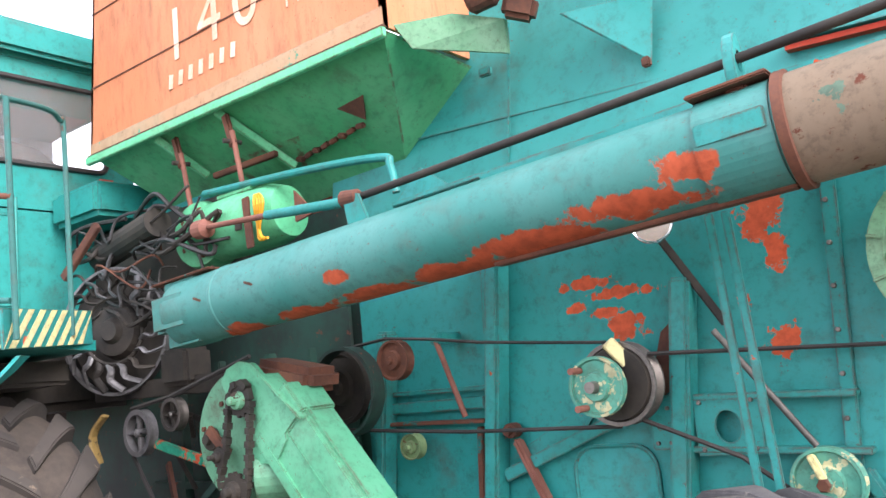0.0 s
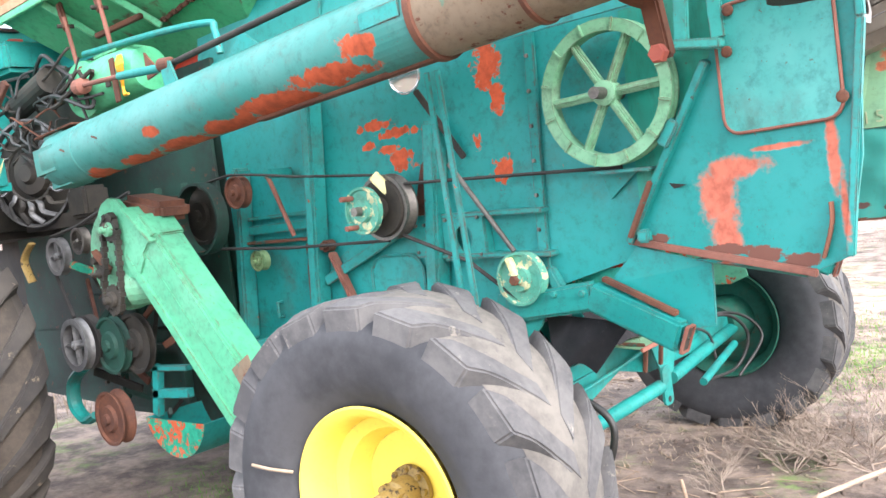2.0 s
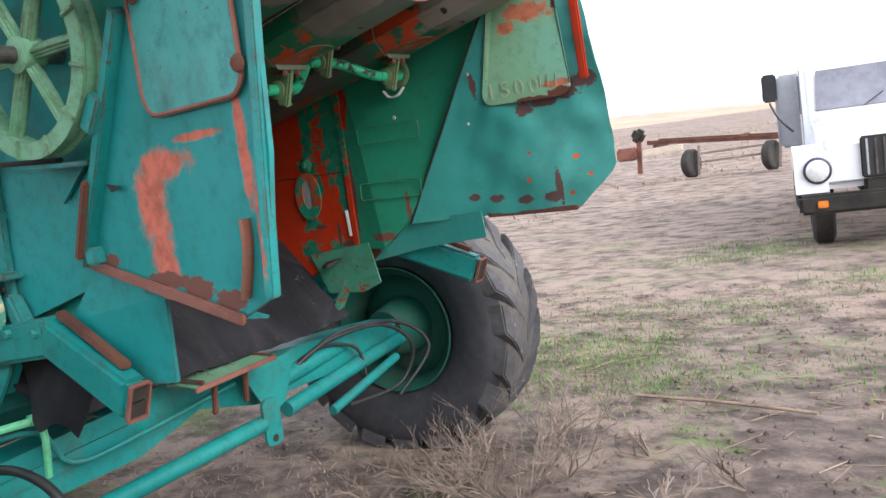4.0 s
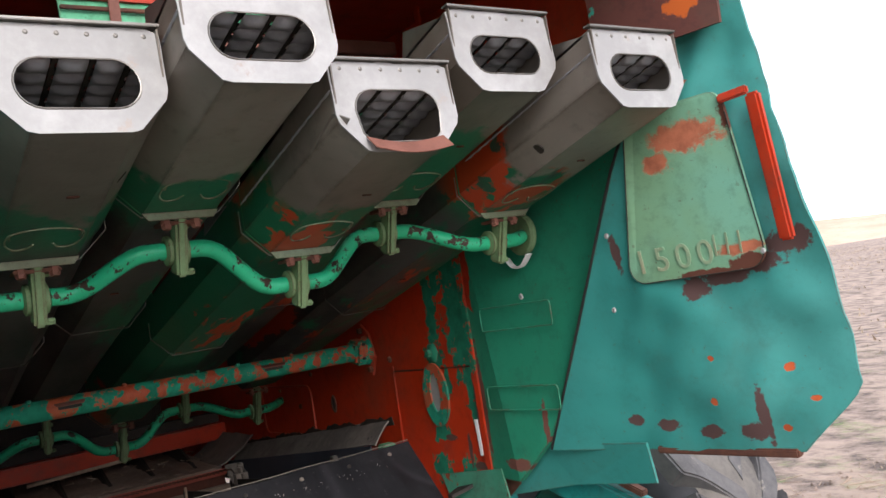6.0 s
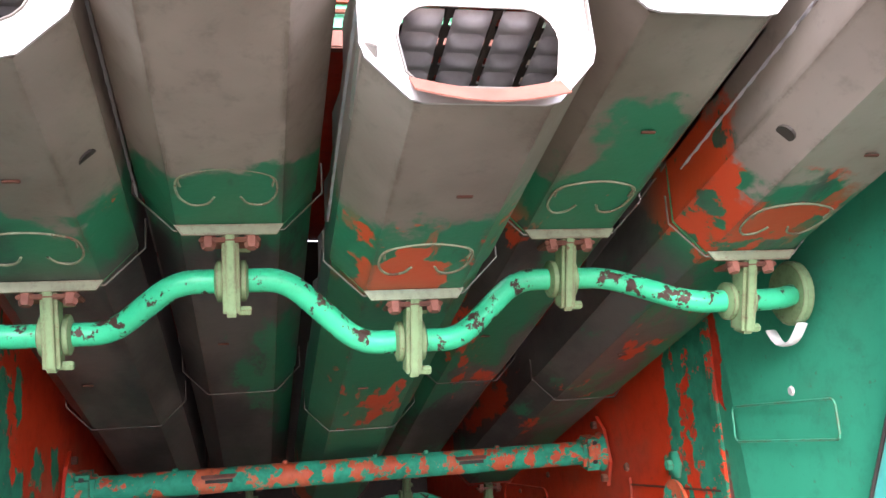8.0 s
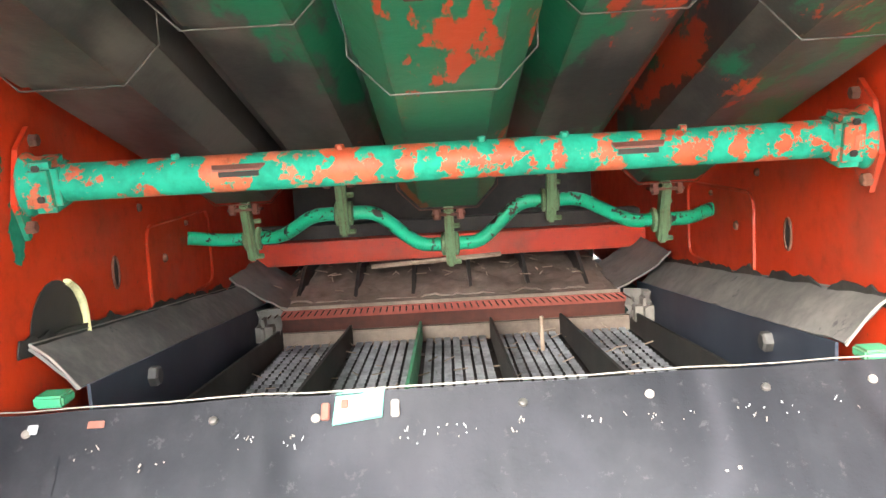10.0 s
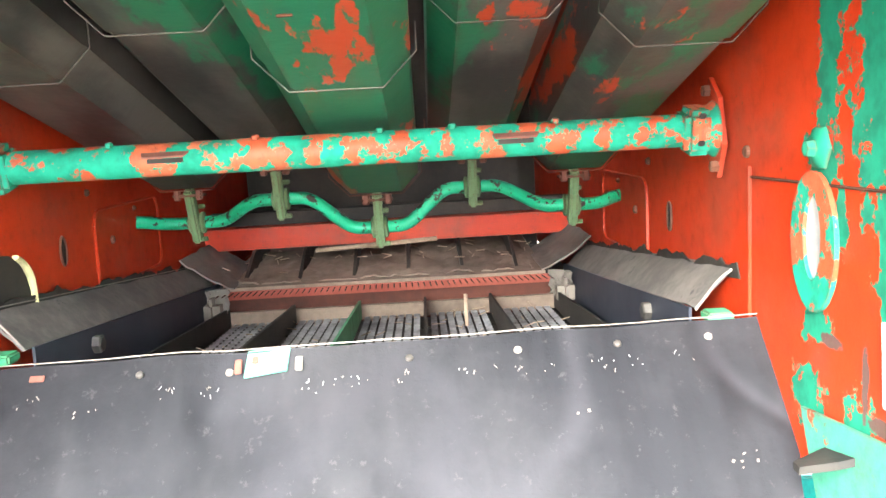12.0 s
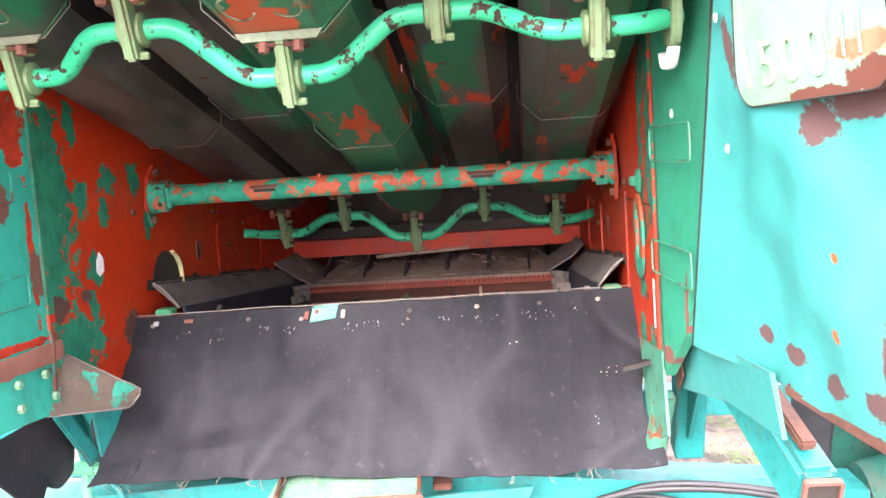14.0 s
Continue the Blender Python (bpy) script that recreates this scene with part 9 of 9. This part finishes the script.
def litter():
    rng = random.Random(12)
    bm_v, bm_f = [], []
    def stick(p, q, r):
        d, u, w = frame_of(Vector(q) - Vector(p))
        b0 = len(bm_v)
        for c in (Vector(p), Vector(q)):
            for k in range(4):
                a = k * math.pi / 2
                bm_v.append(tuple(c + (u * math.cos(a) + w * math.sin(a)) * r))
        for k in range(4):
            j = (k + 1) % 4
            bm_f.append((b0 + k, b0 + j, b0 + 4 + j, b0 + 4 + k))
        bm_f.append((b0, b0 + 1, b0 + 2, b0 + 3))
        bm_f.append((b0 + 4, b0 + 5, b0 + 6, b0 + 7))
    for _ in range(2600):
        x, y = rng.gauss(0.95, 0.36), rng.gauss(0.10, 0.34)
        a = rng.gauss(0.5, 1.0)
        l_ = rng.uniform(0.03, 0.16)
        z = ground_height(x, y) + max(0, 0.10 - 0.13 * math.hypot(x - 0.95, y - 0.1)) * rng.random() + 0.005
        dz = rng.gauss(0, 0.02)
        stick((x - l_ * math.cos(a), y - l_ * math.sin(a), z - dz), (x + l_ * math.cos(a), y + l_ * math.sin(a), z + dz + 0.01), rng.uniform(0.0014, 0.0042))
    for _ in range(800):
        x, y = rng.uniform(-1.5, 5.0), rng.uniform(-0.6, 6.0)
        a = rng.uniform(0, 6.3)
        l_ = rng.uniform(0.02, 0.12)
        z = ground_height(x, y) + 0.006
        stick((x - l_ * math.cos(a), y - l_ * math.sin(a), z), (x + l_ * math.cos(a), y + l_ * math.sin(a), z + rng.uniform(0, 0.02)), rng.uniform(0.0015, 0.004))
    me = bpy.data.meshes.new("straw_litter")
    me.from_pydata(bm_v, [], bm_f)
    me.materials.append(m_stick)
    tagged(new("straw_litter", me), "pile of pale reed stalks and scattered straw", "straw", kind="stuff")


litter()
for p, q, r, lab in (((0.98, 1.02, 0.03), (1.22, 1.52, 0.05), 0.012, "long pale stick lying on the soil"), ((0.62, 0.48, -0.02), (0.60, 0.50, 0.26), 0.009, "short upright stub of a stick"), ((1.25, -0.10, 0.04), (1.36, 0.14, 0.06), 0.018, "pale broken stick on the soil"), ((1.75, 1.35, 0.02), (1.95, 1.75, 0.03), 0.010, "thin grey stick on the soil"), ((1.1, 3.1, 0.02), (2.1, 2.9, 0.03), 0.010, "long thin grey stick on the soil"), ((1.0, 0.0, 0.06), (1.22, 0.24, 0.10), 0.013, "pale broken stick on the pile")):
    m_ = (Vector(p) + Vector(q)) / 2 + V(0.01, 0.01, 0.006)
    tagged(part("stick", tube([p, m_, q], r, 8, 3), m_stick), lab, "stick", "loose sticks")


def weed(x, y, size, seed, label, thick=0.0036, forks=3):
    """A dry branching weed: stems that fork and thin out."""
    rng = random.Random(seed)
    bm = bmesh.new()
    def grow(p, d, l_, r, depth):
        q = p + d * l_ * 0.5 + V(rng.uniform(-1, 1), rng.uniform(-1, 1), 0) * l_ * 0.08
        e = q + (d + V(rng.uniform(-0.3, 0.3), rng.uniform(-0.3, 0.3), rng.uniform(-0.1, 0.2))).normalized() * l_ * 0.5
        tube([p, q, e], r, 3, 1, bm)
        if depth:
            for _ in range(rng.choice((2, 3, 3))):
                nd = (d + V(rng.uniform(-0.9, 0.9), rng.uniform(-0.9, 0.9), rng.uniform(-0.35, 0.5))).normalized()
                grow(p.lerp(e, rng.uniform(0.45, 1)), nd, l_ * rng.uniform(0.5, 0.8), r * 0.62, depth - 1)
    z = ground_height(x, y)
    for _ in range(7 if forks > 2 else 4):
        a = rng.uniform(0, 6.3)
        grow(V(x, y, z - 0.01), V(math.cos(a) * 0.8, math.sin(a) * 0.8, rng.uniform(0.25, 1.0)).normalized(), size, thick, forks)
    return tagged(part("dry_weed", bm, m_stem), label, "weed", "dry weeds")


def clods():
    rng = random.Random(77)
    vs, fs = [], []
    for _ in range(3200):
        x, y = rng.uniform(-1.2, 4.2), rng.uniform(-1.2, 6.5)
        r = rng.uniform(0.005, 0.018) * (1.6 if rng.random() < 0.08 else 1.0)
        z = ground_height(x, y) + r * 0.2
        b0 = len(vs)
        for dx, dy, dz in ((1, 0, 0), (0, 1, 0), (-1, 0, 0), (0, -1, 0), (0, 0, 1), (0, 0, -1)):
            k = r * rng.uniform(0.7, 1.4)
            vs.append((x + dx * k, y + dy * k, z + dz * k * 0.8))
        for a, b in ((0, 1), (1, 2), (2, 3), (3, 0)):
            fs += [(b0 + a, b0 + b, b0 + 4), (b0 + b, b0 + a, b0 + 5)]
    me = bpy.data.meshes.new("clods")
    me.from_pydata(vs, [], fs)
    me.materials.append(m_ground)
    tagged(new("clods", me), "small crumbs and clods of dry soil", "soil", kind="stuff")


clods()
for i, (x, y, s) in enumerate(((0.90, 1.62, 0.24), (1.05, 1.80, 0.26), (0.72, 1.85, 0.20), (1.15, 2.0, 0.24), (0.62, 1.62, 0.18), (0.85, 1.75, 0.24), (0.98, 2.0, 0.30), (1.1, 1.6, 0.20), (0.75, 1.45, 0.16), (0.40, 1.50, 0.15), (0.55, 1.05, 0.13))):
    weed(x, y, s, 30 + i, "tangled dry tumbleweed beside the rear tyre" if i < 9 else "dry branching weed on bare soil")
for i, (x, y, s) in enumerate(((1.75, 1.60, 0.15), (1.95, 1.45, 0.13), (2.25, 1.75, 0.15), (2.4, 1.45, 0.13), (1.95, 2.05, 0.17), (1.45, 2.3, 0.14), (2.6, 2.3, 0.14), (2.3, 1.0, 0.13), (1.7, 0.9, 0.12))):
    weed(x, y, s, 60 + i, "pale bleached weed stalks lying on bare soil", 0.0055, 2)
